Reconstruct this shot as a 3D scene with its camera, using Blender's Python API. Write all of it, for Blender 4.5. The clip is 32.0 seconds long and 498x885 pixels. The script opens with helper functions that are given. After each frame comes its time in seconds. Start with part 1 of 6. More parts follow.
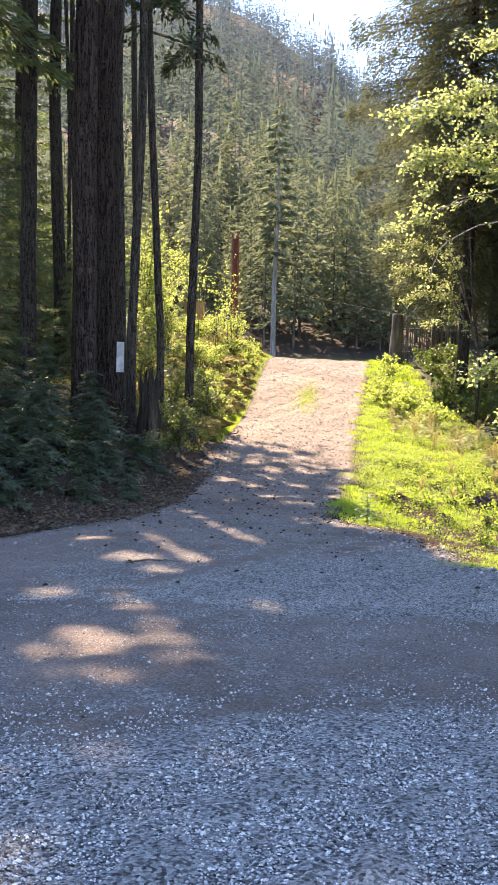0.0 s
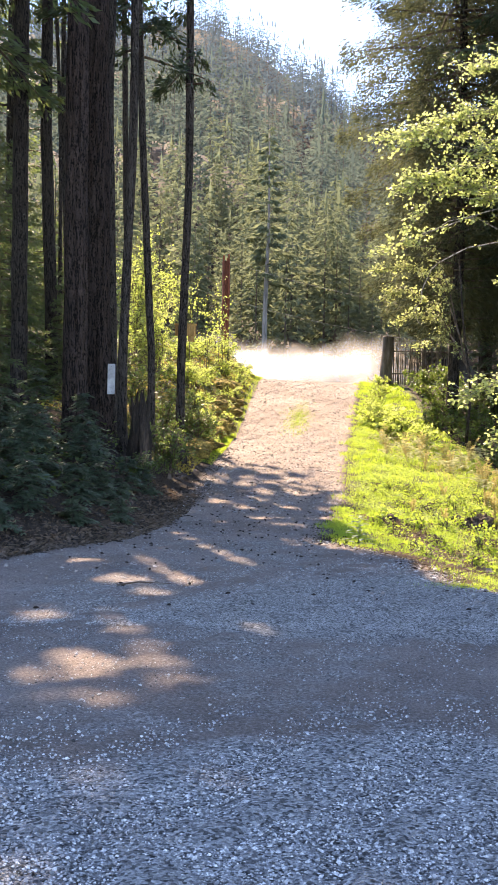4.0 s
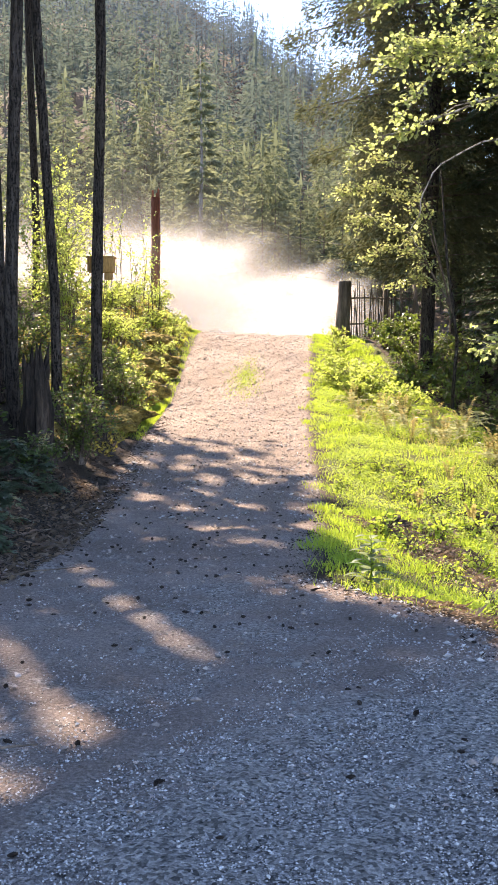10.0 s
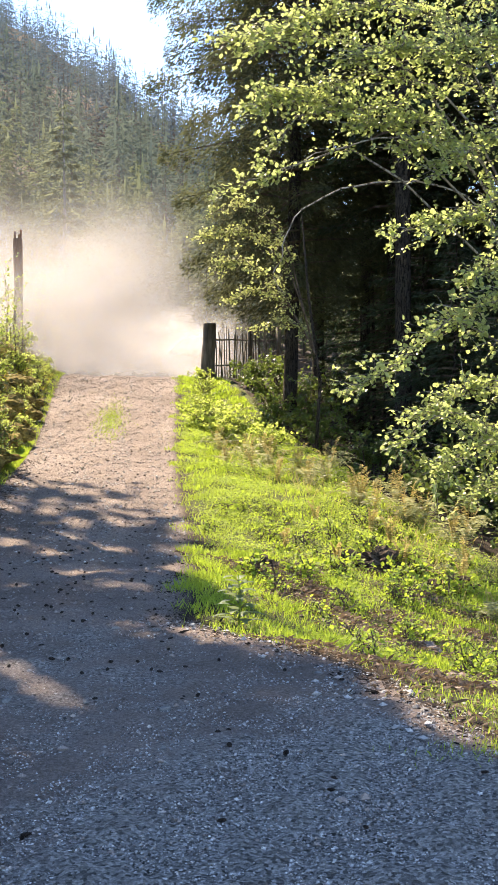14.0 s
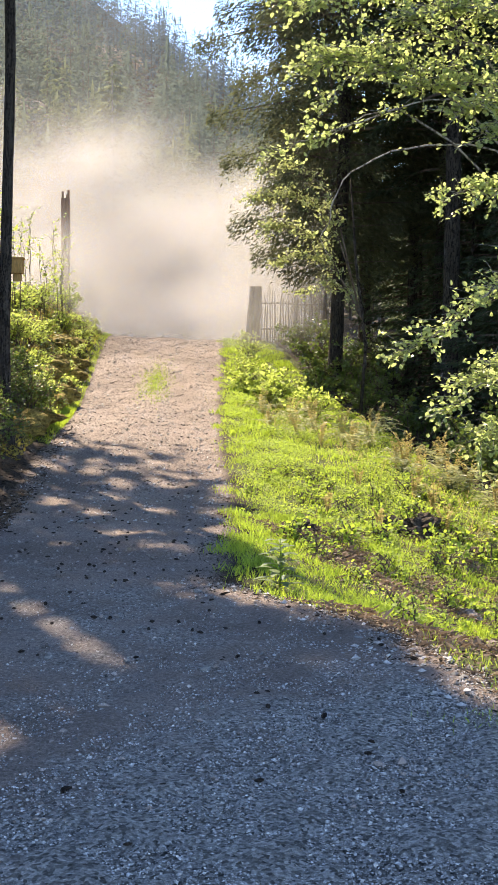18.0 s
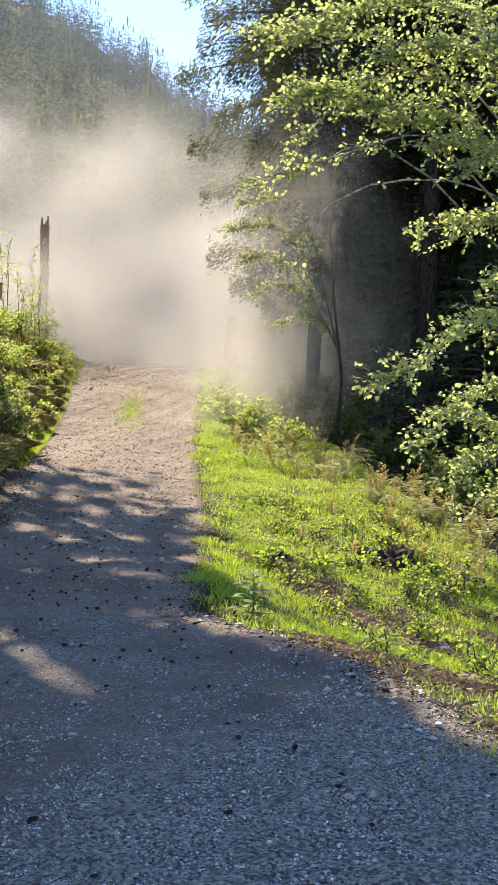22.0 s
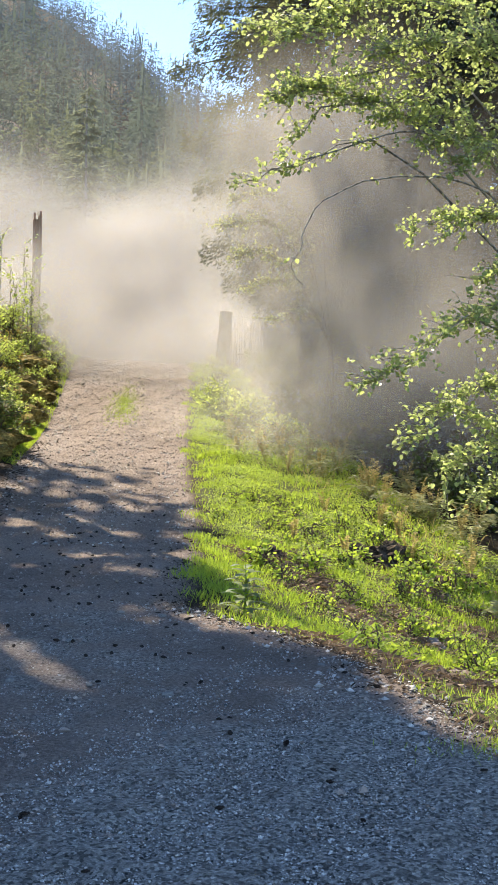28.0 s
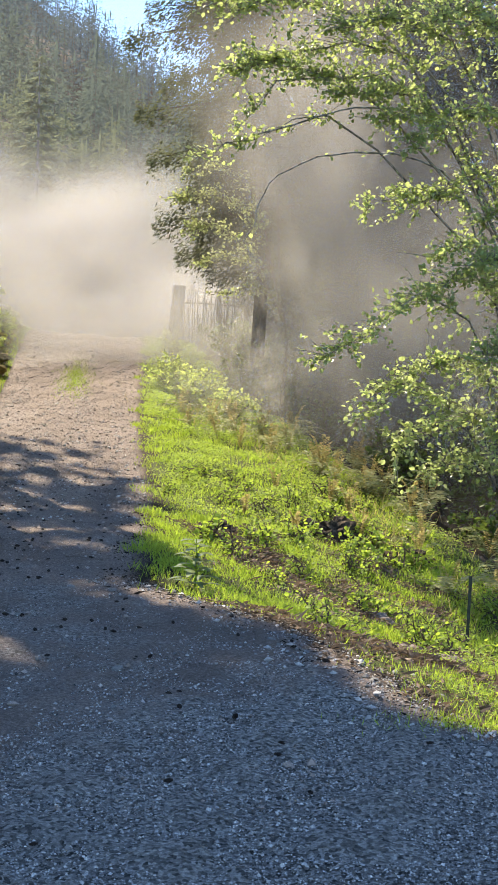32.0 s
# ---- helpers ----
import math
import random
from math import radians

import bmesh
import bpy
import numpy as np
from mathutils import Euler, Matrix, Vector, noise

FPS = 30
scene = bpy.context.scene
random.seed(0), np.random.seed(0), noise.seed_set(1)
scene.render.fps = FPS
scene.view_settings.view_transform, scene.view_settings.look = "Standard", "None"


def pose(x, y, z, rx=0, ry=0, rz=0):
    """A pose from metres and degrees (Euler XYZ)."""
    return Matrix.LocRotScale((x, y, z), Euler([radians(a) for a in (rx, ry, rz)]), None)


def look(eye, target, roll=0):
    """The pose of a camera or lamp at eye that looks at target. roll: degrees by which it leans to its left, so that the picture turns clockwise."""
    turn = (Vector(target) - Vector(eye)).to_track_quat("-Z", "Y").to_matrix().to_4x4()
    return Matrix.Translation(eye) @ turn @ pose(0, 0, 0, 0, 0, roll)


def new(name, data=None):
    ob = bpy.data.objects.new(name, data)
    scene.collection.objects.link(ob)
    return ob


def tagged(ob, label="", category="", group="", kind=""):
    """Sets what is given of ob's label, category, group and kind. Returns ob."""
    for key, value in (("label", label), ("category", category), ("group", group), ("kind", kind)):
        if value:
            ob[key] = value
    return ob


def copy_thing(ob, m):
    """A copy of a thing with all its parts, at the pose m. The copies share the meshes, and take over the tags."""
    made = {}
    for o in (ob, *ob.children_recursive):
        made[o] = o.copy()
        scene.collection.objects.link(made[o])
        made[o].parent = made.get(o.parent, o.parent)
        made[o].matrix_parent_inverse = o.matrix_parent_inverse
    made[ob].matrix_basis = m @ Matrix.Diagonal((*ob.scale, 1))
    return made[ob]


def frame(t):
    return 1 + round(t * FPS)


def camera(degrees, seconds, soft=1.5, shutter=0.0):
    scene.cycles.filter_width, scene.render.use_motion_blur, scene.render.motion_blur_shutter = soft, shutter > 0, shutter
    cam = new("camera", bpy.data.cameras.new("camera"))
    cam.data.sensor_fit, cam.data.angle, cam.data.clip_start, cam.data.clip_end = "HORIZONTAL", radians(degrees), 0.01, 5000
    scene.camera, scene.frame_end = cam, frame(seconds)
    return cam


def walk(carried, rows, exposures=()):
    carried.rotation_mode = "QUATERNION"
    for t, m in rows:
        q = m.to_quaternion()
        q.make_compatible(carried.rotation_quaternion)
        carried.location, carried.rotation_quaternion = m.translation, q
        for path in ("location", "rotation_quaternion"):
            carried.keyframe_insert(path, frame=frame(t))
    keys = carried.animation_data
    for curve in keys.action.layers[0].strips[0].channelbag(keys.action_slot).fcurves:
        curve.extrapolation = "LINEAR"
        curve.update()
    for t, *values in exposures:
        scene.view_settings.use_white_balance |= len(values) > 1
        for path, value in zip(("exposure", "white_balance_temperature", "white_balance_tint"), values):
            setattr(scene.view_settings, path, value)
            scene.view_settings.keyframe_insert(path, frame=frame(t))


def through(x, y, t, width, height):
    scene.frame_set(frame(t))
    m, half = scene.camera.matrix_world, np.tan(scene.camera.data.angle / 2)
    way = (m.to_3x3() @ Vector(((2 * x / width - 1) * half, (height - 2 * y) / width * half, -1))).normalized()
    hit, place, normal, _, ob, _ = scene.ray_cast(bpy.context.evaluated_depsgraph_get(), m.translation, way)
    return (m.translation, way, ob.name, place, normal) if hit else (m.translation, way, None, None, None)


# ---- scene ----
EXPOSURES = [(0, 2.25, 8200, 20), (9, 2.22, 8050, 21), (11, 2.1, 7900, 19), (13, 1.9, 7850, 16), (18, 1.82, 7600, 14), (22, 1.62, 7480, 11), (32, 1.52, 7250, 9)]
cam = camera(24.87, 32.0, 0.6)
walk(cam, [
    (0, pose(0.00, -5.50, 1.60, 87.27, -1.33, -0.12)),
    (0.5, pose(0.00, -5.50, 1.60, 87.60, -1.32, -0.15)),
    (1, pose(0.00, -5.50, 1.60, 88.00, -1.32, -0.14)),
    (1.5, pose(0.00, -5.50, 1.60, 88.26, -1.40, -0.10)),
    (2, pose(0.00, -5.50, 1.60, 88.37, -1.46, -0.08)),
    (2.5, pose(0.00, -5.50, 1.60, 88.37, -1.50, -0.08)),
    (3, pose(0.00, -5.50, 1.60, 88.39, -1.40, -0.16)),
    (3.5, pose(0.00, -5.50, 1.60, 88.44, -1.29, -0.36)),
    (5.5, pose(0.00, -5.50, 1.60, 87.71, -1.09, -1.14)),
    (6, pose(0.00, -5.50, 1.60, 87.52, -1.01, -1.33)),
    (6.5, pose(0.00, -5.50, 1.60, 87.53, -0.89, -1.64)),
    (7, pose(0.00, -5.50, 1.60, 87.55, -0.91, -2.25)),
    (7.5, pose(0.00, -5.50, 1.60, 87.38, -1.08, -2.90)),
    (8, pose(0.00, -5.50, 1.60, 87.14, -1.36, -3.35)),
    (8.5, pose(0.00, -5.50, 1.60, 86.93, -1.45, -3.39)),
    (9, pose(0.00, -1.63, 1.60, 86.33, -0.62, -3.54)),
    (9.5, pose(0.00, -0.00, 1.60, 86.09, -0.58, -3.64)),
    (10, pose(0.00, -0.00, 1.60, 86.32, -0.20, -3.87)),
    (10.5, pose(0.00, -0.00, 1.60, 86.17, 0.01, -4.66)),
    (11, pose(0.00, -0.00, 1.60, 85.74, -0.00, -6.10)),
    (11.5, pose(0.00, -0.00, 1.60, 85.46, -0.31, -7.85)),
    (12, pose(0.00, -0.00, 1.60, 85.52, -0.60, -9.45)),
    (12.5, pose(0.00, -0.00, 1.60, 86.17, -0.44, -10.53)),
    (13, pose(0.00, -0.00, 1.60, 87.17, -0.26, -10.94)),
    (13.5, pose(0.00, -0.00, 1.60, 88.01, -0.03, -11.00)),
    (14, pose(0.00, -0.00, 1.60, 88.42, 0.17, -10.66)),
    (14.5, pose(0.00, -0.00, 1.60, 88.11, 0.01, -9.93)),
    (15, pose(0.00, -0.00, 1.60, 87.44, -0.19, -8.61)),
    (15.5, pose(0.00, -0.00, 1.60, 86.58, -0.21, -7.12)),
    (17.5, pose(0.00, -0.00, 1.60, 86.17, -0.62, -7.28)),
    (18, pose(0.00, -0.00, 1.60, 86.57, -0.76, -8.40)),
    (18.5, pose(0.00, -0.00, 1.60, 86.97, -0.80, -9.29)),
    (19, pose(0.00, -0.00, 1.60, 87.29, -0.82, -9.82)),
    (19.5, pose(0.00, -0.00, 1.60, 87.54, -0.90, -10.02)),
    (20, pose(0.00, -0.00, 1.60, 87.71, -1.11, -10.03)),
    (20.5, pose(0.00, -0.00, 1.60, 87.81, -1.40, -9.94)),
    (21, pose(0.00, -0.00, 1.60, 87.89, -1.59, -9.84)),
    (21.5, pose(0.00, -0.00, 1.60, 87.95, -1.72, -9.75)),
    (22, pose(0.00, -0.00, 1.60, 88.08, -1.79, -9.61)),
    (22.5, pose(0.00, -0.00, 1.60, 88.25, -1.86, -9.46)),
    (23, pose(0.00, -0.00, 1.60, 88.41, -1.95, -9.23)),
    (23.5, pose(0.00, -0.00, 1.60, 88.50, -2.05, -8.99)),
    (24, pose(0.00, -0.00, 1.60, 88.47, -2.17, -8.90)),
    (24.5, pose(0.00, -0.00, 1.60, 88.35, -2.33, -8.95)),
    (25, pose(0.00, -0.00, 1.60, 88.19, -2.30, -9.13)),
    (25.5, pose(0.00, -0.00, 1.60, 88.09, -2.27, -9.35)),
    (27.5, pose(0.00, -0.00, 1.60, 88.09, -1.90, -9.88)),
    (28, pose(0.00, -0.00, 1.60, 87.88, -1.96, -9.99)),
    (28.5, pose(0.00, -0.00, 1.60, 87.59, -2.00, -10.14)),
    (29, pose(0.00, -0.00, 1.60, 87.26, -2.13, -10.35)),
    (29.5, pose(0.00, -0.00, 1.60, 86.97, -2.18, -10.66)),
    (30, pose(0.00, -0.00, 1.60, 86.78, -2.22, -11.06)),
    (30.5, pose(0.00, -0.00, 1.60, 86.69, -2.45, -11.47)),
    (31, pose(0.00, -0.00, 1.60, 86.63, -2.57, -11.87)),
    (31.5, pose(0.00, -0.00, 1.60, 86.64, -2.60, -12.20)),
    (32, pose(0.00, -0.00, 1.60, 86.71, -2.63, -12.41)),
], EXPOSURES)

# ---- world and sun ----
SUN_DIR = Vector((-0.334, 0.943, 0.0)).normalized() * math.cos(radians(52)) + Vector((0, 0, math.sin(radians(52))))
world = bpy.data.worlds.new("sky")
scene.world = world
world.use_nodes = True
wn = world.node_tree.nodes
sky = wn.new("ShaderNodeTexSky")
sky.sky_type, sky.sun_disc = "NISHITA", False
sky.sun_elevation, sky.sun_rotation = radians(52), math.atan2(SUN_DIR.x, SUN_DIR.y)
sky.air_density, sky.dust_density, sky.ozone_density, sky.altitude = 0.85, 0.0, 6.0, 300
world.node_tree.links.new(sky.outputs[0], wn["Background"].inputs[0])
wn["Background"].inputs[1].default_value = 0.15
sun = new("sun", bpy.data.lights.new("sun", "SUN"))
sun.data.energy, sun.data.angle, sun.data.color = 4.3, radians(0.6), (1.0, 0.90, 0.75)
sun.matrix_world = look(SUN_DIR * 200, (0, 0, 0))
scene.cycles.transparent_max_bounces = 64


# ---- materials ----
def material(name):
    m = bpy.data.materials.new(name)
    m.use_nodes = True
    return m, m.node_tree.nodes, m.node_tree.links


def noise_tex(nodes, links, scale, detail=4.0, rough=0.6, stretch=None, space="Object"):
    co = nodes.new("ShaderNodeTexCoord")
    tex = nodes.new("ShaderNodeTexNoise")
    tex.inputs["Scale"].default_value, tex.inputs["Detail"].default_value = scale, detail
    tex.inputs["Roughness"].default_value = rough
    out = co.outputs[space]
    if stretch:
        mp = nodes.new("ShaderNodeMapping")
        mp.inputs["Scale"].default_value = stretch
        links.new(out, mp.inputs[0])
        out = mp.outputs[0]
    links.new(out, tex.inputs["Vector"])
    return tex


def ramp(nodes, links, src, stops):
    r = nodes.new("ShaderNodeValToRGB")
    while len(r.color_ramp.elements) < len(stops):
        r.color_ramp.elements.new(0.5)
    for e, (p, c) in zip(r.color_ramp.elements, stops):
        e.position, e.color = p, (*c, 1)
    links.new(src, r.inputs[0])
    return r


def mix_rgb(nodes, links, fac, a, b, kind="MIX"):
    m = nodes.new("ShaderNodeMix")
    m.data_type, m.blend_type = "RGBA", kind
    for sock, v in ((m.inputs[0], fac), (m.inputs[6], a), (m.inputs[7], b)):
        if isinstance(v, bpy.types.NodeSocket):
            links.new(v, sock)
        elif isinstance(v, tuple):
            sock.default_value = (*v, 1)
        else:
            sock.default_value = v
    return m.outputs[2]


def add_bump(nodes, links, src, strength, dist, shader):
    b = nodes.new("ShaderNodeBump")
    b.inputs["Strength"].default_value, b.inputs["Distance"].default_value = strength, dist
    links.new(src, b.inputs["Height"])
    links.new(b.outputs[0], shader.inputs["Normal"])


def surface(name, dark, mid, light, scale, rough=0.85, bump=0.5, dist=0.01, fine=6.0, stretch=None, spec=0.3):
    """A rough matt surface with broad stains and fine grain."""
    m, n, l = material(name)
    p = n["Principled BSDF"]
    big = noise_tex(n, l, scale, 5, 0.6, stretch)
    small = noise_tex(n, l, scale * fine, 6, 0.7, stretch)
    c1 = ramp(n, l, big.outputs[0], [(0.3, dark), (0.52, mid), (0.72, light)])
    g = ramp(n, l, small.outputs[0], [(0.3, (0.45,) * 3), (0.7, (1.25,) * 3)])
    l.new(mix_rgb(n, l, 1.0, c1.outputs[0], g.outputs[0], "MULTIPLY"), p.inputs["Base Color"])
    p.inputs["Roughness"].default_value = rough
    p.inputs["Specular IOR Level"].default_value = spec
    add_bump(n, l, small.outputs[0], bump, dist, p)
    return m


def leaf_material(name, dark, light, through, amount=0.5, rough=0.45, brown=None, spec=0.35):
    """Leaves: a skin that shines a little and lets light through."""
    m, n, l = material(name)
    p = n["Principled BSDF"]
    geo = n.new("ShaderNodeNewGeometry")
    tex = noise_tex(n, l, 1.3, 3)
    mixv = n.new("ShaderNodeMath")
    mixv.operation = "MULTIPLY_ADD"
    l.new(geo.outputs["Random Per Island"], mixv.inputs[0])
    mixv.inputs[1].default_value = 0.6
    l.new(tex.outputs[0], mixv.inputs[2])
    stops = [(0.35, dark), (0.95, light)]
    if brown:
        stops.append((1.0, brown))
    c = ramp(n, l, mixv.outputs[0], stops)
    l.new(c.outputs[0], p.inputs["Base Color"])
    p.inputs["Roughness"].default_value = rough
    p.inputs["Specular IOR Level"].default_value = spec
    t = n.new("ShaderNodeBsdfTranslucent")
    l.new(mix_rgb(n, l, 0.6, c.outputs[0], through), t.inputs[0])
    mx = n.new("ShaderNodeMixShader")
    mx.inputs[0].default_value = amount
    l.new(p.outputs[0], mx.inputs[1])
    l.new(t.outputs[0], mx.inputs[2])
    l.new(mx.outputs[0], n["Material Output"].inputs[0])
    return m


def ground_material():
    m, n, l = material("ground")
    p = n["Principled BSDF"]

    def zone(name):
        a = n.new("ShaderNodeAttribute")
        a.attribute_name = name
        return a.outputs["Fac"]
    wob = noise_tex(n, l, 1.7, 6, 0.7)

    def soft(name, width=0.5):
        a = n.new("ShaderNodeMath")
        a.operation = "MULTIPLY_ADD"
        l.new(wob.outputs[0], a.inputs[0])
        a.inputs[1].default_value = width
        sh = n.new("ShaderNodeMath")
        sh.operation = "SUBTRACT"
        l.new(zone(name), sh.inputs[0])
        sh.inputs[1].default_value = width * 0.5
        l.new(sh.outputs[0], a.inputs[2])
        r = ramp(n, l, a.outputs[0], [(0.38, (0, 0, 0)), (0.62, (1, 1, 1))])
        return r.outputs[0]
    fine = noise_tex(n, l, 55, 7, 0.78)
    broad = noise_tex(n, l, 0.55, 5, 0.6)
    vor = n.new("ShaderNodeTexVoronoi")
    vor.inputs["Scale"].default_value = 62
    l.new(n.new("ShaderNodeTexCoord").outputs["Object"], vor.inputs["Vector"])
    litter = ramp(n, l, fine.outputs[0], [(0.3, (0.014, 0.011, 0.008)), (0.5, (0.04, 0.029, 0.021)), (0.75, (0.10, 0.07, 0.05))])
    turf = ramp(n, l, fine.outputs[0], [(0.3, (0.03, 0.035, 0.012)), (0.55, (0.09, 0.11, 0.03)), (0.8, (0.20, 0.17, 0.08))])
    dirt = ramp(n, l, broad.outputs[0], [(0.3, (0.19, 0.15, 0.128)), (0.52, (0.275, 0.222, 0.192)), (0.72, (0.365, 0.308, 0.272))])
    grit = ramp(n, l, fine.outputs[0], [(0.3, (0.3,) * 3), (0.52, (0.92,) * 3), (0.72, (1.75,) * 3)])
    dirt_c = mix_rgb(n, l, 1.0, dirt.outputs[0], grit.outputs[0], "MULTIPLY")
    stone = ramp(n, l, vor.outputs["Color"], [(0.1, (0.08, 0.078, 0.073)), (0.5, (0.325, 0.31, 0.288)), (0.9, (0.57, 0.545, 0.51))])
    # paler copy of the stone colour: brightness put into the near ground
    fresh = ramp(n, l, vor.outputs["Color"], [(0.15, (0.09, 0.089, 0.087)), (0.5, (0.38, 0.374, 0.365)), (0.85, (0.66, 0.65, 0.63))])
    stone_c = mix_rgb(n, l, 1.0, mix_rgb(n, l, soft("fresh", 0.6), stone.outputs[0], fresh.outputs[0]), grit.outputs[0], "MULTIPLY")
    moss = ramp(n, l, fine.outputs[0], [(0.3, (0.05, 0.045, 0.012)), (0.55, (0.16, 0.13, 0.03)), (0.8, (0.30, 0.24, 0.06))])
    c = mix_rgb(n, l, soft("turf"), litter.outputs[0], turf.outputs[0])
    c = mix_rgb(n, l, soft("moss"), c, moss.outputs[0])
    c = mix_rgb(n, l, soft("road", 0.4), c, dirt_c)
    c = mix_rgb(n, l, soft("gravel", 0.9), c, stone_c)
    l.new(c, p.inputs["Base Color"])
    p.inputs["Roughness"].default_value = 0.9
    p.inputs["Specular IOR Level"].default_value = 0.25
    stones = n.new("ShaderNodeMath")
    stones.operation = "MULTIPLY"
    l.new(vor.outputs["Distance"], stones.inputs[0])
    l.new(soft("gravel", 0.9), stones.inputs[1])
    relief = n.new("ShaderNodeMath")
    relief.operation = "MULTIPLY_ADD"
    l.new(stones.outputs[0], relief.inputs[0])
    relief.inputs[1].default_value = -1.1
    l.new(fine.outputs[0], relief.inputs[2])
    add_bump(n, l, relief.outputs[0], 1.0, 0.03, p)
    return m


def bark_material(name, dark, mid, light, lichen=(0.26, 0.27, 0.24), amount=0.62, plates=26.0, deep=0.05):
    """Bark in upright plates with dark cracks between them and pale lichen spots."""
    m, n, l = material(name)
    p = n["Principled BSDF"]
    big = noise_tex(n, l, 7, 6, 0.65, (1.0, 1.0, 0.3))
    small = noise_tex(n, l, 60, 5, 0.75, (1, 1, 0.45))
    spots = noise_tex(n, l, 6.5, 5, 0.7)
    furrow = noise_tex(n, l, plates, 5, 0.62, (1, 1, 0.15))
    cross = noise_tex(n, l, plates * 1.1, 4, 0.65, (1, 1, 0.6))
    both = mix_rgb(n, l, 0.45, furrow.outputs[0], cross.outputs[0])
    crack = ramp(n, l, both, [(0.44, (0, 0, 0)), (0.515, (1, 1, 1))])
    c1 = ramp(n, l, big.outputs[0], [(0.3, mid), (0.7, light)])
    g = ramp(n, l, small.outputs[0], [(0.3, (0.6,) * 3), (0.7, (1.25,) * 3)])
    base = mix_rgb(n, l, 1.0, c1.outputs[0], g.outputs[0], "MULTIPLY")
    base = mix_rgb(n, l, crack.outputs[0], dark, base)
    patch = ramp(n, l, spots.outputs[0], [(amount, (0, 0, 0)), (amount + 0.05, (0.6, 0.6, 0.6))])
    l.new(mix_rgb(n, l, patch.outputs[0], base, lichen), p.inputs["Base Color"])
    p.inputs["Roughness"].default_value = 0.92
    p.inputs["Specular IOR Level"].default_value = 0.2
    hgt = mix_rgb(n, l, 0.3, crack.outputs[0], small.outputs[0])
    add_bump(n, l, hgt, 1.0, deep, p)
    return m


def pebble_material(name, stops):
    """Broken stone whose tone differs from stone to stone."""
    m, n, l = material(name)
    p = n["Principled BSDF"]
    geo = n.new("ShaderNodeNewGeometry")
    grain = noise_tex(n, l, 160, 4, 0.7)
    c = ramp(n, l, geo.outputs["Random Per Island"], stops)
    g = ramp(n, l, grain.outputs[0], [(0.3, (0.7,) * 3), (0.7, (1.2,) * 3)])
    l.new(mix_rgb(n, l, 1.0, c.outputs[0], g.outputs[0], "MULTIPLY"), p.inputs["Base Color"])
    p.inputs["Roughness"].default_value = 0.7
    add_bump(n, l, grain.outputs[0], 0.4, 0.002, p)
    return m


def dust_material(name, density, tone, thin_part=0.12):
    """Thin dust: fades towards its rim and in drifting wisps, lit through by the sun."""
    m, n, l = material(name)
    n.remove(n["Principled BSDF"])
    a = n.new("ShaderNodeAttribute")
    a.attribute_name = "fade"
    tex = noise_tex(n, l, 0.42, 5, 0.55)
    r = ramp(n, l, tex.outputs[0], [(0.25, (thin_part,) * 3), (0.72, (1.0,) * 3)])
    k = n.new("ShaderNodeMath")
    k.operation = "MULTIPLY"
    l.new(a.outputs["Fac"], k.inputs[0])
    l.new(r.outputs[0], k.inputs[1])
    k2 = n.new("ShaderNodeMath")
    k2.operation = "MULTIPLY"
    l.new(k.outputs[0], k2.inputs[0])
    k2.inputs[1].default_value = density
    clear, thin, skin = n.new("ShaderNodeBsdfTransparent"), n.new("ShaderNodeBsdfTranslucent"), n.new("ShaderNodeBsdfDiffuse")
    thin.inputs[0].default_value = (tone, tone * 0.985, tone * 0.965, 1)
    skin.inputs[0].default_value = (tone * 0.9, tone * 0.885, tone * 0.865, 1)
    body, mx = n.new("ShaderNodeMixShader"), n.new("ShaderNodeMixShader")
    body.inputs[0].default_value = 0.3
    l.new(thin.outputs[0], body.inputs[1])
    l.new(skin.outputs[0], body.inputs[2])
    l.new(k2.outputs[0], mx.inputs[0])
    l.new(clear.outputs[0], mx.inputs[1])
    l.new(body.outputs[0], mx.inputs[2])
    l.new(mx.outputs[0], n["Material Output"].inputs[0])
    return m


GROUND = ground_material()
BARK_FIR = bark_material("fir_bark", (0.012, 0.008, 0.006), (0.05, 0.034, 0.027), (0.082, 0.057, 0.046), amount=0.78, plates=34.0)
BARK_THIN = bark_material("young_bark", (0.018, 0.014, 0.011), (0.055, 0.044, 0.036), (0.10, 0.083, 0.07), amount=0.66, plates=38.0, deep=0.03)
BARK_ALDER = bark_material("alder_bark", (0.08, 0.07, 0.06), (0.20, 0.185, 0.165), (0.36, 0.34, 0.31), amount=0.6, plates=14.0, deep=0.01)
TWIG = surface("twig", (0.05, 0.035, 0.025), (0.12, 0.09, 0.07), (0.22, 0.18, 0.15), 4.0)
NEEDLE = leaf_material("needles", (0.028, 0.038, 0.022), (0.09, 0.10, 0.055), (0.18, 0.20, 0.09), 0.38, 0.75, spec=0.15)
# two copies of one needle: shade put into the first, backlight into the second
NEEDLE_SHADE = leaf_material("shade_needles", (0.014, 0.024, 0.014), (0.05, 0.073, 0.041), (0.10, 0.15, 0.05), 0.35, 0.55)
NEEDLE_LIT = leaf_material("lit_needles", (0.02, 0.034, 0.018), (0.07, 0.10, 0.05), (0.27, 0.36, 0.11), 0.45, 0.55)
MAPLE_LEAF = leaf_material("maple_leaves", (0.10, 0.13, 0.05), (0.30, 0.34, 0.15), (0.58, 0.66, 0.24), 0.5, 0.4)
# distance haze is put into these needle colours: paler, and bluer farther up
NEEDLE_FAR_HAZED = leaf_material("hazed_far_needles", (0.058, 0.076, 0.05), (0.155, 0.178, 0.11), (0.28, 0.32, 0.18), 0.42, 0.9, spec=0.1)
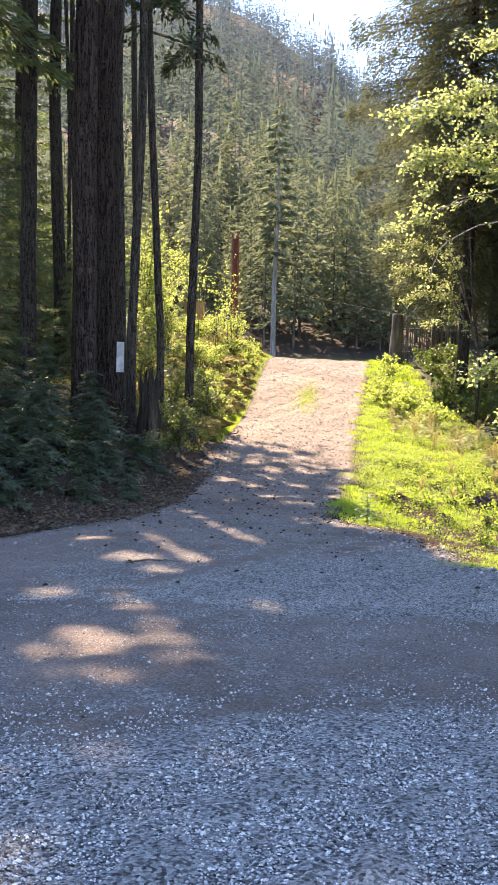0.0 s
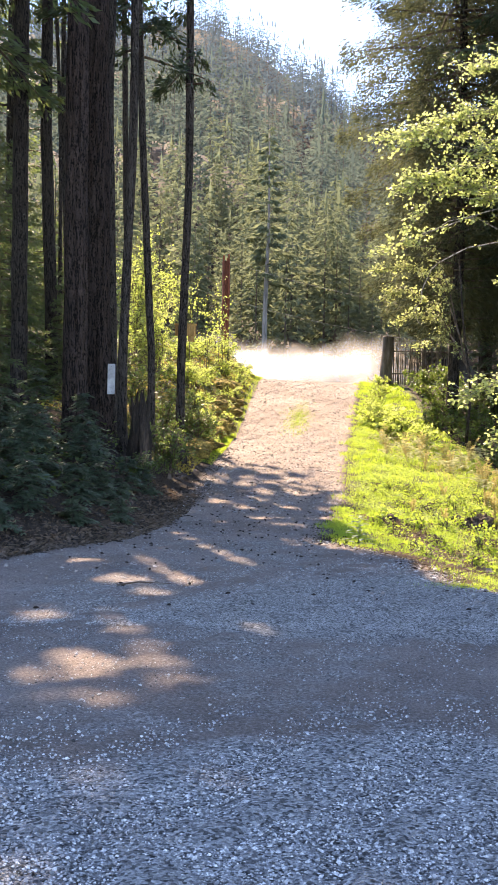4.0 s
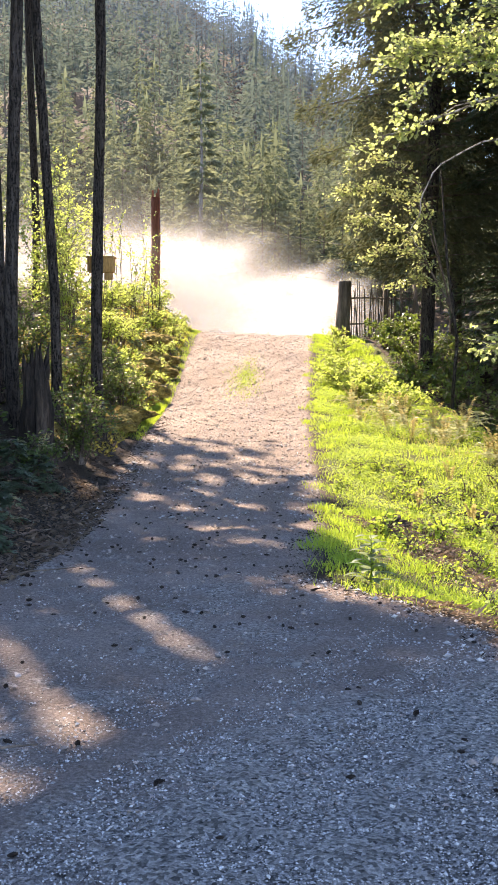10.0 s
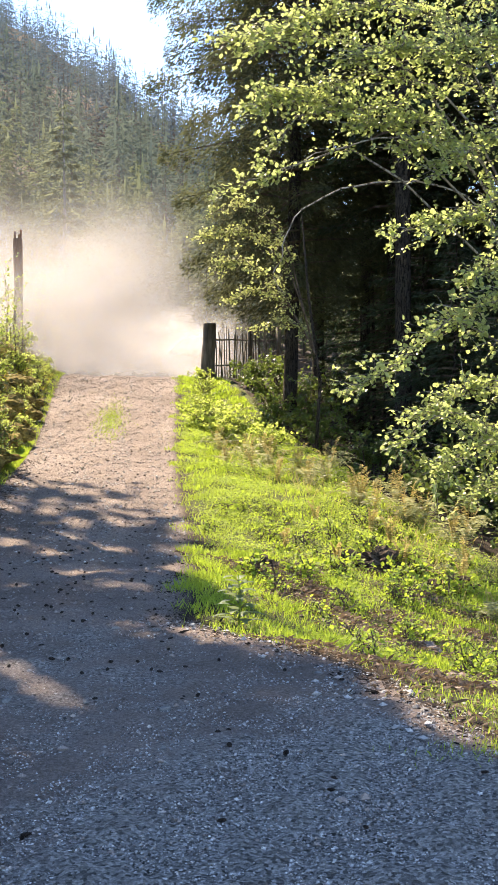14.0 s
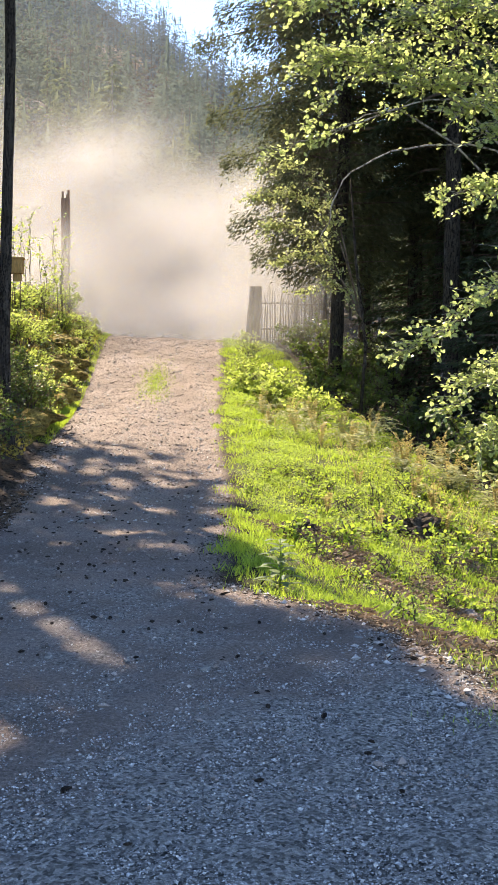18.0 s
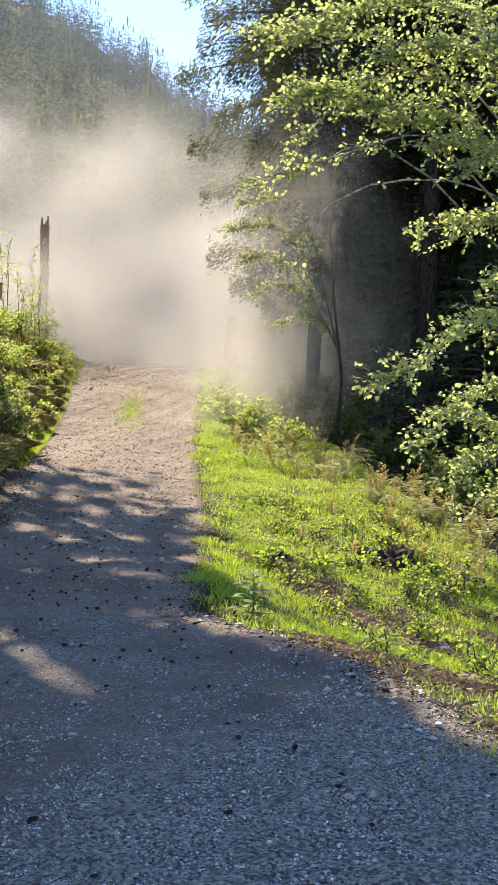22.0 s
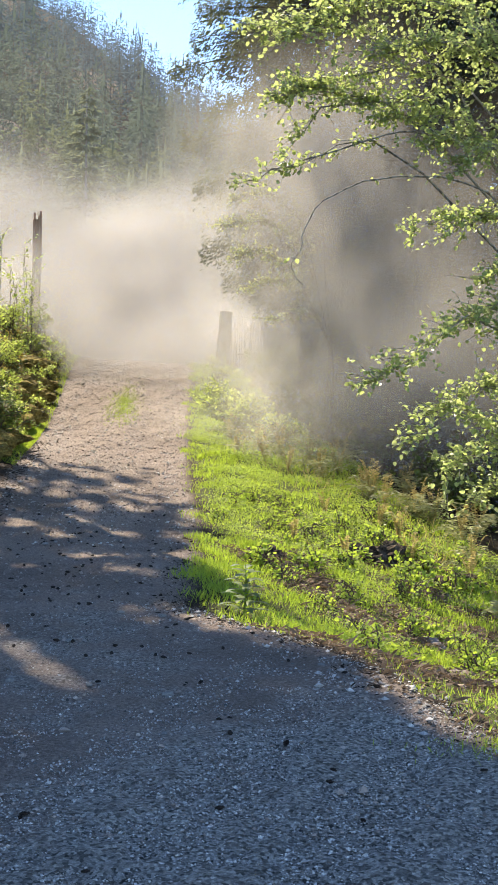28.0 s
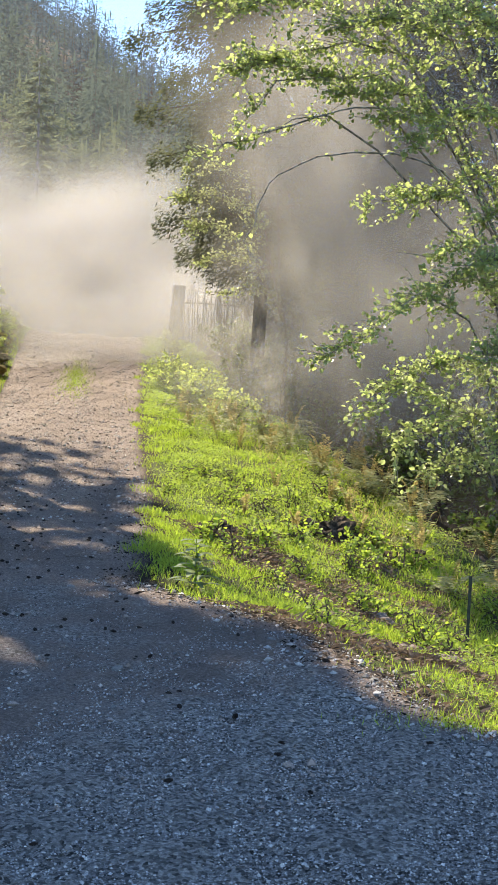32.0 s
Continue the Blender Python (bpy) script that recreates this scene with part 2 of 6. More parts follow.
HAZE_NEEDLE = leaf_material("hazed_slope_needles", (0.042, 0.062, 0.055), (0.095, 0.122, 0.10), (0.165, 0.21, 0.165), 0.4, 0.9, spec=0.1)
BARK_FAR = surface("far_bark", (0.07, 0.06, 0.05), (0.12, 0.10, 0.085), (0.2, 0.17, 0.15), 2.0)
HILL_HAZE_NEEDLE = leaf_material("hazed_hill_needles", (0.035, 0.055, 0.068), (0.08, 0.11, 0.125), (0.15, 0.2, 0.22), 0.4, 0.9, spec=0.1)
ALDER_LEAF = leaf_material("alder_leaves", (0.10, 0.14, 0.05), (0.31, 0.35, 0.16), (0.64, 0.78, 0.27), 0.55, 0.3)
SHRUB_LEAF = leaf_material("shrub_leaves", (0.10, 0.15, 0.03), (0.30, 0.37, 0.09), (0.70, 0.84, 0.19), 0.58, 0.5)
# darker leaf: salal's own green, and shade put into the shaded bushes' colour
DARK_SHADE_LEAF = leaf_material("dark_shade_leaves", (0.03, 0.06, 0.018), (0.09, 0.14, 0.04), (0.25, 0.34, 0.06), 0.4, 0.4)
GRASS = leaf_material("grass", (0.12, 0.17, 0.022), (0.28, 0.38, 0.055), (0.60, 0.80, 0.09), 0.5, 0.65)
WEED = leaf_material("weed_leaves", (0.075, 0.13, 0.022), (0.24, 0.33, 0.06), (0.58, 0.76, 0.09), 0.5, 0.6)
DRY = leaf_material("dry_fronds", (0.22, 0.16, 0.065), (0.43, 0.36, 0.16), (0.62, 0.53, 0.2), 0.45, 0.7)
BROWN_LEAF = leaf_material("dead_leaf", (0.03, 0.022, 0.016), (0.17, 0.125, 0.09), (0.22, 0.15, 0.09), 0.25, 0.8)
CEDAR = leaf_material("cedar_fronds", (0.03, 0.055, 0.036), (0.095, 0.145, 0.095), (0.17, 0.25, 0.10), 0.38, 0.5)
PLANT_LEAF = leaf_material("plant_leaves", (0.06, 0.10, 0.03), (0.15, 0.20, 0.09), (0.22, 0.30, 0.09), 0.3, 0.4)
STUMP_WOOD = surface("crumbling_wood", (0.02, 0.015, 0.011), (0.10, 0.074, 0.052), (0.26, 0.20, 0.145), 9.0, 0.95, 1.0, 0.05, 5.0)
MOSS = leaf_material("moss_tufts", (0.10, 0.09, 0.025), (0.33, 0.28, 0.07), (0.55, 0.46, 0.10), 0.4, 0.8)
FERN = leaf_material("fern_fronds", (0.11, 0.13, 0.06), (0.31, 0.33, 0.18), (0.58, 0.60, 0.28), 0.45, 0.4)
PEBBLE = pebble_material("gravel_stone", [(0.0, (0.05, 0.049, 0.047)), (0.3, (0.22, 0.215, 0.206)), (0.7, (0.42, 0.408, 0.392)), (1.0, (0.58, 0.565, 0.545))])
# the same gravel made paler to brighten the near lot
BRIGHT_PEBBLE = pebble_material("brightened_gravel_stone", [(0.0, (0.05, 0.049, 0.047)), (0.25, (0.25, 0.246, 0.24)), (0.7, (0.52, 0.51, 0.495)), (1.0, (0.74, 0.73, 0.71))])
STONE_WARM = pebble_material("road_stone", [(0.0, (0.10, 0.08, 0.07)), (0.4, (0.25, 0.20, 0.17)), (0.8, (0.36, 0.30, 0.265)), (1.0, (0.48, 0.43, 0.39))])
CLOD = pebble_material("soil_crumb", [(0.0, (0.03, 0.02, 0.014)), (0.5, (0.12, 0.08, 0.056)), (1.0, (0.27, 0.19, 0.135))])
MOSS_COVER = surface("moss_cover", (0.08, 0.064, 0.02), (0.30, 0.23, 0.06), (0.50, 0.39, 0.11), 5.0, 0.95, 1.0, 0.05, 6.0)
BARK_WOOD = bark_material("wood_bark", (0.015, 0.012, 0.01), (0.05, 0.042, 0.035), (0.10, 0.085, 0.07), amount=0.7, plates=30.0, deep=0.03)
CONE_MAT = surface("cone_scales", (0.012, 0.009, 0.007), (0.035, 0.024, 0.018), (0.08, 0.055, 0.04), 40.0, 0.8, 0.8, 0.004)
DEADWOOD = surface("weathered_wood", (0.06, 0.05, 0.04), (0.19, 0.165, 0.14), (0.36, 0.32, 0.28), 5.0, 0.9, 0.8, 0.02, 5.0, (1, 1, 0.15))
ROTTEN = surface("rotten_wood", (0.012, 0.009, 0.007), (0.045, 0.033, 0.025), (0.14, 0.10, 0.075), 6.0, 0.95, 0.9, 0.03, 5.0, (1, 1, 0.2))
RUST_WOOD = surface("red_stained_wood", (0.14, 0.045, 0.025), (0.27, 0.095, 0.055), (0.40, 0.17, 0.10), 3.0, 0.85, 0.6, 0.01, 8.0, (1, 1, 0.12))
BOX_WOOD = surface("brown_board", (0.28, 0.14, 0.04), (0.48, 0.26, 0.08), (0.60, 0.36, 0.14), 6.0, 0.8, 0.4, 0.005, 6.0, (1, 1, 0.2))
WHITE_BOARD = surface("white_paint", (0.30, 0.30, 0.295), (0.37, 0.37, 0.365), (0.44, 0.44, 0.43), 2.0, 0.6, 0.05, 0.001, 2.0)
GREY_POLE = surface("grey_pole_wood", (0.14, 0.13, 0.12), (0.26, 0.245, 0.23), (0.38, 0.36, 0.34), 2.0, 0.9, 0.4, 0.01, 8.0, (1, 1, 0.1))
WIRE = surface("cable", (0.05, 0.05, 0.05), (0.09, 0.09, 0.09), (0.14, 0.14, 0.14), 3.0, 0.9, 0.0)
SOIL = surface("bare_soil", (0.05, 0.034, 0.024), (0.16, 0.105, 0.075), (0.33, 0.24, 0.17), 9.0, 0.95, 1.0, 0.04)
def car_paint(name, colour, rough, metal, coat=0.0):
    m, n, l = material(name)
    p = n["Principled BSDF"]
    dirt = noise_tex(n, l, 3.0, 5, 0.6)
    dusty = ramp(n, l, dirt.outputs[0], [(0.45, (0, 0, 0)), (0.8, (0.5, 0.5, 0.5))])
    l.new(mix_rgb(n, l, dusty.outputs[0], colour, (0.33, 0.28, 0.23)), p.inputs["Base Color"])
    p.inputs["Roughness"].default_value, p.inputs["Metallic"].default_value = rough, metal
    p.inputs["Coat Weight"].default_value = coat
    return m


PAINT = car_paint("silver_paint", (0.04, 0.042, 0.046), 0.5, 0.0, 0.2)
CAR_GLASS = car_paint("tinted_glass", (0.015, 0.017, 0.02), 0.08, 0.0)
RUBBER = car_paint("tyre_rubber", (0.025, 0.025, 0.025), 0.85, 0.0)
RIM = car_paint("alloy_rim", (0.2, 0.2, 0.2), 0.35, 0.9)
TRIM = car_paint("black_trim", (0.03, 0.03, 0.032), 0.6, 0.0)
RED_LENS = car_paint("red_lens", (0.35, 0.015, 0.012), 0.2, 0.0)
CLEAR_LENS = car_paint("clear_lens", (0.55, 0.56, 0.57), 0.15, 0.0)
METAL_STAKE = surface("stake_paint", (0.015, 0.02, 0.016), (0.03, 0.04, 0.03), (0.06, 0.07, 0.055), 12.0, 0.5, 0.2, 0.002)
# one dust: brighter or dimmer lighting is put into the tone of each
DUST_DENSE = dust_material("thick_dust", 0.55, 0.66, 0.45)
DUST_THIN = dust_material("thin_dust", 0.30, 0.5, 0.25)
DUST_VEIL = dust_material("dust_veil", 0.25, 0.49, 0.2)
DUST_HAZE = dust_material("dust_haze", 0.035, 0.38)
DUST_FRESH = dust_material("fresh_dust", 0.85, 0.8)

# ---- builders ----
RNG = np.random.default_rng(7)


def mesh_data(name, verts, faces, mat, smooth=False):
    me = bpy.data.meshes.new(name)
    verts, faces = np.asarray(verts, np.float32), np.asarray(faces, np.int32)
    k = faces.shape[1]
    me.vertices.add(len(verts))
    me.vertices.foreach_set("co", verts.ravel())
    me.loops.add(faces.size)
    me.loops.foreach_set("vertex_index", faces.ravel())
    me.polygons.add(len(faces))
    me.polygons.foreach_set("loop_start", np.arange(0, faces.size, k, dtype=np.int32))
    me.polygons.foreach_set("use_smooth", np.full(len(faces), smooth))
    me.update(calc_edges=True)
    me.validate()
    me.materials.append(mat)
    return me


def thing(name, at, label, category, group="", kind=""):
    ob = new(name)
    ob.empty_display_size = 0.2
    ob.matrix_world = at if isinstance(at, Matrix) else Matrix.Translation(at)
    return tagged(ob, label, category, group, kind)


def part(name, data, parent, label=""):
    """One mesh under a thing; data is a mesh."""
    ob = new(name, data)
    ob.parent = parent
    return tagged(ob, label)


def stuff_part(name, data, parent):
    ob = part(name, data, parent)
    return tagged(ob, kind="stuff")


def tube(points, radii, sides=8, cap=True):
    """Verts and quads of a tapered tube along points."""
    pts = np.asarray(points, float)
    rad = np.asarray(radii, float)
    d = np.gradient(pts, axis=0)
    d /= np.linalg.norm(d, axis=1)[:, None] + 1e-9
    ref = np.where(np.abs(d[:, 2:3]) < 0.9, np.array([[0, 0, 1.0]]), np.array([[0, 1.0, 0]]))
    u = np.cross(d, ref)
    u /= np.linalg.norm(u, axis=1)[:, None]
    v = np.cross(d, u)
    a = np.arange(sides) * 2 * np.pi / sides
    ring = pts[:, None] + rad[:, None, None] * (np.cos(a)[None, :, None] * u[:, None] + np.sin(a)[None, :, None] * v[:, None])
    n = len(pts)
    i, j = np.meshgrid(np.arange(n - 1), np.arange(sides), indexing="ij")
    j2 = (j + 1) % sides
    f = np.stack([i * sides + j, i * sides + j2, (i + 1) * sides + j2, (i + 1) * sides + j], -1).reshape(-1, 4)
    vs = ring.reshape(-1, 3)
    if cap:
        c = len(vs)
        vs = np.vstack([vs, pts[:1], pts[-1:]])
        k = np.arange(0, sides - 1, 2)
        bottom = np.stack([np.full(len(k), c), (k + 2) % sides, k + 1, k], 1)
        top = np.stack([np.full(len(k), c + 1), (n - 1) * sides + k, (n - 1) * sides + k + 1, (n - 1) * sides + (k + 2) % sides], 1)
        f = np.vstack([f, bottom, top])
    return vs, f


def join(pieces):
    vs, fs, off = [], [], 0
    for v, f in pieces:
        vs.append(v)
        fs.append(np.asarray(f) + off)
        off += len(v)
    return np.vstack(vs), np.vstack(fs)


def kites(base, way, length, width, rng, fold=0.0):
    """Pointed flat leaves: base points, unit ways, sizes. Four verts and one face each."""
    n = len(base)
    side = np.cross(way, rng.normal(size=(n, 3)))
    side /= np.linalg.norm(side, axis=1)[:, None] + 1e-9
    return kites_side(base, way, length, width, side, fold)


def kites_side(base, way, length, width, side, fold=0.0):
    n = len(base)
    length, width = np.broadcast_to(length, n)[:, None], np.broadcast_to(width, n)[:, None]
    up = np.cross(side, way)
    mid = base + way * length * 0.45 + up * fold * length
    v = np.stack([base, mid + side * width / 2, base + way * length, mid - side * width / 2], 1).reshape(-1, 3)
    return v, np.arange(4 * n).reshape(n, 4)


def leaves_side(base, way, length, width, side, fold=0.08):
    """Oval leaves folded along the midrib: six verts and two faces each."""
    n = len(base)
    length, width = np.broadcast_to(length, n)[:, None], np.broadcast_to(width, n)[:, None]
    up = np.cross(side, way) * fold * length
    a, b, tip = base + way * length * 0.28 + up, base + way * length * 0.68 + up, base + way * length
    v = np.stack([base, a + side * width * 0.48, b + side * width * 0.42, tip, b - side * width * 0.42, a - side * width * 0.48], 1).reshape(-1, 3)
    k = np.arange(n)[:, None] * 6
    return v, np.vstack([k + [0, 1, 2, 3], k + [0, 3, 4, 5]])


def unit(v):
    return v / (np.linalg.norm(v, axis=-1, keepdims=True) + 1e-9)


def conifer_crown(rng, h0, h1, rmax, branches, per_metre, size, droop=0.12, rise=0.15, thin=0.22, fill=0.15, spread=0.42, skirt=1.0, sag=0.25, hem_line=5.5):
    """Needle sprays along drooping limbs: returns the sprays and the limbs."""
    sprays, limbs = [], []
    for b in range(branches):
        u = (b + rng.random()) / branches
        h = h0 + (h1 - h0) * u
        r = rmax * (1 - u) ** 0.75 * rng.uniform(0.6, 1.1) * min(1.0, skirt + (1 - skirt) * (h - h0) / hem_line) + 0.25
        a = b * 2.39996 + rng.normal(0, 0.35)
        out = np.array([math.cos(a), math.sin(a), 0])
        lat = np.array([-math.sin(a), math.cos(a), 0])
        s = np.linspace(0, 1, 6)
        axis = out * (r * s)[:, None] + lat * (0.08 * r * np.sin(s * 3 + a))[:, None] + np.array([0, 0, 1.0]) * (h + rise * r * s - droop * (r * s) ** 2)[:, None]
        limbs.append(tube(axis, np.linspace(0.012 + 0.012 * r, 0.004, 6), 3, False))
        n = max(6, int(per_metre * r))
        q = fill + (1 - fill) * rng.random(n) ** 0.8
        base = np.stack([np.interp(q, s, axis[:, k]) for k in range(3)], 1)
        off = rng.uniform(-1, 1, n) * spread * r * (1.12 - q) * (0.4 + 0.6 * rng.random(n))
        base = base + lat * off[:, None] + np.stack([np.zeros(n), np.zeros(n), -sag * np.abs(off) + rng.normal(0, 0.05 + 0.15 * (sag > 0.3), n)], 1)
        way = unit(out * rng.uniform(0.3, 1.0, n)[:, None] + lat * np.sign(off + 1e-6)[:, None] * rng.uniform(0.1, 0.8, n)[:, None] + np.stack([np.zeros(n), np.zeros(n), rng.uniform(-0.75 - (sag > 0.3) * 0.4, 0.05, n)], 1))
        ln = size * rng.uniform(0.6, 1.4, n)
        sprays.append(kites(base, way, ln, ln * thin, rng))
    return join(sprays), join(limbs)


def bark_trunk(rng, pts, radii, sides, rings, depth, furrow=7.0):
    """A trunk with furrowed bark: a tube whose skin is pushed in along upright cracks."""
    pts, radii = np.asarray(pts, float), np.asarray(radii, float)
    s = np.linspace(0, 1, rings)
    k = np.linspace(0, 1, len(pts))
    axis = np.stack([np.interp(s, k, pts[:, i]) for i in range(3)], 1)
    rad = np.interp(s, k, radii)
    v, f = tube(axis, rad, sides)
    seed = rng.random() * 50
    for i in range(rings * sides):
        ring, a = divmod(i, sides)
        ang = a * 2 * math.pi / sides
        z = axis[ring, 2]
        w = noise.noise((math.cos(ang) * furrow * 0.5 + seed, math.sin(ang) * furrow * 0.5, z * 0.9)) + 0.6 * noise.noise((math.cos(ang) * furrow * 1.3, math.sin(ang) * furrow * 1.3 + seed, z * 2.2))
        d = 1 + depth * (min(0.35, w) - 0.1) * 2
        v[i] = axis[ring] + (v[i] - axis[ring]) * d
    return v, f

# ---- the lie of the land ----
ROAD_Z = ((-400, 0), (8, 0.0), (12, 0.0), (15, 0.08), (18, 0.3), (21, 0.56), (25, 1.0), (28, 1.5), (31, 2.08), (34, 2.62), (36, 2.78), (38, 2.6), (42, 1.1), (47, -0.6), (55, -0.6), (62, 1.4), (70, 3.2), (79, 3.45), (90, 6.0), (120, 13), (200, 40), (260, 62), (330, 91), (450, 134), (500, 138), (560, 130), (900, 60))
ROAD_LEFT = ((-20, -9), (3, -6), (5.5, -3.1), (7.3, -2.15), (8.3, -1.55), (10, -1.15), (13, -0.95), (18, -0.65), (24.4, -0.02), (30, 0.4), (34, 0.75), (40, 1.3), (55, 1.5))
ROAD_RIGHT = ((-20, 9), (3, 3.6), (5, 2.15), (6.2, 2.04), (7.1, 1.8), (8.0, 1.35), (8.7, 1.05), (10, 1.3), (13, 1.75), (18, 2.2), (24.4, 2.94), (34, 4.2), (40, 4.8), (55, 4.8))
BANK = ((0, 0.0), (7, 0.25), (10, 0.6), (14, 0.9), (18, 1.35), (23, 1.45), (30, 1.25), (36, 1.1), (45, 1.6), (70, 3))
VERGE_FALL = ((0, 0.16), (5, 0.2), (9, 0.24), (13, 0.12), (17, 0.04), (34, 0.02), (60, 0.0))


def edge_right(y):
    """The ragged edge of the grass."""
    return curve(ROAD_RIGHT, y) + (0.10 * np.sin(y * 2.9) + 0.08 * np.sin(y * 6.7 + 1) + 0.05 * np.sin(y * 14.3)) * np.clip((y - 3) / 4, 0, 1)


def curve(table, y):
    xs, ys = zip(*table)
    return np.interp(y, xs, ys)


def smooth_z(y):
    return (curve(ROAD_Z, y - 0.9) + curve(ROAD_Z, y) + curve(ROAD_Z, y + 0.9)) / 3


def step(x):
    x = np.clip(x, 0, 1)
    return x * x * (3 - 2 * x)


def land(x, y):
    """Height of the ground at x, y."""
    x, y = np.asarray(x, float), np.asarray(y, float)
    z = smooth_z(y)
    left, right = curve(ROAD_LEFT, y) - x, x - curve(ROAD_RIGHT, y)
    near = 1 - step((y - 48) / 20)
    z = z + near * curve(BANK, y) * step(left / 2.0)
    z = z + near * 0.5 * step((left - 2) / 8)
    z = z - near * curve(VERGE_FALL, y) * np.clip(right, 0, 6)
    edge = x - (5.6 + 3.0 * step((y - 29) / 4))
    z = z - near * np.clip(edge, 0, 7) * 0.3 * step((y - 6) / 5)
    lump = 0.05 * np.sin(x * 1.9 + 0.7 * y) * np.sin(y * 1.3 - 0.4 * x) + 0.03 * np.sin(x * 4.1 + 1.0) * np.sin(y * 3.7)
    z = z + lump * np.clip(np.maximum(left, right), 0, 1)
    # the crest leans down to the right
    z = z - 0.022 * np.clip(x - 2.6, -3, 3) * step((y - 24) / 8) * (1 - step((y - 38) / 4))
    # wheel tracks and a low crown in the lane
    mid = (curve(ROAD_LEFT, y) + curve(ROAD_RIGHT, y)) / 2
    for off in (-0.75, 0.75):
        z = z - 0.035 * np.exp(-((x - mid - off) / 0.28) ** 2) * step((y - 11) / 6) * (1 - step((y - 44) / 4))
    # far hills: a ridge that falls to the right
    far = step((y - 75) / 60)
    tilt = x / (np.maximum(y, 1)) 
    z = z * (1 - far * np.clip((tilt - 0.01) * 1.9, -0.14, 0.6))
    z = z + far * (6 * np.sin(x * 0.031 + 1.0) + 3 * np.sin(x * 0.083 + y * 0.02) + 4 * np.sin(y * 0.05))
    return z


def ground():
    xs = np.unique(np.round(np.concatenate([np.linspace(-700, -60, 24), np.linspace(-60, -8, 40), np.arange(-8, 9, 0.09), np.linspace(9, 60, 40), np.linspace(60, 700, 24)]), 3))
    ys = np.unique(np.round(np.concatenate([np.linspace(-400, -14, 16), np.arange(-14, 2, 0.25), np.arange(2, 40, 0.1), np.arange(40, 75, 0.7), np.linspace(75, 520, 70), np.linspace(520, 1500, 12)]), 3))
    gx, gy = np.meshgrid(xs, ys)
    gz = land(gx, gy)
    fine = 0.012 * np.sin(gx * 9.1 + gy * 3.3) * np.sin(gy * 8.3) + RNG.normal(0, 0.006, gx.shape)
    gz = gz + np.where(np.abs(gx) < 9, fine, 0)
    v = np.stack([gx, gy, gz], -1).reshape(-1, 3)
    nx = len(xs)
    i, j = np.meshgrid(np.arange(len(ys) - 1), np.arange(nx - 1), indexing="ij")
    f = np.stack([i * nx + j, i * nx + j + 1, (i + 1) * nx + j + 1, (i + 1) * nx + j], -1).reshape(-1, 4)
    me = mesh_data("ground", v, f, GROUND, True)
    left, right = gx - curve(ROAD_LEFT, gy), curve(ROAD_RIGHT, gy) - gx
    inside = np.clip(0.5 + np.minimum(left, right) / 0.7, 0, 1) * (gy < 60)
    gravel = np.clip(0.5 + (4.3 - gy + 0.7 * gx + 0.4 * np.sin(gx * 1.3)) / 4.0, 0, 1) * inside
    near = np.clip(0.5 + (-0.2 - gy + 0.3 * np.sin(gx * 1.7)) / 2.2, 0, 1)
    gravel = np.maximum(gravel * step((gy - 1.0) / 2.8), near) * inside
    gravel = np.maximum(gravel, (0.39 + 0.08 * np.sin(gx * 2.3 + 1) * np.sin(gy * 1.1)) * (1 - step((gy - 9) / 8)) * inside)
    turf = np.clip(0.4 + (gx - edge_right(gy) - 0.15) / 0.6, 0, 1) * (gx < 5.9)
    centre = np.exp(-((gx - (curve(ROAD_LEFT, gy) + curve(ROAD_RIGHT, gy)) / 2) / 0.3) ** 2) * np.exp(-((gy - 27.5) / 2.6) ** 2)
    inside = inside * (1 - 0.6 * centre)
    turf = np.maximum(turf, 0.62 * centre)
    turf = np.where(gy > 60, np.clip((84 - gy) / 6, 0.0, 1.0), turf)
    moss = np.clip(1 - np.abs(gx - curve(ROAD_LEFT, gy) + 1.1) / 1.1, 0, 1) * ((gy > 16) & (gy < 34))
    # mask of the near ground that gets the brightened gravel colour
    fresh = np.clip((1.2 - gy) / 1.6, 0, 1)
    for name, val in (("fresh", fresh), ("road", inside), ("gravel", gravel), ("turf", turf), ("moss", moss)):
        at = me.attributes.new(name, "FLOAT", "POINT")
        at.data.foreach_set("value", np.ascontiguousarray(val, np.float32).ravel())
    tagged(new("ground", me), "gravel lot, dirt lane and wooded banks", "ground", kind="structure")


ground()


# ---- loose stones and cones ----
OCTA = np.array([(1, 0, 0), (0, 1, 0), (-1, 0, 0), (0, -1, 0), (0, 0, 1), (0, 0, -1)], float)
OCTA_F = np.array([(0, 1, 4), (1, 2, 4), (2, 3, 4), (3, 0, 4), (1, 0, 5), (2, 1, 5), (3, 2, 5), (0, 3, 5)])


def pebbles(name, x, y, size, mat, label, rng):
    n = len(x)
    v = np.repeat(OCTA[None], n, 0) * rng.uniform(0.55, 1.0, (n, 6, 1))
    v[:, :, 2] *= 0.65
    v = v * size[:, None, None]
    a, b = rng.uniform(0, 6.28, n), rng.uniform(-0.5, 0.5, n)
    ca, sa, cb, sb = np.cos(a)[:, None], np.sin(a)[:, None], np.cos(b)[:, None], np.sin(b)[:, None]
    X, Y, Z = v[..., 0], v[..., 1], v[..., 2]
    Y, Z = Y * cb - Z * sb, Y * sb + Z * cb
    v = np.stack([X * ca - Y * sa + x[:, None], X * sa + Y * ca + y[:, None], Z + (land(x, y) + size * 0.25)[:, None]], -1).reshape(-1, 3)
    f = (np.arange(n)[:, None, None] * 6 + OCTA_F[None]).reshape(-1, 3)
    return tagged(new(name, mesh_data(name, v, f, mat)), label, "stones", kind="stuff")


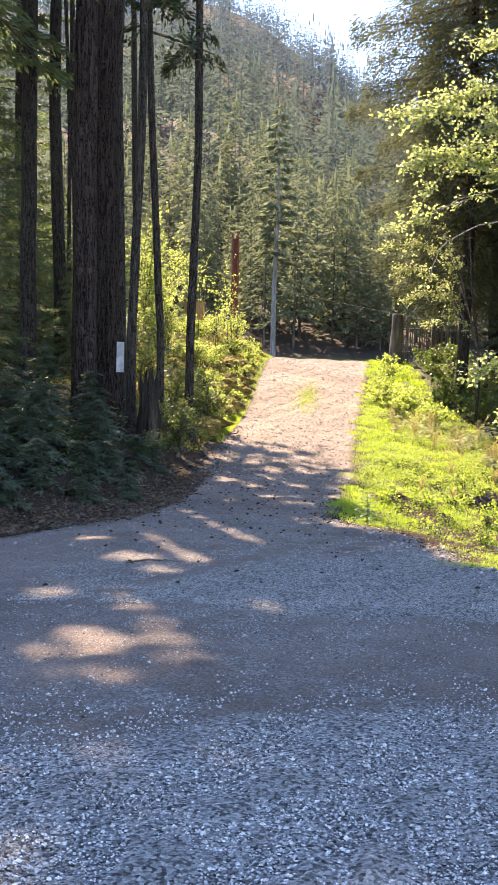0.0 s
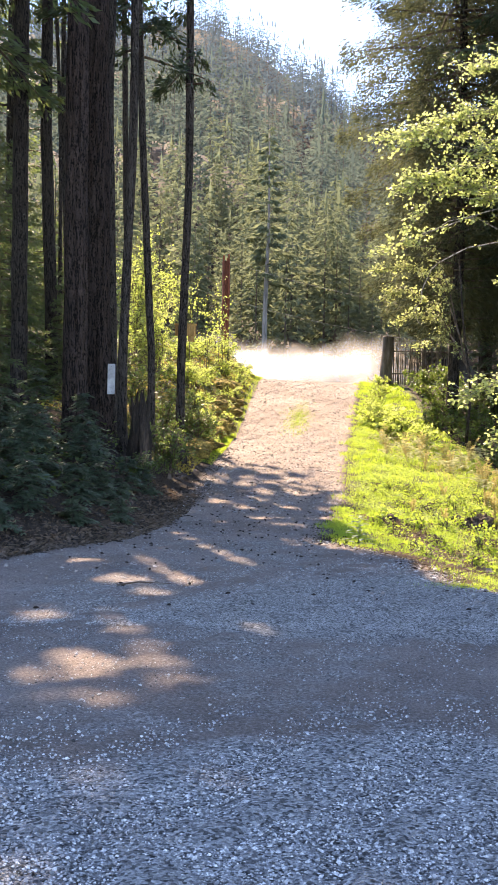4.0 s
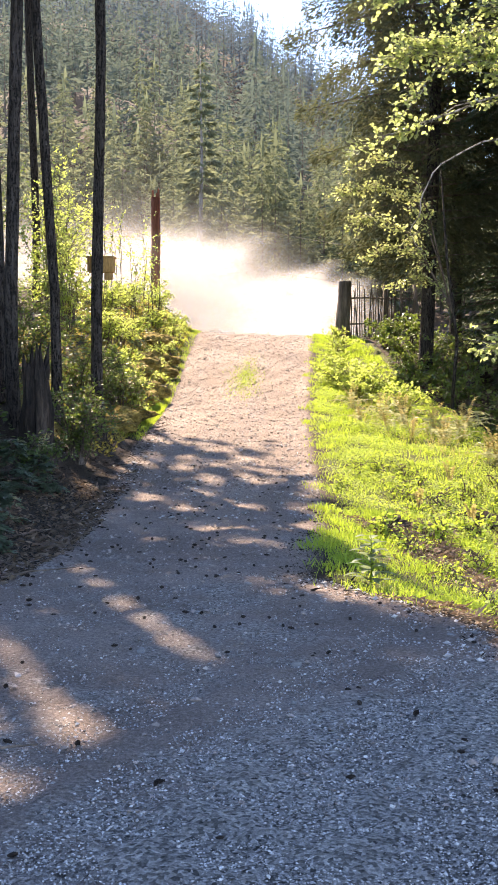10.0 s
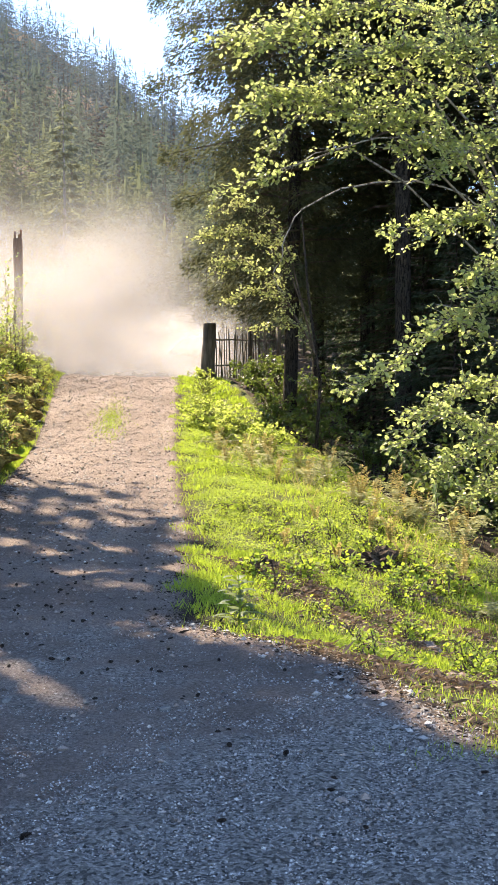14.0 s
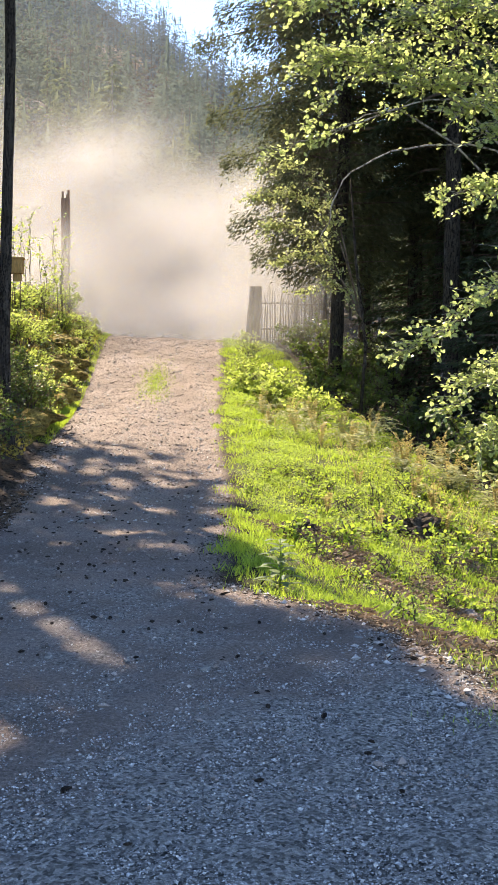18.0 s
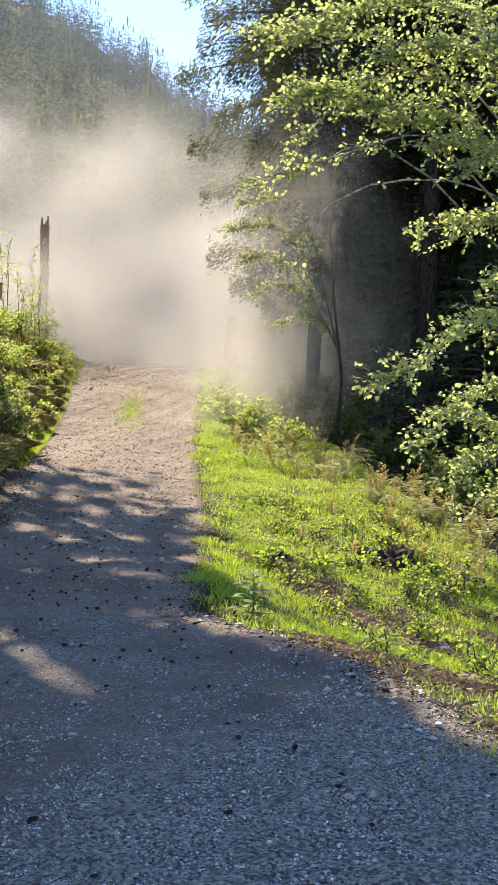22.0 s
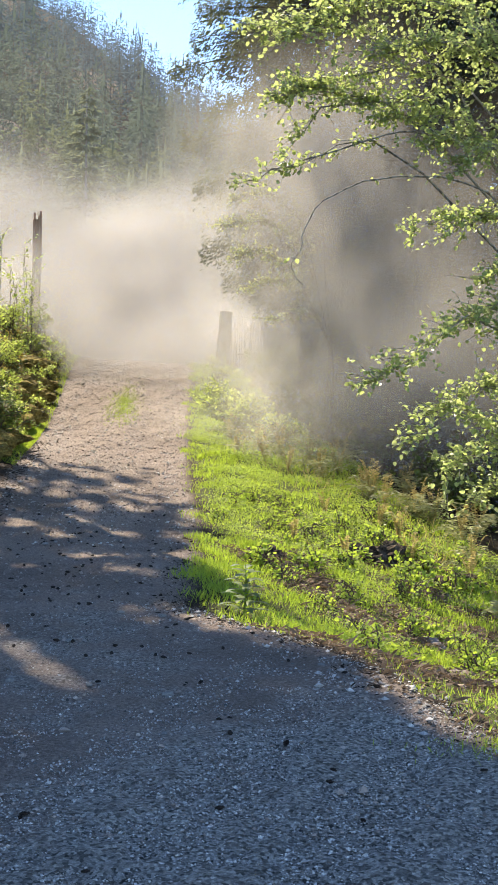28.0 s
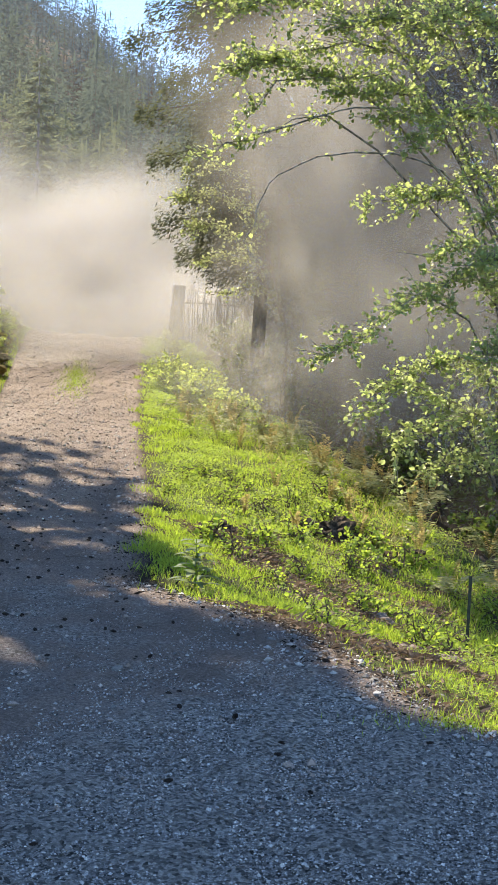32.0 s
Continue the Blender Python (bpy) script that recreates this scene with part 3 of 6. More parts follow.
def gravel():
    rng = np.random.default_rng(11)
    y1, x1 = 2.8 + 6.0 * rng.random(120000) ** 1.3, rng.uniform(-1.7, 2.8, 120000)
    y2 = 3.0 - 5.2 * rng.random(105000)
    x2 = rng.uniform(-1, 1, 105000) * (1.5 + 0.24 * (y2 + 4)) + 0.05
    x, y = np.concatenate([x1, x2]), np.concatenate([y1, y2])
    wide = (x > curve(ROAD_LEFT, y) - 0.1) & (x < edge_right(y) + 0.2)
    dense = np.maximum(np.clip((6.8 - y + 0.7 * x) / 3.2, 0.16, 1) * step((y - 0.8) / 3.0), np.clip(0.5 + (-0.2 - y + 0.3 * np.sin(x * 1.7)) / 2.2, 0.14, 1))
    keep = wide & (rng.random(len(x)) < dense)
    x, y = x[keep], y[keep]
    size = np.clip(rng.lognormal(-5.0, 0.36, len(x)) * (1.0 - 0.22 * step((y - 0.5) / 3)), 0.003, 0.017)
    # stones on the near lot take the brightened colour
    pale_stone = rng.random(len(x)) < np.clip((1.0 - y) / 1.4, 0, 1)
    old = ~pale_stone
    pebbles("gravel", x[old], y[old], size[old], PEBBLE, "crushed blue-grey gravel on the parking lot", rng)
    pebbles("fresh_gravel", x[pale_stone], y[pale_stone], size[pale_stone], BRIGHT_PEBBLE, "crushed gravel on the near parking lot, coloured paler to brighten it", rng)
    n = 24000
    y = 4 + 31 * rng.random(n) ** 1.7
    l, r = curve(ROAD_LEFT, y), curve(ROAD_RIGHT, y)
    x = l + (r - l) * rng.random(n)
    pebbles("road_stones", x, y, np.clip(rng.lognormal(-5.1, 0.55, n) * (0.8 + y / 30), 0.003, 0.035), STONE_WARM, "small stones loose on the dirt lane", rng)
    n = 8000
    y = rng.uniform(14, 36, n)
    l, r = curve(ROAD_LEFT, y), curve(ROAD_RIGHT, y)
    x = l + (r - l) * rng.random(n)
    pebbles("road_stones", x, y, np.clip(rng.lognormal(-4.3, 0.45, n), 0.006, 0.045), STONE_WARM, "stones bedded in the rising lane", rng)
    n = 3600
    y = 12 + 22 * rng.random(n)
    x = (curve(ROAD_LEFT, y) + curve(ROAD_RIGHT, y)) / 2 + rng.choice([-1.15, -0.3, 0.35, 1.1], n) + rng.normal(0, 0.14, n)
    pebbles("road_stones", x, y, np.clip(rng.lognormal(-4.2, 0.45, n), 0.008, 0.05), PEBBLE, "pale stones thrown up beside the wheel tracks", rng)
    n = 600
    y = rng.uniform(4.2, 8.6, n)
    x = curve(ROAD_RIGHT, y) - 0.1 + rng.normal(0, 0.22, n)
    pebbles("edge_stones", x, y, np.clip(rng.lognormal(-4.4, 0.45, n), 0.006, 0.035), PEBBLE, "stones along the edge of the grass", rng)


gravel()


def cone_mesh():
    """A fallen fir cone: rings of lifted scales."""
    pieces = []
    for ring in range(6):
        x = -0.032 + ring * 0.0125
        rad = 0.017 * math.sin(0.5 + ring * 0.43)
        for k in range(7):
            a = k * 2 * math.pi / 7 + ring * 0.45
            o = np.array([0, math.cos(a), math.sin(a)])
            t = np.array([0, -math.sin(a), math.cos(a)])
            p = np.array([x, 0, 0]) + o * rad * 0.6
            tip = np.array([x + 0.009, 0, 0]) + o * rad * 1.25
            pieces.append((np.array([p - t * 0.007, p + t * 0.007, tip + t * 0.004, tip - t * 0.004]), [(0, 1, 2, 3)]))
    pieces.append(tube([(-0.036, 0, 0), (-0.015, 0, 0), (0.015, 0, 0), (0.04, 0, 0)], [0.004, 0.014, 0.013, 0.002], 6))
    v, f = join(pieces)
    return mesh_data("fir_cone", v, f, CONE_MAT)


def cones():
    rng = np.random.default_rng(5)
    me = cone_mesh()
    n = 0
    while n < 290:
        y = rng.uniform(3.4, 24) if n % 3 else rng.uniform(6, 13)
        l, r = curve(ROAD_LEFT, y), curve(ROAD_RIGHT, y)
        x = l + (r - l) * rng.random() if y > 8 else rng.uniform(-1.8, 2.2)
        if not l - 0.2 < x < r:
            continue
        ob = new("fir_cone", me)
        ob.matrix_world = pose(x, y, float(land(x, y)) + 0.010, rng.uniform(-20, 20), rng.uniform(-10, 10), rng.uniform(0, 360)) @ Matrix.Scale(rng.uniform(0.4, 0.65), 4)
        tagged(ob, "small dark fir cone fallen on the lane", "cone", "cones on the lane")
        n += 1


# ---- trees ----
def left_trunks():
    """The fir stems at the lane: x, y, base z, x at 9 m above the base, diameter, height, crown start, crown radius."""
    rng = np.random.default_rng(21)
    stems = (
        (-4.36, 17.0, -4.41, 0.33, 27, 9.0, 2.7, "fir"), (-4.23, 20.0, -4.40, 0.28, 26, 9.8, 2.5, "fir"),
        (-4.62, 24.0, -4.84, 0.11, 17, 9.5, 1.3, "fir"), (-4.32, 23.0, -4.51, 0.13, 18, 9.5, 1.3, "fir"),
        (-2.80, 14.0, -2.87, 0.41, 37, 14.5, 3.9, "big"), (-2.62, 15.8, -2.77, 0.46, 38, 15.0, 4.2, "big"),
        (-2.38, 16.0, -2.50, 0.17, 24, 13.0, 2.3, "fir"), (-2.06, 15.0, -2.01, 0.17, 25, 13.0, 2.6, "fir"),
        (-1.72, 17.0, -2.06, 0.15, 23, 7.6, 2.0, "fir"), (-1.15, 18.0, -1.15, 0.18, 25, 7.5, 1.4, "fir"))
    # firs added behind the seen stems, so their high crowns shade the lane
    stems += ((-3.55, 30.0, -3.7, 0.2, 27, 13.0, 2.3, "fir"), (-4.7, 30.5, -4.9, 0.24, 28, 13.0, 2.5, "fir"), (-5.6, 34.0, -5.7, 0.25, 28, 13.5, 2.5, "fir"), (-3.9, 26.0, -4.0, 0.17, 25, 12.5, 2.0, "fir"), (-6.4, 36.0, -6.5, 0.2, 24, 13.0, 2.4, "fir"))
    for x, y, xt, d, h, c0, cr, sort in stems:
        z = float(land(x, y)) - 0.08
        big = sort == "big"
        t = thing("fir_tree", (x, y, z), "tall fir with deeply furrowed dark bark beside the lane" if big else "slender fir stem with dark flaky bark on the bank", "tree", "fir stems by the lane")
        lean = (xt - x) / 8.0
        hs = np.array([0, 0.25, 0.7, 2, 6, 12, 20, h])
        bow = 0.06 * np.sin(hs * 0.45 + x * 7) * (d < 0.3)
        pts = np.stack([lean * hs + bow * np.clip(hs, 0, 1), 0.4 * bow, hs], 1)
        rad = d / 2 * np.array([1.45, 1.2, 1.06, 1.0, 0.93, 0.8, 0.5, 0.08])
        v, f = bark_trunk(rng, pts, rad, 40 if big else 16, 170 if big else 110, 0.10 if big else 0.07, 9.0 if big else 4.0)
        part("trunk", mesh_data("fir_trunk", v, f, BARK_FIR if big else BARK_THIN, False), t)
        (sv, sf), (lv, lf) = conifer_crown(rng, c0, h - 0.3, cr, int(130 + 16 * cr) if big else int((44 if x > -2.2 else 30) + (6 if cr < 2.4 else 22) * cr), 240 if big else 200, 0.15, 0.10, 0.05, 0.26)
        top = lean * 0.7 * (sv[:, 2] - 0)
        sv[:, 0] += top
        lv[:, 0] += lean * 0.7 * lv[:, 2]
        stuff_part("branchwork", mesh_data("fir_limbs", lv, lf, TWIG), t)
        stuff_part("crown", mesh_data("fir_crown", sv, sf, NEEDLE_SHADE), t)


def forest_fir(name, seed, h, c0, cr, d, nb, per, size, mat, label, droop=0.1, bark=None, spread=0.45, skirt=1.0, sag=0.25, thin=0.26, hem_line=5.5):
    """One conifer at the origin with trunk, limbs and crown; to be copied."""
    rng = np.random.default_rng(seed)
    t = thing(name, (0, 0, 0), label, "tree")
    hs = np.array([0, 0.4, 1.5, h * 0.3, h * 0.6, h])
    pts = np.stack([0.1 * np.sin(hs * 0.3 + seed), 0.1 * np.cos(hs * 0.25), hs], 1)
    v, f = tube(pts, d / 2 * np.array([1.4, 1.1, 1.0, 0.85, 0.55, 0.05]), 12)
    part("trunk", mesh_data("trunk", v, f, bark or BARK_THIN, True), t)
    (sv, sf), (lv, lf) = conifer_crown(rng, c0, h - 0.2, cr, nb, per, size, droop, 0.08, thin, spread=spread, skirt=skirt, sag=sag, hem_line=hem_line)
    stuff_part("branchwork", mesh_data("limbs", lv, lf, TWIG), t)
    stuff_part("crown", mesh_data("crown", sv, sf, mat), t)
    return t


def place(proto, spots, group, labels=None):
    """Copies of a tree at (x, y, turn, scale); the first takes the prototype."""
    for k, (x, y, turn, s) in enumerate(spots):
        m = pose(x, y, float(land(x, y)) - 0.1, 0, 0, turn)
        if k == 0:
            proto.matrix_world = m
            proto.scale = (s, s, s)
            t = proto
        else:
            t = copy_thing(proto, m)
            t.scale = (s, s, s)
        tagged(t, group=group)


def right_wood():
    """The dark wood on the verge side: edge trees with limbs to the ground side, then bare stems behind."""
    hem = forest_fir("hemlock", 31, 23, 3.0, 6.4, 0.36, 170, 400, 0.12, NEEDLE, "shaggy dark green hemlock with drooping boughs at the lane", 0.05, spread=0.5, skirt=0.3, sag=0.5, thin=0.26, hem_line=9.0)
    place(hem, [(6.5, 28.5, 10, 1.0), (8.4, 33.0, 120, 1.0), (11.5, 28.0, 60, 1.0)], "conifers at the edge of the wood")
    bare = forest_fir("forest_fir", 32, 26, 7.5, 3.0, 0.38, 80, 90, 0.2, NEEDLE_SHADE, "tall shaded fir with a bare lower stem", 0.1, bark=BARK_WOOD)
    # firs and saplings beyond x 20 are added to keep sky light out
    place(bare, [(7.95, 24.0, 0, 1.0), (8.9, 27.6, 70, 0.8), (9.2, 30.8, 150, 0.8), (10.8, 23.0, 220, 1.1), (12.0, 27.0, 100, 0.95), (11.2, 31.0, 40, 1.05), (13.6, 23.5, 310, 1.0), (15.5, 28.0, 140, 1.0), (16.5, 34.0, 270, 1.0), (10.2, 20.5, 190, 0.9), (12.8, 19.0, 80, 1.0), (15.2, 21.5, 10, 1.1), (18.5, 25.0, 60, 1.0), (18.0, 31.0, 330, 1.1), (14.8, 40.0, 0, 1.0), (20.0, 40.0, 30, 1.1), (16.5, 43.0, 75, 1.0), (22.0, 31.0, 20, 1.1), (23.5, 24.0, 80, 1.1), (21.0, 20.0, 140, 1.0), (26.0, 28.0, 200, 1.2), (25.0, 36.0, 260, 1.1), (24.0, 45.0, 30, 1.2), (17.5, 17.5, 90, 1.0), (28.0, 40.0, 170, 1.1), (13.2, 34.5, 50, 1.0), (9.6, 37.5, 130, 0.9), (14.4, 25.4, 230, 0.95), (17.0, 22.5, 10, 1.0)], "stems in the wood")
    low = forest_fir("hemlock_sapling", 33, 7.5, 0.4, 2.3, 0.12, 90, 130, 0.13, NEEDLE_SHADE, "young hemlock with dense dark boughs under the tall trees", 0.12)
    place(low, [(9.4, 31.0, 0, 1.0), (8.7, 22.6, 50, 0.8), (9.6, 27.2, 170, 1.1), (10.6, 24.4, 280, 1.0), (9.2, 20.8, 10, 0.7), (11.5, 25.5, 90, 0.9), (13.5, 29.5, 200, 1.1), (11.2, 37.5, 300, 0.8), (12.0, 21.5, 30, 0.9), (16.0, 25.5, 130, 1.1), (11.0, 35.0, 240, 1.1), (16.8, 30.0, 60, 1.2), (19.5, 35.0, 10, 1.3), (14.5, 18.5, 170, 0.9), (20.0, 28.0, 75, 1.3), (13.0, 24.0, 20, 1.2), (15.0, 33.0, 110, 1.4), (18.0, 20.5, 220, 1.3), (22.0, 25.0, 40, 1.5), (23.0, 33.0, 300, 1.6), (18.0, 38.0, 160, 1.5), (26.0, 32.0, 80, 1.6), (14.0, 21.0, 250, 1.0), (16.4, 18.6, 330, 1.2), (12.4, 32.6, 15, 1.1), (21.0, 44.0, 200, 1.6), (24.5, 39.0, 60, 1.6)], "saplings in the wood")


def left_wood():
    bare = forest_fir("forest_fir", 42, 26, 6.5, 3.2, 0.36, 80, 90, 0.2, NEEDLE_LIT, "tall shaded fir in the wood on the bank", 0.1)
    # the last three stand out of view, added to shade the lot
    place(bare, [(-6.3, 16.0, 0, 1.0), (-7.4, 21.0, 70, 1.05), (-5.6, 12.5, 150, 1.0), (-9.0, 17.5, 30, 1.1), (-10.5, 24.0, 100, 1.0), (-6.6, 27.0, 220, 0.8), (-8.2, 12.0, 310, 1.0), (-12.5, 19.5, 250, 1.0), (-9.4, 30.5, 20, 0.9), (-13.0, 28.0, 140, 1.0), (-6.8, 8.0, 200, 1.0), (-9.5, 6.0, 15, 1.0), (-11.5, 12.0, 95, 1.1), (-5.9, 9.6, 120, 1.1), (-7.6, 14.6, 40, 1.2), (-8.4, 9.5, 260, 1.2)], "stems in the wood")
    low = forest_fir("hemlock_sapling", 43, 8.0, 0.5, 2.4, 0.12, 90, 130, 0.13, NEEDLE_LIT, "young hemlock with drooping dark boughs on the bank", 0.12)
    place(low, [(-5.6, 18.6, 0, 0.8), (-5.0, 14.4, 200, 0.6), (-5.9, 22.8, 70, 0.75), (-4.9, 24.6, 160, 0.7), (-5.4, 21.0, 310, 0.55), (-3.6, 19.5, 90, 0.45), (-8.5, 26.0, 30, 1.1), (-10.0, 20.5, 130, 1.3), (-6.2, 11.0, 250, 0.8), (-11.0, 16.0, 10, 1.2)], "saplings on the bank")


def far_conifers(name, n, area, height, whorls, per, wide, tuft, mat, label, seed):
    """A far wood as one mass of conifers: each stem carries drooping boughs set with sprays."""
    rng = np.random.default_rng(seed)
    x, y = area(rng, n)
    z = land(x, y)
    h = height * rng.uniform(0.6, 1.25, n)
    r = h * wide * rng.uniform(0.75, 1.25, n)
    low = rng.uniform(0.06, 0.22, n)
    u = (np.arange(whorls)[None] + rng.random((n, whorls))) / whorls
    a = np.arange(whorls)[None] * 2.39996 + rng.uniform(0, 6.28, (n, 1)) + rng.normal(0, 0.3, (n, whorls))
    reach = r[:, None] * (1 - u) ** 0.85 * rng.uniform(0.5, 1.12, (n, whorls)) + 0.022 * h[:, None]
    q = rng.uniform(0.12, 1, (n, whorls, per))
    out = np.stack([np.cos(a), np.sin(a), np.zeros_like(a)], -1)[:, :, None]
    lat = np.stack([-np.sin(a), np.cos(a), np.zeros_like(a)], -1)[:, :, None]
    off = rng.uniform(-0.38, 0.38, q.shape) * reach[..., None] * (1.15 - q)
    base = out * (reach[..., None] * q)[..., None] + lat * off[..., None]
    base[..., 0] += x[:, None, None]
    base[..., 1] += y[:, None, None]
    base[..., 2] += (z[:, None] + h[:, None] * (low[:, None] + (0.97 - low[:, None]) * u))[..., None] + reach[..., None] * (0.25 * q - 0.6 * q * q)
    way = unit(out * rng.uniform(0.4, 1, q.shape)[..., None] + lat * (np.sign(off) * rng.uniform(0.1, 0.7, q.shape))[..., None] + np.stack([np.zeros_like(q), np.zeros_like(q), rng.uniform(-0.7, 0.15, q.shape)], -1))
    ln = ((tuft * reach + 0.012 * h[:, None])[..., None] * rng.uniform(0.6, 1.3, q.shape)).ravel()
    v, f = kites(base.reshape(-1, 3), way.reshape(-1, 3), ln, ln * 0.36, rng)
    v2, f2 = kites(np.stack([x, y, z + h * 0.86], 1), np.tile([0, 0, 1.0], (n, 1)), h * 0.17, h * 0.026, rng)
    v3, f3 = join([tube([(x[i], y[i], z[i] - 0.5), (x[i], y[i], z[i] + h[i] * 0.8)], [h[i] * 0.008, h[i] * 0.0005], 4, False) for i in range(n)])
    ob = tagged(new(name, mesh_data(name, *join([(v, f), (v2, f2)]), mat)), label, "trees", kind="stuff")
    stuff_part("stemwork", mesh_data("stems", v3, f3, BARK_FAR), ob)
    return ob


def far_woods():
    def near_belt(rng, n):
        y = 83 + 37 * rng.random(n)
        return y * rng.uniform(-0.24, 0.34, n), y

    def slope(rng, n):
        y = 112 + 150 * rng.random(n) ** 0.9
        return y * rng.uniform(-0.34, 0.40, n), y

    def ridge(rng, n):
        y = 250 + 250 * rng.random(n)
        return y * rng.uniform(-0.36, 0.42, n), y
    far_conifers("conifer_belt", 150, near_belt, 13.0, 60, 26, 0.17, 0.19, NEEDLE_FAR_HAZED, "sunlit second-growth conifers beyond the crest", 51)
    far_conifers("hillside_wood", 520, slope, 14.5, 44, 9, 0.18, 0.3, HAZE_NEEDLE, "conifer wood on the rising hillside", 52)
    far_conifers("ridge_wood", 2100, ridge, 15, 24, 5, 0.2, 0.4, HILL_HAZE_NEEDLE, "distant conifers covering the ridge", 53)
    tall = forest_fir("pale_fir", 54, 19.5, 7.5, 1.9, 0.4, 46, 60, 0.5, NEEDLE_FAR_HAZED, "tall thin-crowned fir with a pale bare stem before the wood", 0.12, bark=GREY_POLE, thin=0.3)
    place(tall, [(2.0, 81.0, 0, 1.0)], "trees beyond the crest")


def let_light_through():
    """Opens the gaps in the crowns over the lane through which the sun reaches the ground: x, y, half width, half length, turn."""
    gaps = ((-0.60, 8.7, 0.06, 0.6, 20), (-0.26, 7.5, 0.1, 0.5, 22), (0.05, 6.75, 0.15, 0.3, 32), (0.2, 6.2, 0.05, 0.25, 24), (-1.0, 6.6, 0.05, 0.4, 20), (-0.76, 5.85, 0.06, 0.35, 20), (-0.46, 5.1, 0.12, 0.34, 20), (-1.02, 5.05, 0.22, 0.34, 14), (-0.74, 4.4, 0.13, 0.22, 14), (-1.55, 6.3, 0.22, 0.12, 0), (0.0, 5.45, 0.04, 0.18, 20), (0.5, 11.3, 0.35, 0.1, 8), (-0.2, 10.6, 0.25, 0.06, -6),
            (0.2, 2.75, 0.04, 0.25, 24), (-0.9, 3.0, 0.06, 0.6, 20), (-0.64, 2.2, 0.1, 0.55, 18), (-0.42, 1.35, 0.15, 0.42, 16), (-1.0, 1.45, 0.3, 0.4, 8), (-0.85, 0.75, 0.2, 0.1, -20), (-1.5, 3.1, 0.18, 0.18, 0))
    for ob in list(scene.objects):
        if ob.parent is None or ob.name.split(".")[0] not in ("crown", "branchwork") or ob.parent.location.x > 1 or ob.parent.location.y > 42:
            continue
        me = ob.data
        v = np.empty(len(me.vertices) * 3, np.float32)
        me.vertices.foreach_get("co", v)
        v = v.reshape(-1, 3)
        f = np.empty(len(me.loops), np.int32)
        me.loops.foreach_get("vertex_index", f)
        f = f.reshape(-1, 4)
        m = np.array(ob.parent.matrix_basis)
        mid = v[f].mean(1) @ m[:3, :3].T + m[:3, 3]
        gx, gy = mid[:, 0] - SUN_DIR.x / SUN_DIR.z * mid[:, 2], mid[:, 1] - SUN_DIR.y / SUN_DIR.z * mid[:, 2]
        shut = np.ones(len(f), bool)
        for x, y, w, ln, turn in gaps:
            a = radians(turn)
            dx, dy = gx - x, gy - y
            across, along = dx * math.cos(a) + dy * math.sin(a), -dx * math.sin(a) + dy * math.cos(a)
            ragged = 1.05 + 0.75 * np.sin(gx * 15 + gy * 6) * np.sin(gy * 11 + 1.3 * np.sin(gx * 9))
            bars = (ln > 0.4) & (np.sin(along * 10.5 + 2.2 * across + 5 * x) < -0.62)
            shut &= ((across / (w + 0.02)) ** 2 + (along / (ln + 0.02)) ** 2 > ragged) | bars
        # light falls in flecks on the rising lane, and freely on the verge and the upper lane
        a = radians(18)
        across, along = gx * math.cos(a) + gy * math.sin(a), -gx * math.sin(a) + gy * math.cos(a)
        fleck = np.sin(across * 5.3 + 1.6 * np.sin(along * 1.7)) * np.sin(along * 3.1 + 1.9 * np.sin(across * 2.9)) + 0.45 * np.sin(across * 11 + along * 4.0) * np.sin(along * 8.7 - across * 3)
        wave = 0.25 * np.sin(gy * 2.1) + 0.12 * np.sin(gy * 5.3 + 1)
        shut &= ~((fleck > np.interp(gy, (11.5, 13, 16, 18.5, 21), (2.0, 0.4, 0.12, -0.1, -2.0))) & (gx > np.where(gy > 18.5, -3.2, -1.6)))
        side = np.where(gy < 8.3, edge_right(gy) - 0.1, np.where(gy < 13, 1.4, 1.9))
        shut &= ~((gx > side + wave * np.where(gy < 8.3, 0.3, 1.0)) & (gy > 4.5))
        if not shut.all():
            ob.data = mesh_data(me.name, v, f[shut], me.materials[0])


left_trunks()
right_wood()
left_wood()
far_woods()
bpy.context.view_layer.update()
let_light_through()


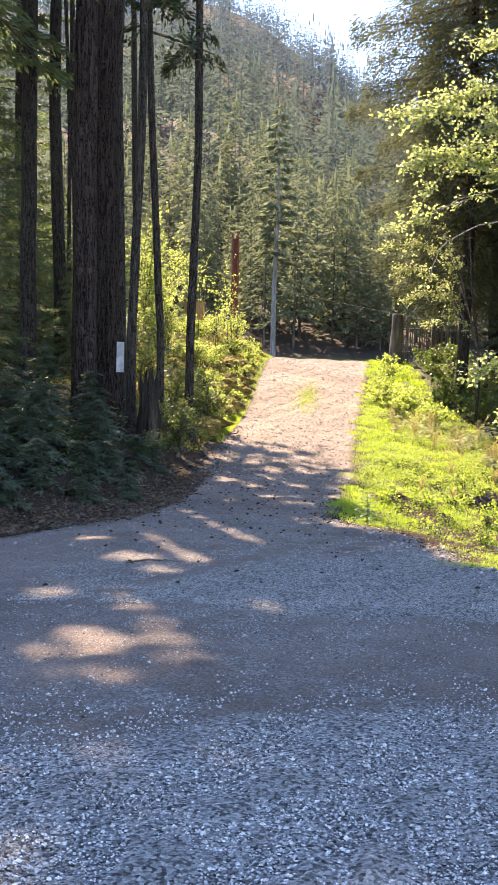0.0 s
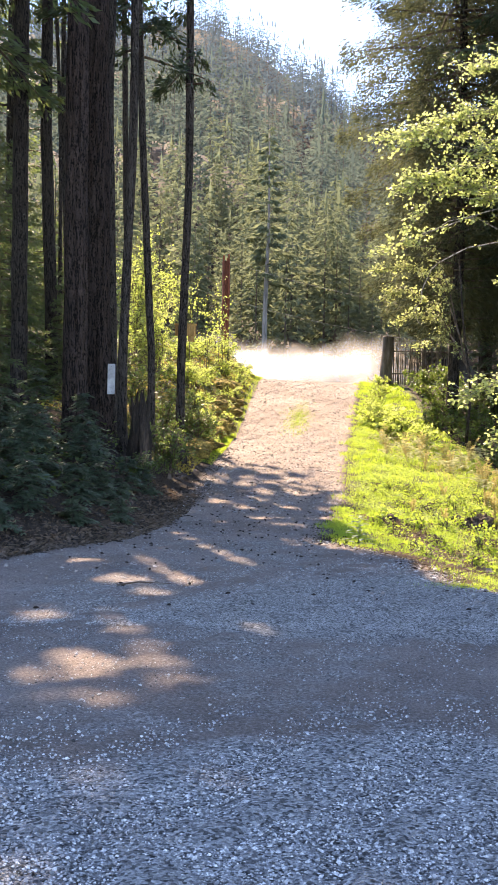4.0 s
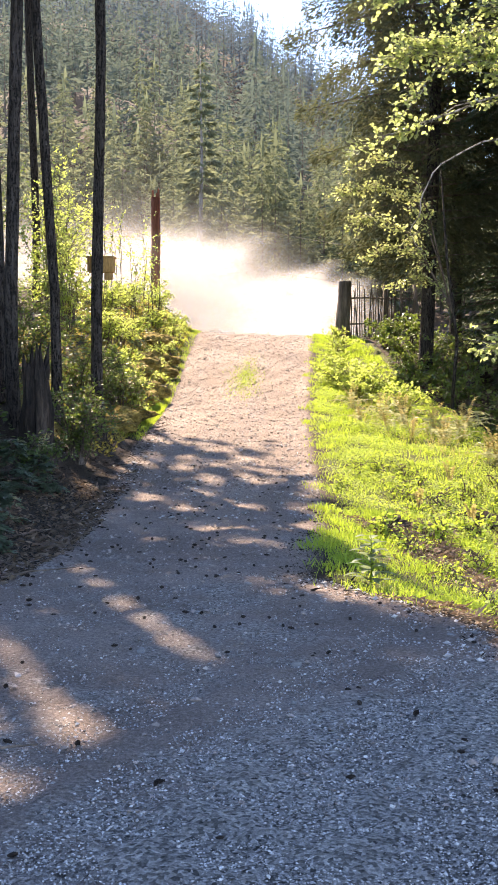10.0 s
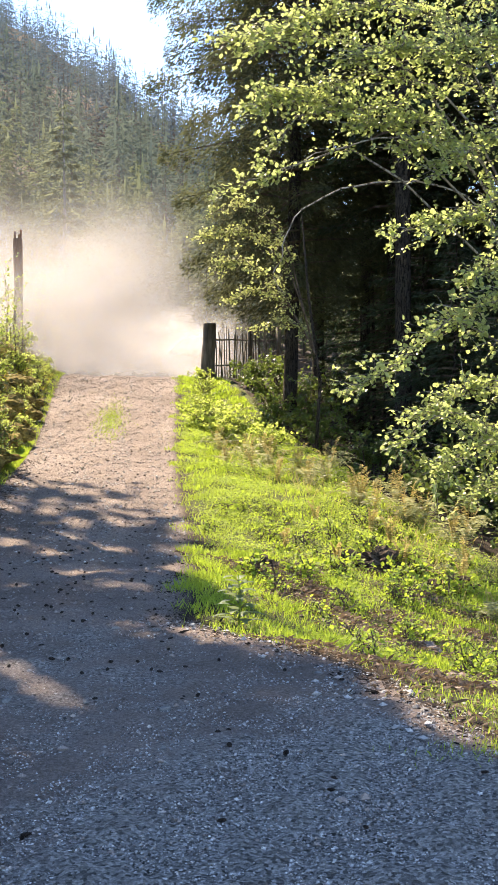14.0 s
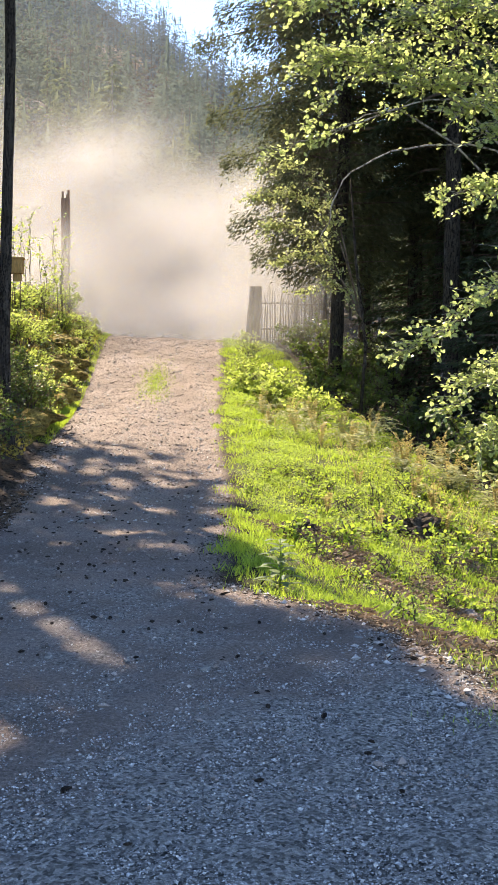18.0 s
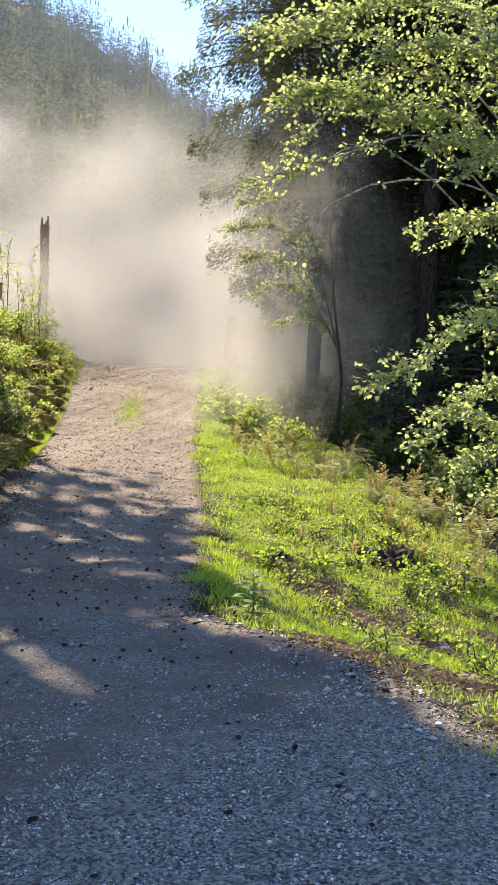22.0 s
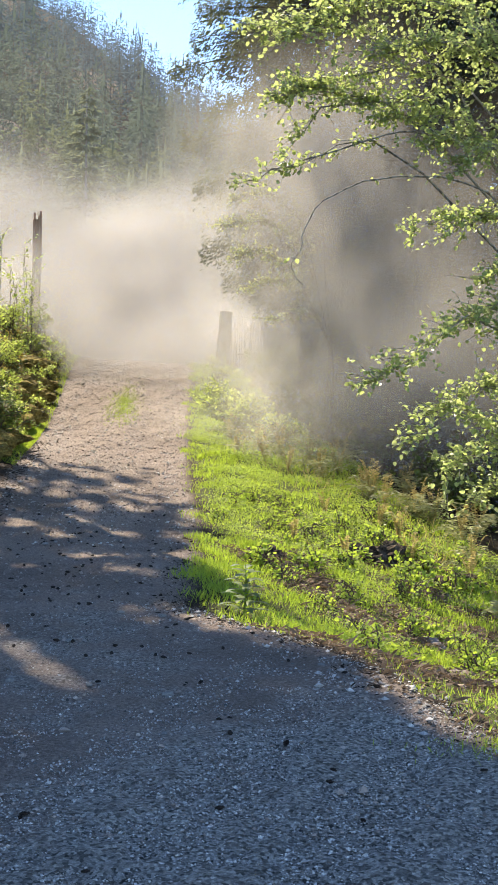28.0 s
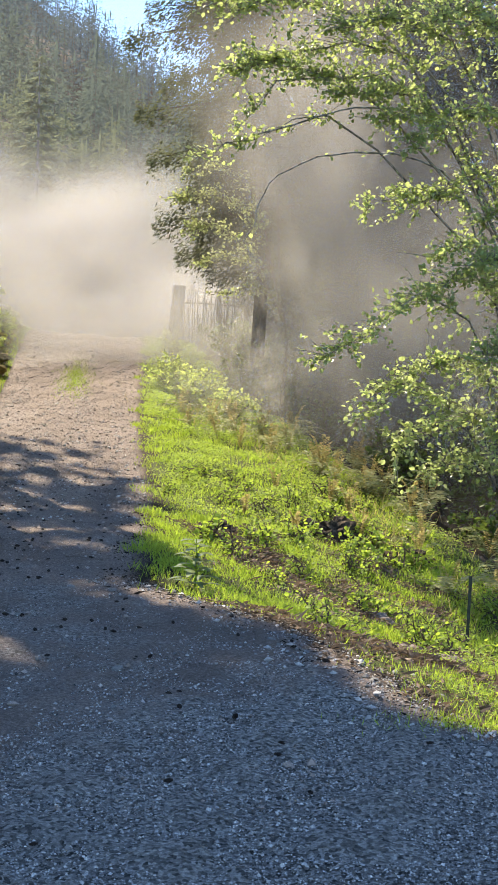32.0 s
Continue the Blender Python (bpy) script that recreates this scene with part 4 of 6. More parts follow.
# ---- broad-leaved trees and shrubs ----
def leafy_branch(rng, pts, r0, leaves, size, reach=0.35, droop=-0.15):
    """One bough along pts with side twigs and leaves: wood, leaves."""
    pts = np.asarray(pts, float)
    ns = max(9, 2 * len(pts) + 1)
    s = np.linspace(0, 1, ns)
    k = np.linspace(0, 1, len(pts))
    axis = np.stack([np.interp(s, k, pts[:, i]) for i in range(3)], 1)
    axis[1:-1] += rng.normal(0, 0.015, (ns - 2, 3))
    wood = [tube(axis, np.linspace(r0, 0.004, ns), 5, False)]
    twigs = max(3, leaves // 9)
    base, way = [], []
    along = unit(axis[-1] - axis[0])
    for t in range(twigs):
        q = 0.25 + 0.75 * rng.random()
        p = np.array([np.interp(q, s, axis[:, i]) for i in range(3)])
        d = unit(along * rng.uniform(0.2, 1.0) + rng.normal(0, 0.7, 3) * np.array([1, 1, 0.45]) + np.array([0, 0, droop]))
        ln = reach * rng.uniform(0.4, 1.1)
        e = p + d * ln + np.array([0, 0, -0.1 * ln])
        wood.append(tube([p, (p + e) / 2 + np.array([0, 0, 0.02]), e], [0.005, 0.004, 0.002], 3, False))
        m = max(3, leaves // twigs)
        f = rng.random(m)
        base.append(p + (e - p) * f[:, None] + rng.normal(0, 0.025, (m, 3)))
        way.append(unit(d + rng.normal(0, 0.7, (m, 3)) + np.array([0, 0, -0.35])))
    base, way = np.vstack(base), np.vstack(way)
    side = unit(np.cross(way, np.array([0, 0, 1.0]) + rng.normal(0, 0.55, way.shape)))
    ln = size * rng.uniform(0.6, 1.3, len(base))
    return join(wood), leaves_side(base, way, ln, ln * 0.82, side)


def alder():
    rng = np.random.default_rng(61)
    x, y = 7.4, 15.6
    z = float(land(x, y)) - 0.1
    t = thing("alder_tree", (x, y, z), "alder with pale arching boughs of bright backlit leaves", "tree")
    o = np.array([x, y, z])
    stem = np.array([(0, 0, 0), (-0.1, 0, 1.5), (0.05, 0.1, 4), (-0.1, 0, 7), (0.1, 0, 10), (0, 0, 13)], float)
    part("trunk", mesh_data("alder_trunk", *tube(stem, [0.15, 0.12, 0.11, 0.09, 0.06, 0.02], 12), BARK_ALDER, True), t)
    boughs = [  # start height on the stem, then points in the world, leaves, reach of the twigs
        (3.0, [(6.2, 15.1, 4.55), (5.4, 15.0, 4.75), (4.73, 15.0, 4.75), (4.17, 15.0, 4.66), (3.73, 15.0, 4.45), (3.44, 15.0, 4.21), (3.32, 15.0, 3.9), (3.3, 15.0, 3.7), (3.16, 15.0, 3.5), (3.15, 15.0, 3.38), (3.33, 15.0, 3.19)], 9, 0.12),
        (3.8, [(6.0, 15.0, 5.45), (4.68, 15.0, 5.36), (4.15, 15.0, 5.19), (3.72, 15.0, 5.06), (3.3, 15.0, 4.84), (2.68, 15.0, 4.65)], 60, 0.2),
        (3.8, [(4.4, 15.0, 5.3), (3.3, 15.0, 4.86), (2.75, 15.0, 4.6), (2.35, 15.0, 4.48)], 110, 0.3),
        (4.4, [(4.6, 15.0, 5.75), (3.5, 15.0, 5.6), (3.25, 15.0, 5.2), (2.95, 15.0, 4.85)], 130, 0.3),
        (4.8, [(5.0, 15.0, 6.5), (3.8, 15.0, 6.65), (3.07, 15.0, 6.68), (2.46, 15.0, 6.5)], 420, 0.42),
        (4.6, [(5.2, 15.0, 5.85), (4.4, 15.0, 5.7), (3.7, 15.0, 5.8), (3.0, 15.0, 5.9)], 480, 0.42),
        (4.2, [(5.6, 14.9, 5.6), (4.9, 14.9, 5.55), (4.3, 14.9, 5.45)], 380, 0.42),
        (4.0, [(6.0, 14.8, 5.2), (5.5, 14.8, 5.35), (4.9, 14.8, 5.1)], 300, 0.42),
        (3.2, [(6.3, 14.8, 4.2), (5.5, 14.8, 4.3), (4.76, 14.8, 3.95)], 220, 0.38),
        (4.6, [(5.7, 15.0, 6.1), (4.5, 15.0, 6.2), (3.5, 15.0, 5.9), (2.95, 14.9, 5.6)], 520, 0.5),
        (5.2, [(6.0, 14.9, 6.9), (4.8, 14.8, 7.1), (3.7, 14.8, 6.9), (2.9, 14.7, 6.35)], 820, 0.6),
        (5.0, [(6.0, 14.8, 6.3), (5.0, 14.6, 6.5), (4.2, 14.5, 6.2)], 520, 0.55),
        (6.0, [(6.2, 15.0, 7.8), (5.0, 14.8, 8.0), (4.0, 14.8, 7.7)], 620, 0.6),
        (5.5, [(6.6, 14.6, 6.4), (5.9, 14.2, 6.6), (5.2, 14.0, 6.2)], 560, 0.6),
        (4.4, [(6.9, 14.8, 5.2), (6.4, 14.5, 5.4), (5.7, 14.4, 5.1), (5.2, 14.4, 4.7)], 420, 0.45),
        (3.6, [(6.9, 15.0, 4.5), (6.4, 14.8, 4.6), (5.7, 14.7, 4.2), (5.2, 14.7, 3.9)], 320, 0.42),
        (2.8, [(7.0, 14.6, 3.8), (6.6, 14.2, 4.0), (6.1, 14.0, 3.8)], 380, 0.45),
        (1.2, [(6.3, 14.2, 2.4), (5.0, 13.2, 2.75), (4.3, 13.0, 2.2), (3.7, 13.0, 1.85)], 420, 0.4),
        (1.4, [(6.6, 14.3, 2.8), (5.9, 13.7, 3.05), (5.3, 13.4, 2.85), (4.9, 13.3, 2.5)], 480, 0.45),
        (1.0, [(6.6, 14.4, 1.7), (5.9, 13.8, 2.0), (5.2, 13.5, 1.8), (4.6, 13.3, 1.5)], 560, 0.45),
        (0.7, [(6.7, 14.6, 1.1), (6.1, 14.0, 1.3), (5.4, 13.7, 1.1), (4.9, 13.5, 0.8)], 560, 0.45),
        (0.5, [(6.7, 14.4, 0.7), (6.0, 13.9, 0.7), (5.4, 13.7, 0.4)], 420, 0.42),
        (1.6, [(6.8, 14.0, 3.0), (6.3, 13.4, 3.3), (5.7, 13.1, 3.1)], 520, 0.45),
        (0.9, [(6.9, 14.0, 2.1), (6.4, 13.3, 2.3), (5.8, 13.0, 1.9)], 560, 0.45),
        (0.6, [(7.0, 14.0, 1.3), (6.5, 13.4, 1.3), (6.0, 13.1, 0.9)], 480, 0.45),
        (2.2, [(6.6, 14.4, 3.3), (5.9, 14.0, 3.5), (5.4, 13.8, 3.2)], 380, 0.42),
        (0.8, [(6.0, 14.2, 1.4), (5.0, 13.4, 1.6), (4.3, 13.1, 1.2)], 320, 0.4),
        (7.0, [(7.4, 14.4, 8.6), (6.6, 14.0, 8.9), (5.8, 13.8, 8.6)], 420, 0.6),
        (6.4, [(8.2, 15.0, 7.6), (9.0, 14.8, 7.9), (9.8, 14.8, 7.4)], 300, 0.5),
        (9.0, [(6.6, 15.5, 10.6), (5.6, 15.4, 10.9), (4.8, 15.4, 10.4)], 480, 0.6)]
    for h, pts, n, reach in boughs:
        start = np.array([np.interp(h, stem[:, 2], stem[:, i]) for i in range(3)])
        w, lv = leafy_branch(rng, [start] + [np.array(p) - o for p in pts], 0.016 if n < 100 else 0.02, int(n * (2.2 if h > 3 else 1.7)), 0.062, reach * 1.2)
        b = part("bough", mesh_data("bough", *w, BARK_ALDER), t)
        stuff_part("foliage", mesh_data("bough_leaves", *lv, ALDER_LEAF), b)


def vine_maple():
    """Pale green boughs that hang before the hemlock."""
    rng = np.random.default_rng(62)
    x, y = 5.9, 23.6
    z = float(land(x, y)) - 0.05
    t = thing("maple_tree", (x, y, z), "small maple with light green sprays before dark boughs", "tree")
    o = np.array([x, y, z])
    part("trunk", mesh_data("maple_trunk", *tube([(0, 0, 0), (0.1, 0, 1.6), (-0.15, 0, 3.4), (-0.3, 0, 5.2)], [0.04, 0.035, 0.03, 0.012], 8), BARK_THIN, True), t)
    for pts, n in (([(5.2, 23.5, 5.4), (4.4, 23.4, 6.0), (3.6, 23.4, 5.7)], 220), ([(5.2, 23.5, 5.0), (4.3, 23.3, 5.4), (3.4, 23.3, 5.2)], 420), ([(5.0, 23.5, 4.4), (4.2, 23.4, 4.8), (3.7, 23.4, 4.5)], 320), ([(5.3, 23.6, 4.0), (4.6, 23.5, 4.2), (4.1, 23.5, 3.9)], 240), ([(5.6, 23.6, 3.4), (5.2, 23.5, 3.6), (4.6, 23.5, 3.3)], 160)):
        w, lv = leafy_branch(rng, [(0, 0, 2.2)] + [np.array(p) - o for p in pts], 0.02, int(n * 2.6), 0.055, 0.42)
        b = part("bough", mesh_data("bough", *w, TWIG), t)
        stuff_part("foliage", mesh_data("bough_leaves", *lv, MAPLE_LEAF), b)


def shrub(name, seed, x, y, wide, tall, stems, leaves, size, mat, label, category="shrub", group="", lean=0.0):
    rng = np.random.default_rng(seed)
    t = thing(name, (x, y, float(land(x, y)) - 0.04), label, category, group)
    wood, foliage = [], []
    for k in range(stems):
        a = rng.uniform(0, 6.28)
        r = wide * math.sqrt(rng.random())
        h = tall * rng.uniform(0.5, 1.0) * (1 - 0.35 * (r / wide) ** 2)
        top = np.array([math.cos(a) * r + lean, math.sin(a) * r, h])
        midp = top * np.array([0.35, 0.35, 0.6]) + rng.normal(0, 0.05, 3)
        w, lv = leafy_branch(rng, [(0.1 * math.cos(a), 0.1 * math.sin(a), 0), midp, top], 0.012, leaves // stems, size, 0.3 * tall ** 0.5)
        wood.append(w)
        foliage.append(lv)
    stuff_part("stemwork", mesh_data("shrub_stems", *join(wood), TWIG), t)
    stuff_part("foliage", mesh_data("shrub_leaves", *join(foliage), mat), t)
    return t


def shrubs():
    g = "bushes on the bank"
    sunny = "sunlit yellow-green salmonberry bush on the bank"
    shady = "shaded leafy bush at the foot of the firs"
    k = 100
    for x, y, w, h, n, s in ((-1.0, 22.5, 0.5, 0.6, 350, 0.08), (-1.4, 25.0, 0.7, 0.85, 600, 0.08), (-1.0, 27.5, 0.7, 0.65, 700, 0.08), (-1.7, 28.5, 1.0, 1.1, 1100, 0.08), (-0.5, 31.0, 0.6, 0.65, 600, 0.08), (-1.2, 31.5, 0.9, 0.9, 900, 0.08), (-2.2, 24.0, 1.0, 2.3, 1200, 0.085), (-3.0, 28.0, 1.3, 4.2, 1700, 0.09), (-3.2, 32.5, 1.4, 4.5, 1600, 0.09), (-5.5, 30.0, 1.6, 4.2, 1800, 0.1), (-7.5, 33.0, 1.8, 5.0, 1800, 0.11), (-5.0, 25.5, 1.3, 3.2, 1500, 0.09), (-6.5, 37.0, 2.0, 6.0, 1800, 0.12), (-0.5, 34.5, 0.7, 0.7, 600, 0.08)):
        # beyond x -4.5 shade in the wood is given by the darker leaf colour
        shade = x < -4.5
        shrub("salmonberry_bush", k, x, y, w, h, 22, int(n * 2.0), s * 0.66, DARK_SHADE_LEAF if shade else SHRUB_LEAF, "tall bush in the wood with shade put into its green" if shade else sunny, group=g)
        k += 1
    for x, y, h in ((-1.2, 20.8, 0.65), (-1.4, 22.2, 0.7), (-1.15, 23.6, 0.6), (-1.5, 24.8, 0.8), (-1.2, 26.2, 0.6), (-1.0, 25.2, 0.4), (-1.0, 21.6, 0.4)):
        # the nearer brambles carry their shade as a darker leaf colour
        shrub("bramble", k, x, y, 0.55, h, 14, 700, 0.05, DARK_SHADE_LEAF if y < 23 else SHRUB_LEAF, "low dark bramble hanging over the mossy bank", "shrub", g)
        k += 1
    for j in range(18):
        y = 21.5 + 0.78 * j
        x = float(curve(ROAD_LEFT, y)) - 0.38 - 0.3 * ((j * 0.618) % 1.0)
        shrub("salmonberry_bush", k, x, y, 0.3, 0.38 + 0.25 * ((j * 0.414) % 1.0), 8, 330, 0.045, SHRUB_LEAF, "small yellow-green bush at the foot of the bank", group=g)
        k += 1
    for x, y, h in ((-0.55, 31.0, 3.4), (-0.95, 29.2, 3.2), (-0.35, 34.0, 2.6), (-1.5, 27.0, 3.3), (-0.75, 33.0, 3.1), (-1.4, 30.4, 3.9)):
        shrub("alder_sapling", k, x, y, 0.3, h, 3, 170, 0.06, SHRUB_LEAF, "slender young alder with few light leaves on the bank", "tree", "saplings on the bank")
        k += 1
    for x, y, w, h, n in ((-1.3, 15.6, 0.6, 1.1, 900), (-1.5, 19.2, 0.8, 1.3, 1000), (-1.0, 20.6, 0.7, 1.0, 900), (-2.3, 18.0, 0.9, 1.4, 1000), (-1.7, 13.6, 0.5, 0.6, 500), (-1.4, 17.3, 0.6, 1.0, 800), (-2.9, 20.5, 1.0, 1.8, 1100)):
        shrub("leafy_bush", k, x, y, w, h, 16, int(n * 1.9), 0.045, DARK_SHADE_LEAF, shady, group=g)
        k += 1
    for x, y, w, h, n in ((4.1, 24.5, 0.75, 1.0, 2600), (3.9, 26.5, 0.6, 0.85, 1500), (4.7, 23.0, 0.6, 0.7, 1000), (4.6, 31.5, 0.5, 0.6, 500), (5.0, 34.2, 0.4, 0.5, 400)):
        shrub("thimbleberry_bush", k, x, y, w, h, 18, n, 0.065, SHRUB_LEAF, "bright green thimbleberry bush on the verge", group="bushes on the verge")
        k += 1
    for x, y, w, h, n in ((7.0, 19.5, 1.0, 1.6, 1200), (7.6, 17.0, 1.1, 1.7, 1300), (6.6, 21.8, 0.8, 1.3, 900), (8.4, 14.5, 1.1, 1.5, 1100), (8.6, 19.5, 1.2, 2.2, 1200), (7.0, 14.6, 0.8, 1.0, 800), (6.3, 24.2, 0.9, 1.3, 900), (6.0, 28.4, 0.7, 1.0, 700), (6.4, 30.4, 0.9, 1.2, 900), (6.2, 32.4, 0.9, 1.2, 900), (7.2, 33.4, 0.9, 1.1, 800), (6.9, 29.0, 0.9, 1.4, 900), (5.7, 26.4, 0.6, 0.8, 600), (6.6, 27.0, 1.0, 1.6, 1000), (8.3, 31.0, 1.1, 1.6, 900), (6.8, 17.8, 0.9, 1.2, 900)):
        shrub("salal_bush", k, x, y, w, h, 16, n, 0.085, DARK_SHADE_LEAF, "dark glossy bush at the edge of the wood", group="bushes under the wood")
        k += 1


def cedar_bush(seed, x, y, wide, tall, n, mat=CEDAR):
    """A low feathery conifer: flat fronds that arch out and down."""
    rng = np.random.default_rng(seed)
    t = thing("cedar_shrub", (x, y, float(land(x, y)) - 0.05), "feathery blue-green cedar sapling in the shade by the lane", "shrub", "low cedars by the lane")
    fronds, ribs = [], []
    for k in range(n):
        a = rng.uniform(0, 6.28)
        h0 = tall * rng.random() ** 1.2
        r = wide * (1 - 0.75 * h0 / tall) * rng.uniform(0.5, 1.0)
        o, lat = np.array([math.cos(a), math.sin(a), 0]), np.array([-math.sin(a), math.cos(a), 0])
        s = np.linspace(0, 1, 5)
        axis = o * (r * s)[:, None] + np.array([0, 0, 1.0]) * (h0 + 0.35 * r * s - 0.5 * r * s ** 2)[:, None]
        ribs.append(tube(axis, np.linspace(0.006, 0.002, 5), 3, False))
        m = 46
        q = rng.uniform(0.12, 1, m)
        base = np.stack([np.interp(q, s, axis[:, i]) for i in range(3)], 1)
        sg = np.sign(rng.normal(size=m))
        way = unit(o * 0.6 + lat * sg[:, None] * 0.9 + rng.normal(0, 0.2, (m, 3)) + np.array([0, 0, -0.25]))
        ln = (0.06 + 0.22 * r * (1.1 - q)) * rng.uniform(0.6, 1.2, m)
        side = unit(np.cross(way, np.array([0, 0, 1.0]) + rng.normal(0, 0.3, (m, 3))))
        fronds.append(kites_side(base, way, ln, ln * 0.22 + 0.006, side))
    stuff_part("ribwork", mesh_data("ribs", *join(ribs), TWIG), t)
    stuff_part("foliage", mesh_data("fronds", *join(fronds), mat), t)


def cedar_bushes():
    for k, (x, y, w, h, n) in enumerate(((-2.9, 10.6, 0.9, 1.0, 90), (-2.3, 11.8, 0.7, 0.9, 70), (-3.6, 11.6, 1.0, 1.2, 90), (-4.2, 9.8, 1.0, 1.1, 90), (-3.4, 9.2, 0.8, 0.8, 70), (-1.75, 12.4, 0.5, 0.6, 50), (-4.4, 12.8, 1.1, 1.7, 100), (-2.2, 10.0, 0.6, 0.55, 60), (-3.3, 13.2, 0.9, 1.4, 80), (-1.7, 11.2, 0.4, 0.4, 40), (-5.0, 8.2, 1.0, 1.0, 80), (-2.7, 8.9, 0.7, 0.6, 70), (-3.3, 8.2, 0.8, 0.6, 70), (-4.2, 7.6, 0.9, 0.7, 70), (-2.1, 9.0, 0.45, 0.35, 40), (-3.0, 9.9, 0.9, 0.8, 90), (-3.9, 10.6, 1.0, 1.1, 90), (-2.5, 12.8, 0.8, 1.1, 80), (-1.55, 13.3, 0.4, 0.45, 40), (-5.2, 10.6, 1.1, 1.3, 90), (-2.0, 10.8, 0.6, 0.6, 60), (-2.9, 7.9, 0.5, 0.4, 50), (-3.7, 7.2, 0.6, 0.5, 50), (-4.8, 7.0, 0.8, 0.7, 60), (-1.6, 9.9, 0.4, 0.35, 40))):
        cedar_bush(300 + k, x, y, w, h, n)


alder()
vine_maple()
shrubs()
cedar_bushes()


# ---- the grass verge ----
def on_verge(rng, n, y0, y1, x_far=5.7):
    y = y0 + (y1 - y0) * rng.random(n)
    l = edge_right(y) - 0.05
    return l + (x_far - l) * rng.random(n), y


def bare(x, y):
    """Bare soil patches on the verge."""
    d = 0
    for cx, cy, rx, ry in ((2.4, 11.7, 0.45, 0.6), (2.6, 10.7, 0.45, 0.7), (4.05, 12.8, 0.6, 0.6), (3.45, 10.2, 0.4, 0.4), (3.9, 11.4, 0.4, 0.3), (2.75, 9.6, 0.45, 0.35), (1.95, 7.8, 0.4, 0.3), (2.3, 7.1, 0.4, 0.3), (3.1, 7.7, 0.4, 0.25), (3.7, 8.4, 0.4, 0.25), (2.55, 9.9, 0.35, 0.2), (2.75, 6.7, 0.5, 0.2), (4.5, 10.9, 0.4, 0.2), (4.1, 10.2, 0.35, 0.3), (3.2, 9.3, 0.35, 0.25)):
        d = np.maximum(d, np.exp(-((x - cx) / rx) ** 2 - ((y - cy) / ry) ** 2))
    return d


def grass():
    rng = np.random.default_rng(71)
    x1, y1 = on_verge(rng, 85000, 5.0, 35.5)
    x2, y2 = on_verge(rng, 80000, 4.4, 13.0, 5.2)
    x, y = np.concatenate([x1, x2]), np.concatenate([y1, y2])
    clump = np.sin(x * 5.1 + 2 * np.sin(y * 2.3)) * np.sin(y * 4.3 + 1.7 * np.sin(x * 3.1))
    right = x - edge_right(y)
    keep = (rng.random(len(x)) < (0.45 + 0.5 * clump) * np.clip(right / 0.25 + 0.25, 0, 1) * (1 - bare(x, y)) * (1 - np.exp(-((x - 1.55) / 0.26) ** 2 - ((y - 8.55) / 0.5) ** 2)) * (1 - 0.85 * np.clip((8.6 - y) / 1.2, 0, 1) * (right < 0.6)))
    x, y = x[keep], y[keep]
    n = len(x)
    tall = (0.035 + 0.065 * rng.random(n) + 0.04 * np.clip(clump[keep], 0, 1)) * np.clip(0.6 + 0.05 * y, 0.7, 1.1)
    a = rng.uniform(0, 6.28, n)
    way = unit(np.stack([np.cos(a) * 0.5, np.sin(a) * 0.5, np.ones(n)], 1) + rng.normal(0, 0.15, (n, 3)))
    v, f = kites(np.stack([x, y, land(x, y) - 0.01], 1), way, tall, 0.0015 + 0.0025 * rng.random(n) + 0.0005 * y, rng)
    m = 900
    xp, yp = rng.normal(2.4, 0.24, m), rng.normal(4.98, 0.1, m)
    wp = unit(np.stack([rng.normal(0, 0.5, m), rng.normal(0, 0.5, m), np.ones(m)], 1))
    vp, fp = kites(np.stack([xp, yp, land(xp, yp) - 0.01], 1), wp, 0.05, 0.005, rng)
    m = 1100
    yc = rng.normal(27.3, 1.3, m)
    xc = (curve(ROAD_LEFT, yc) + curve(ROAD_RIGHT, yc)) / 2 + rng.normal(0, 0.2, m)
    w2 = unit(np.stack([rng.normal(0, 0.5, m), rng.normal(0, 0.5, m), np.ones(m)], 1))
    v2, f2 = kites(np.stack([xc, yc, land(xc, yc) - 0.01], 1), w2, 0.055, 0.014, rng)
    yl = np.where(rng.random(5000) < 0.6, rng.normal(22.3, 0.9, 5000), rng.uniform(19, 36, 5000))
    xl = curve(ROAD_LEFT, yl) - np.abs(rng.normal(0, 0.24, 5000))
    w3 = unit(np.stack([rng.normal(0, 0.5, 5000), rng.normal(0, 0.5, 5000), np.ones(5000)], 1))
    v3, f3 = kites(np.stack([xl, yl, land(xl, yl) - 0.01], 1), w3, 0.10, 0.012, rng)
    tagged(new("grass", mesh_data("grass", *join([(v, f), (vp, fp), (v2, f2), (v3, f3)]), GRASS)), "bright green grass on the verge of the lane", "grass", kind="stuff")


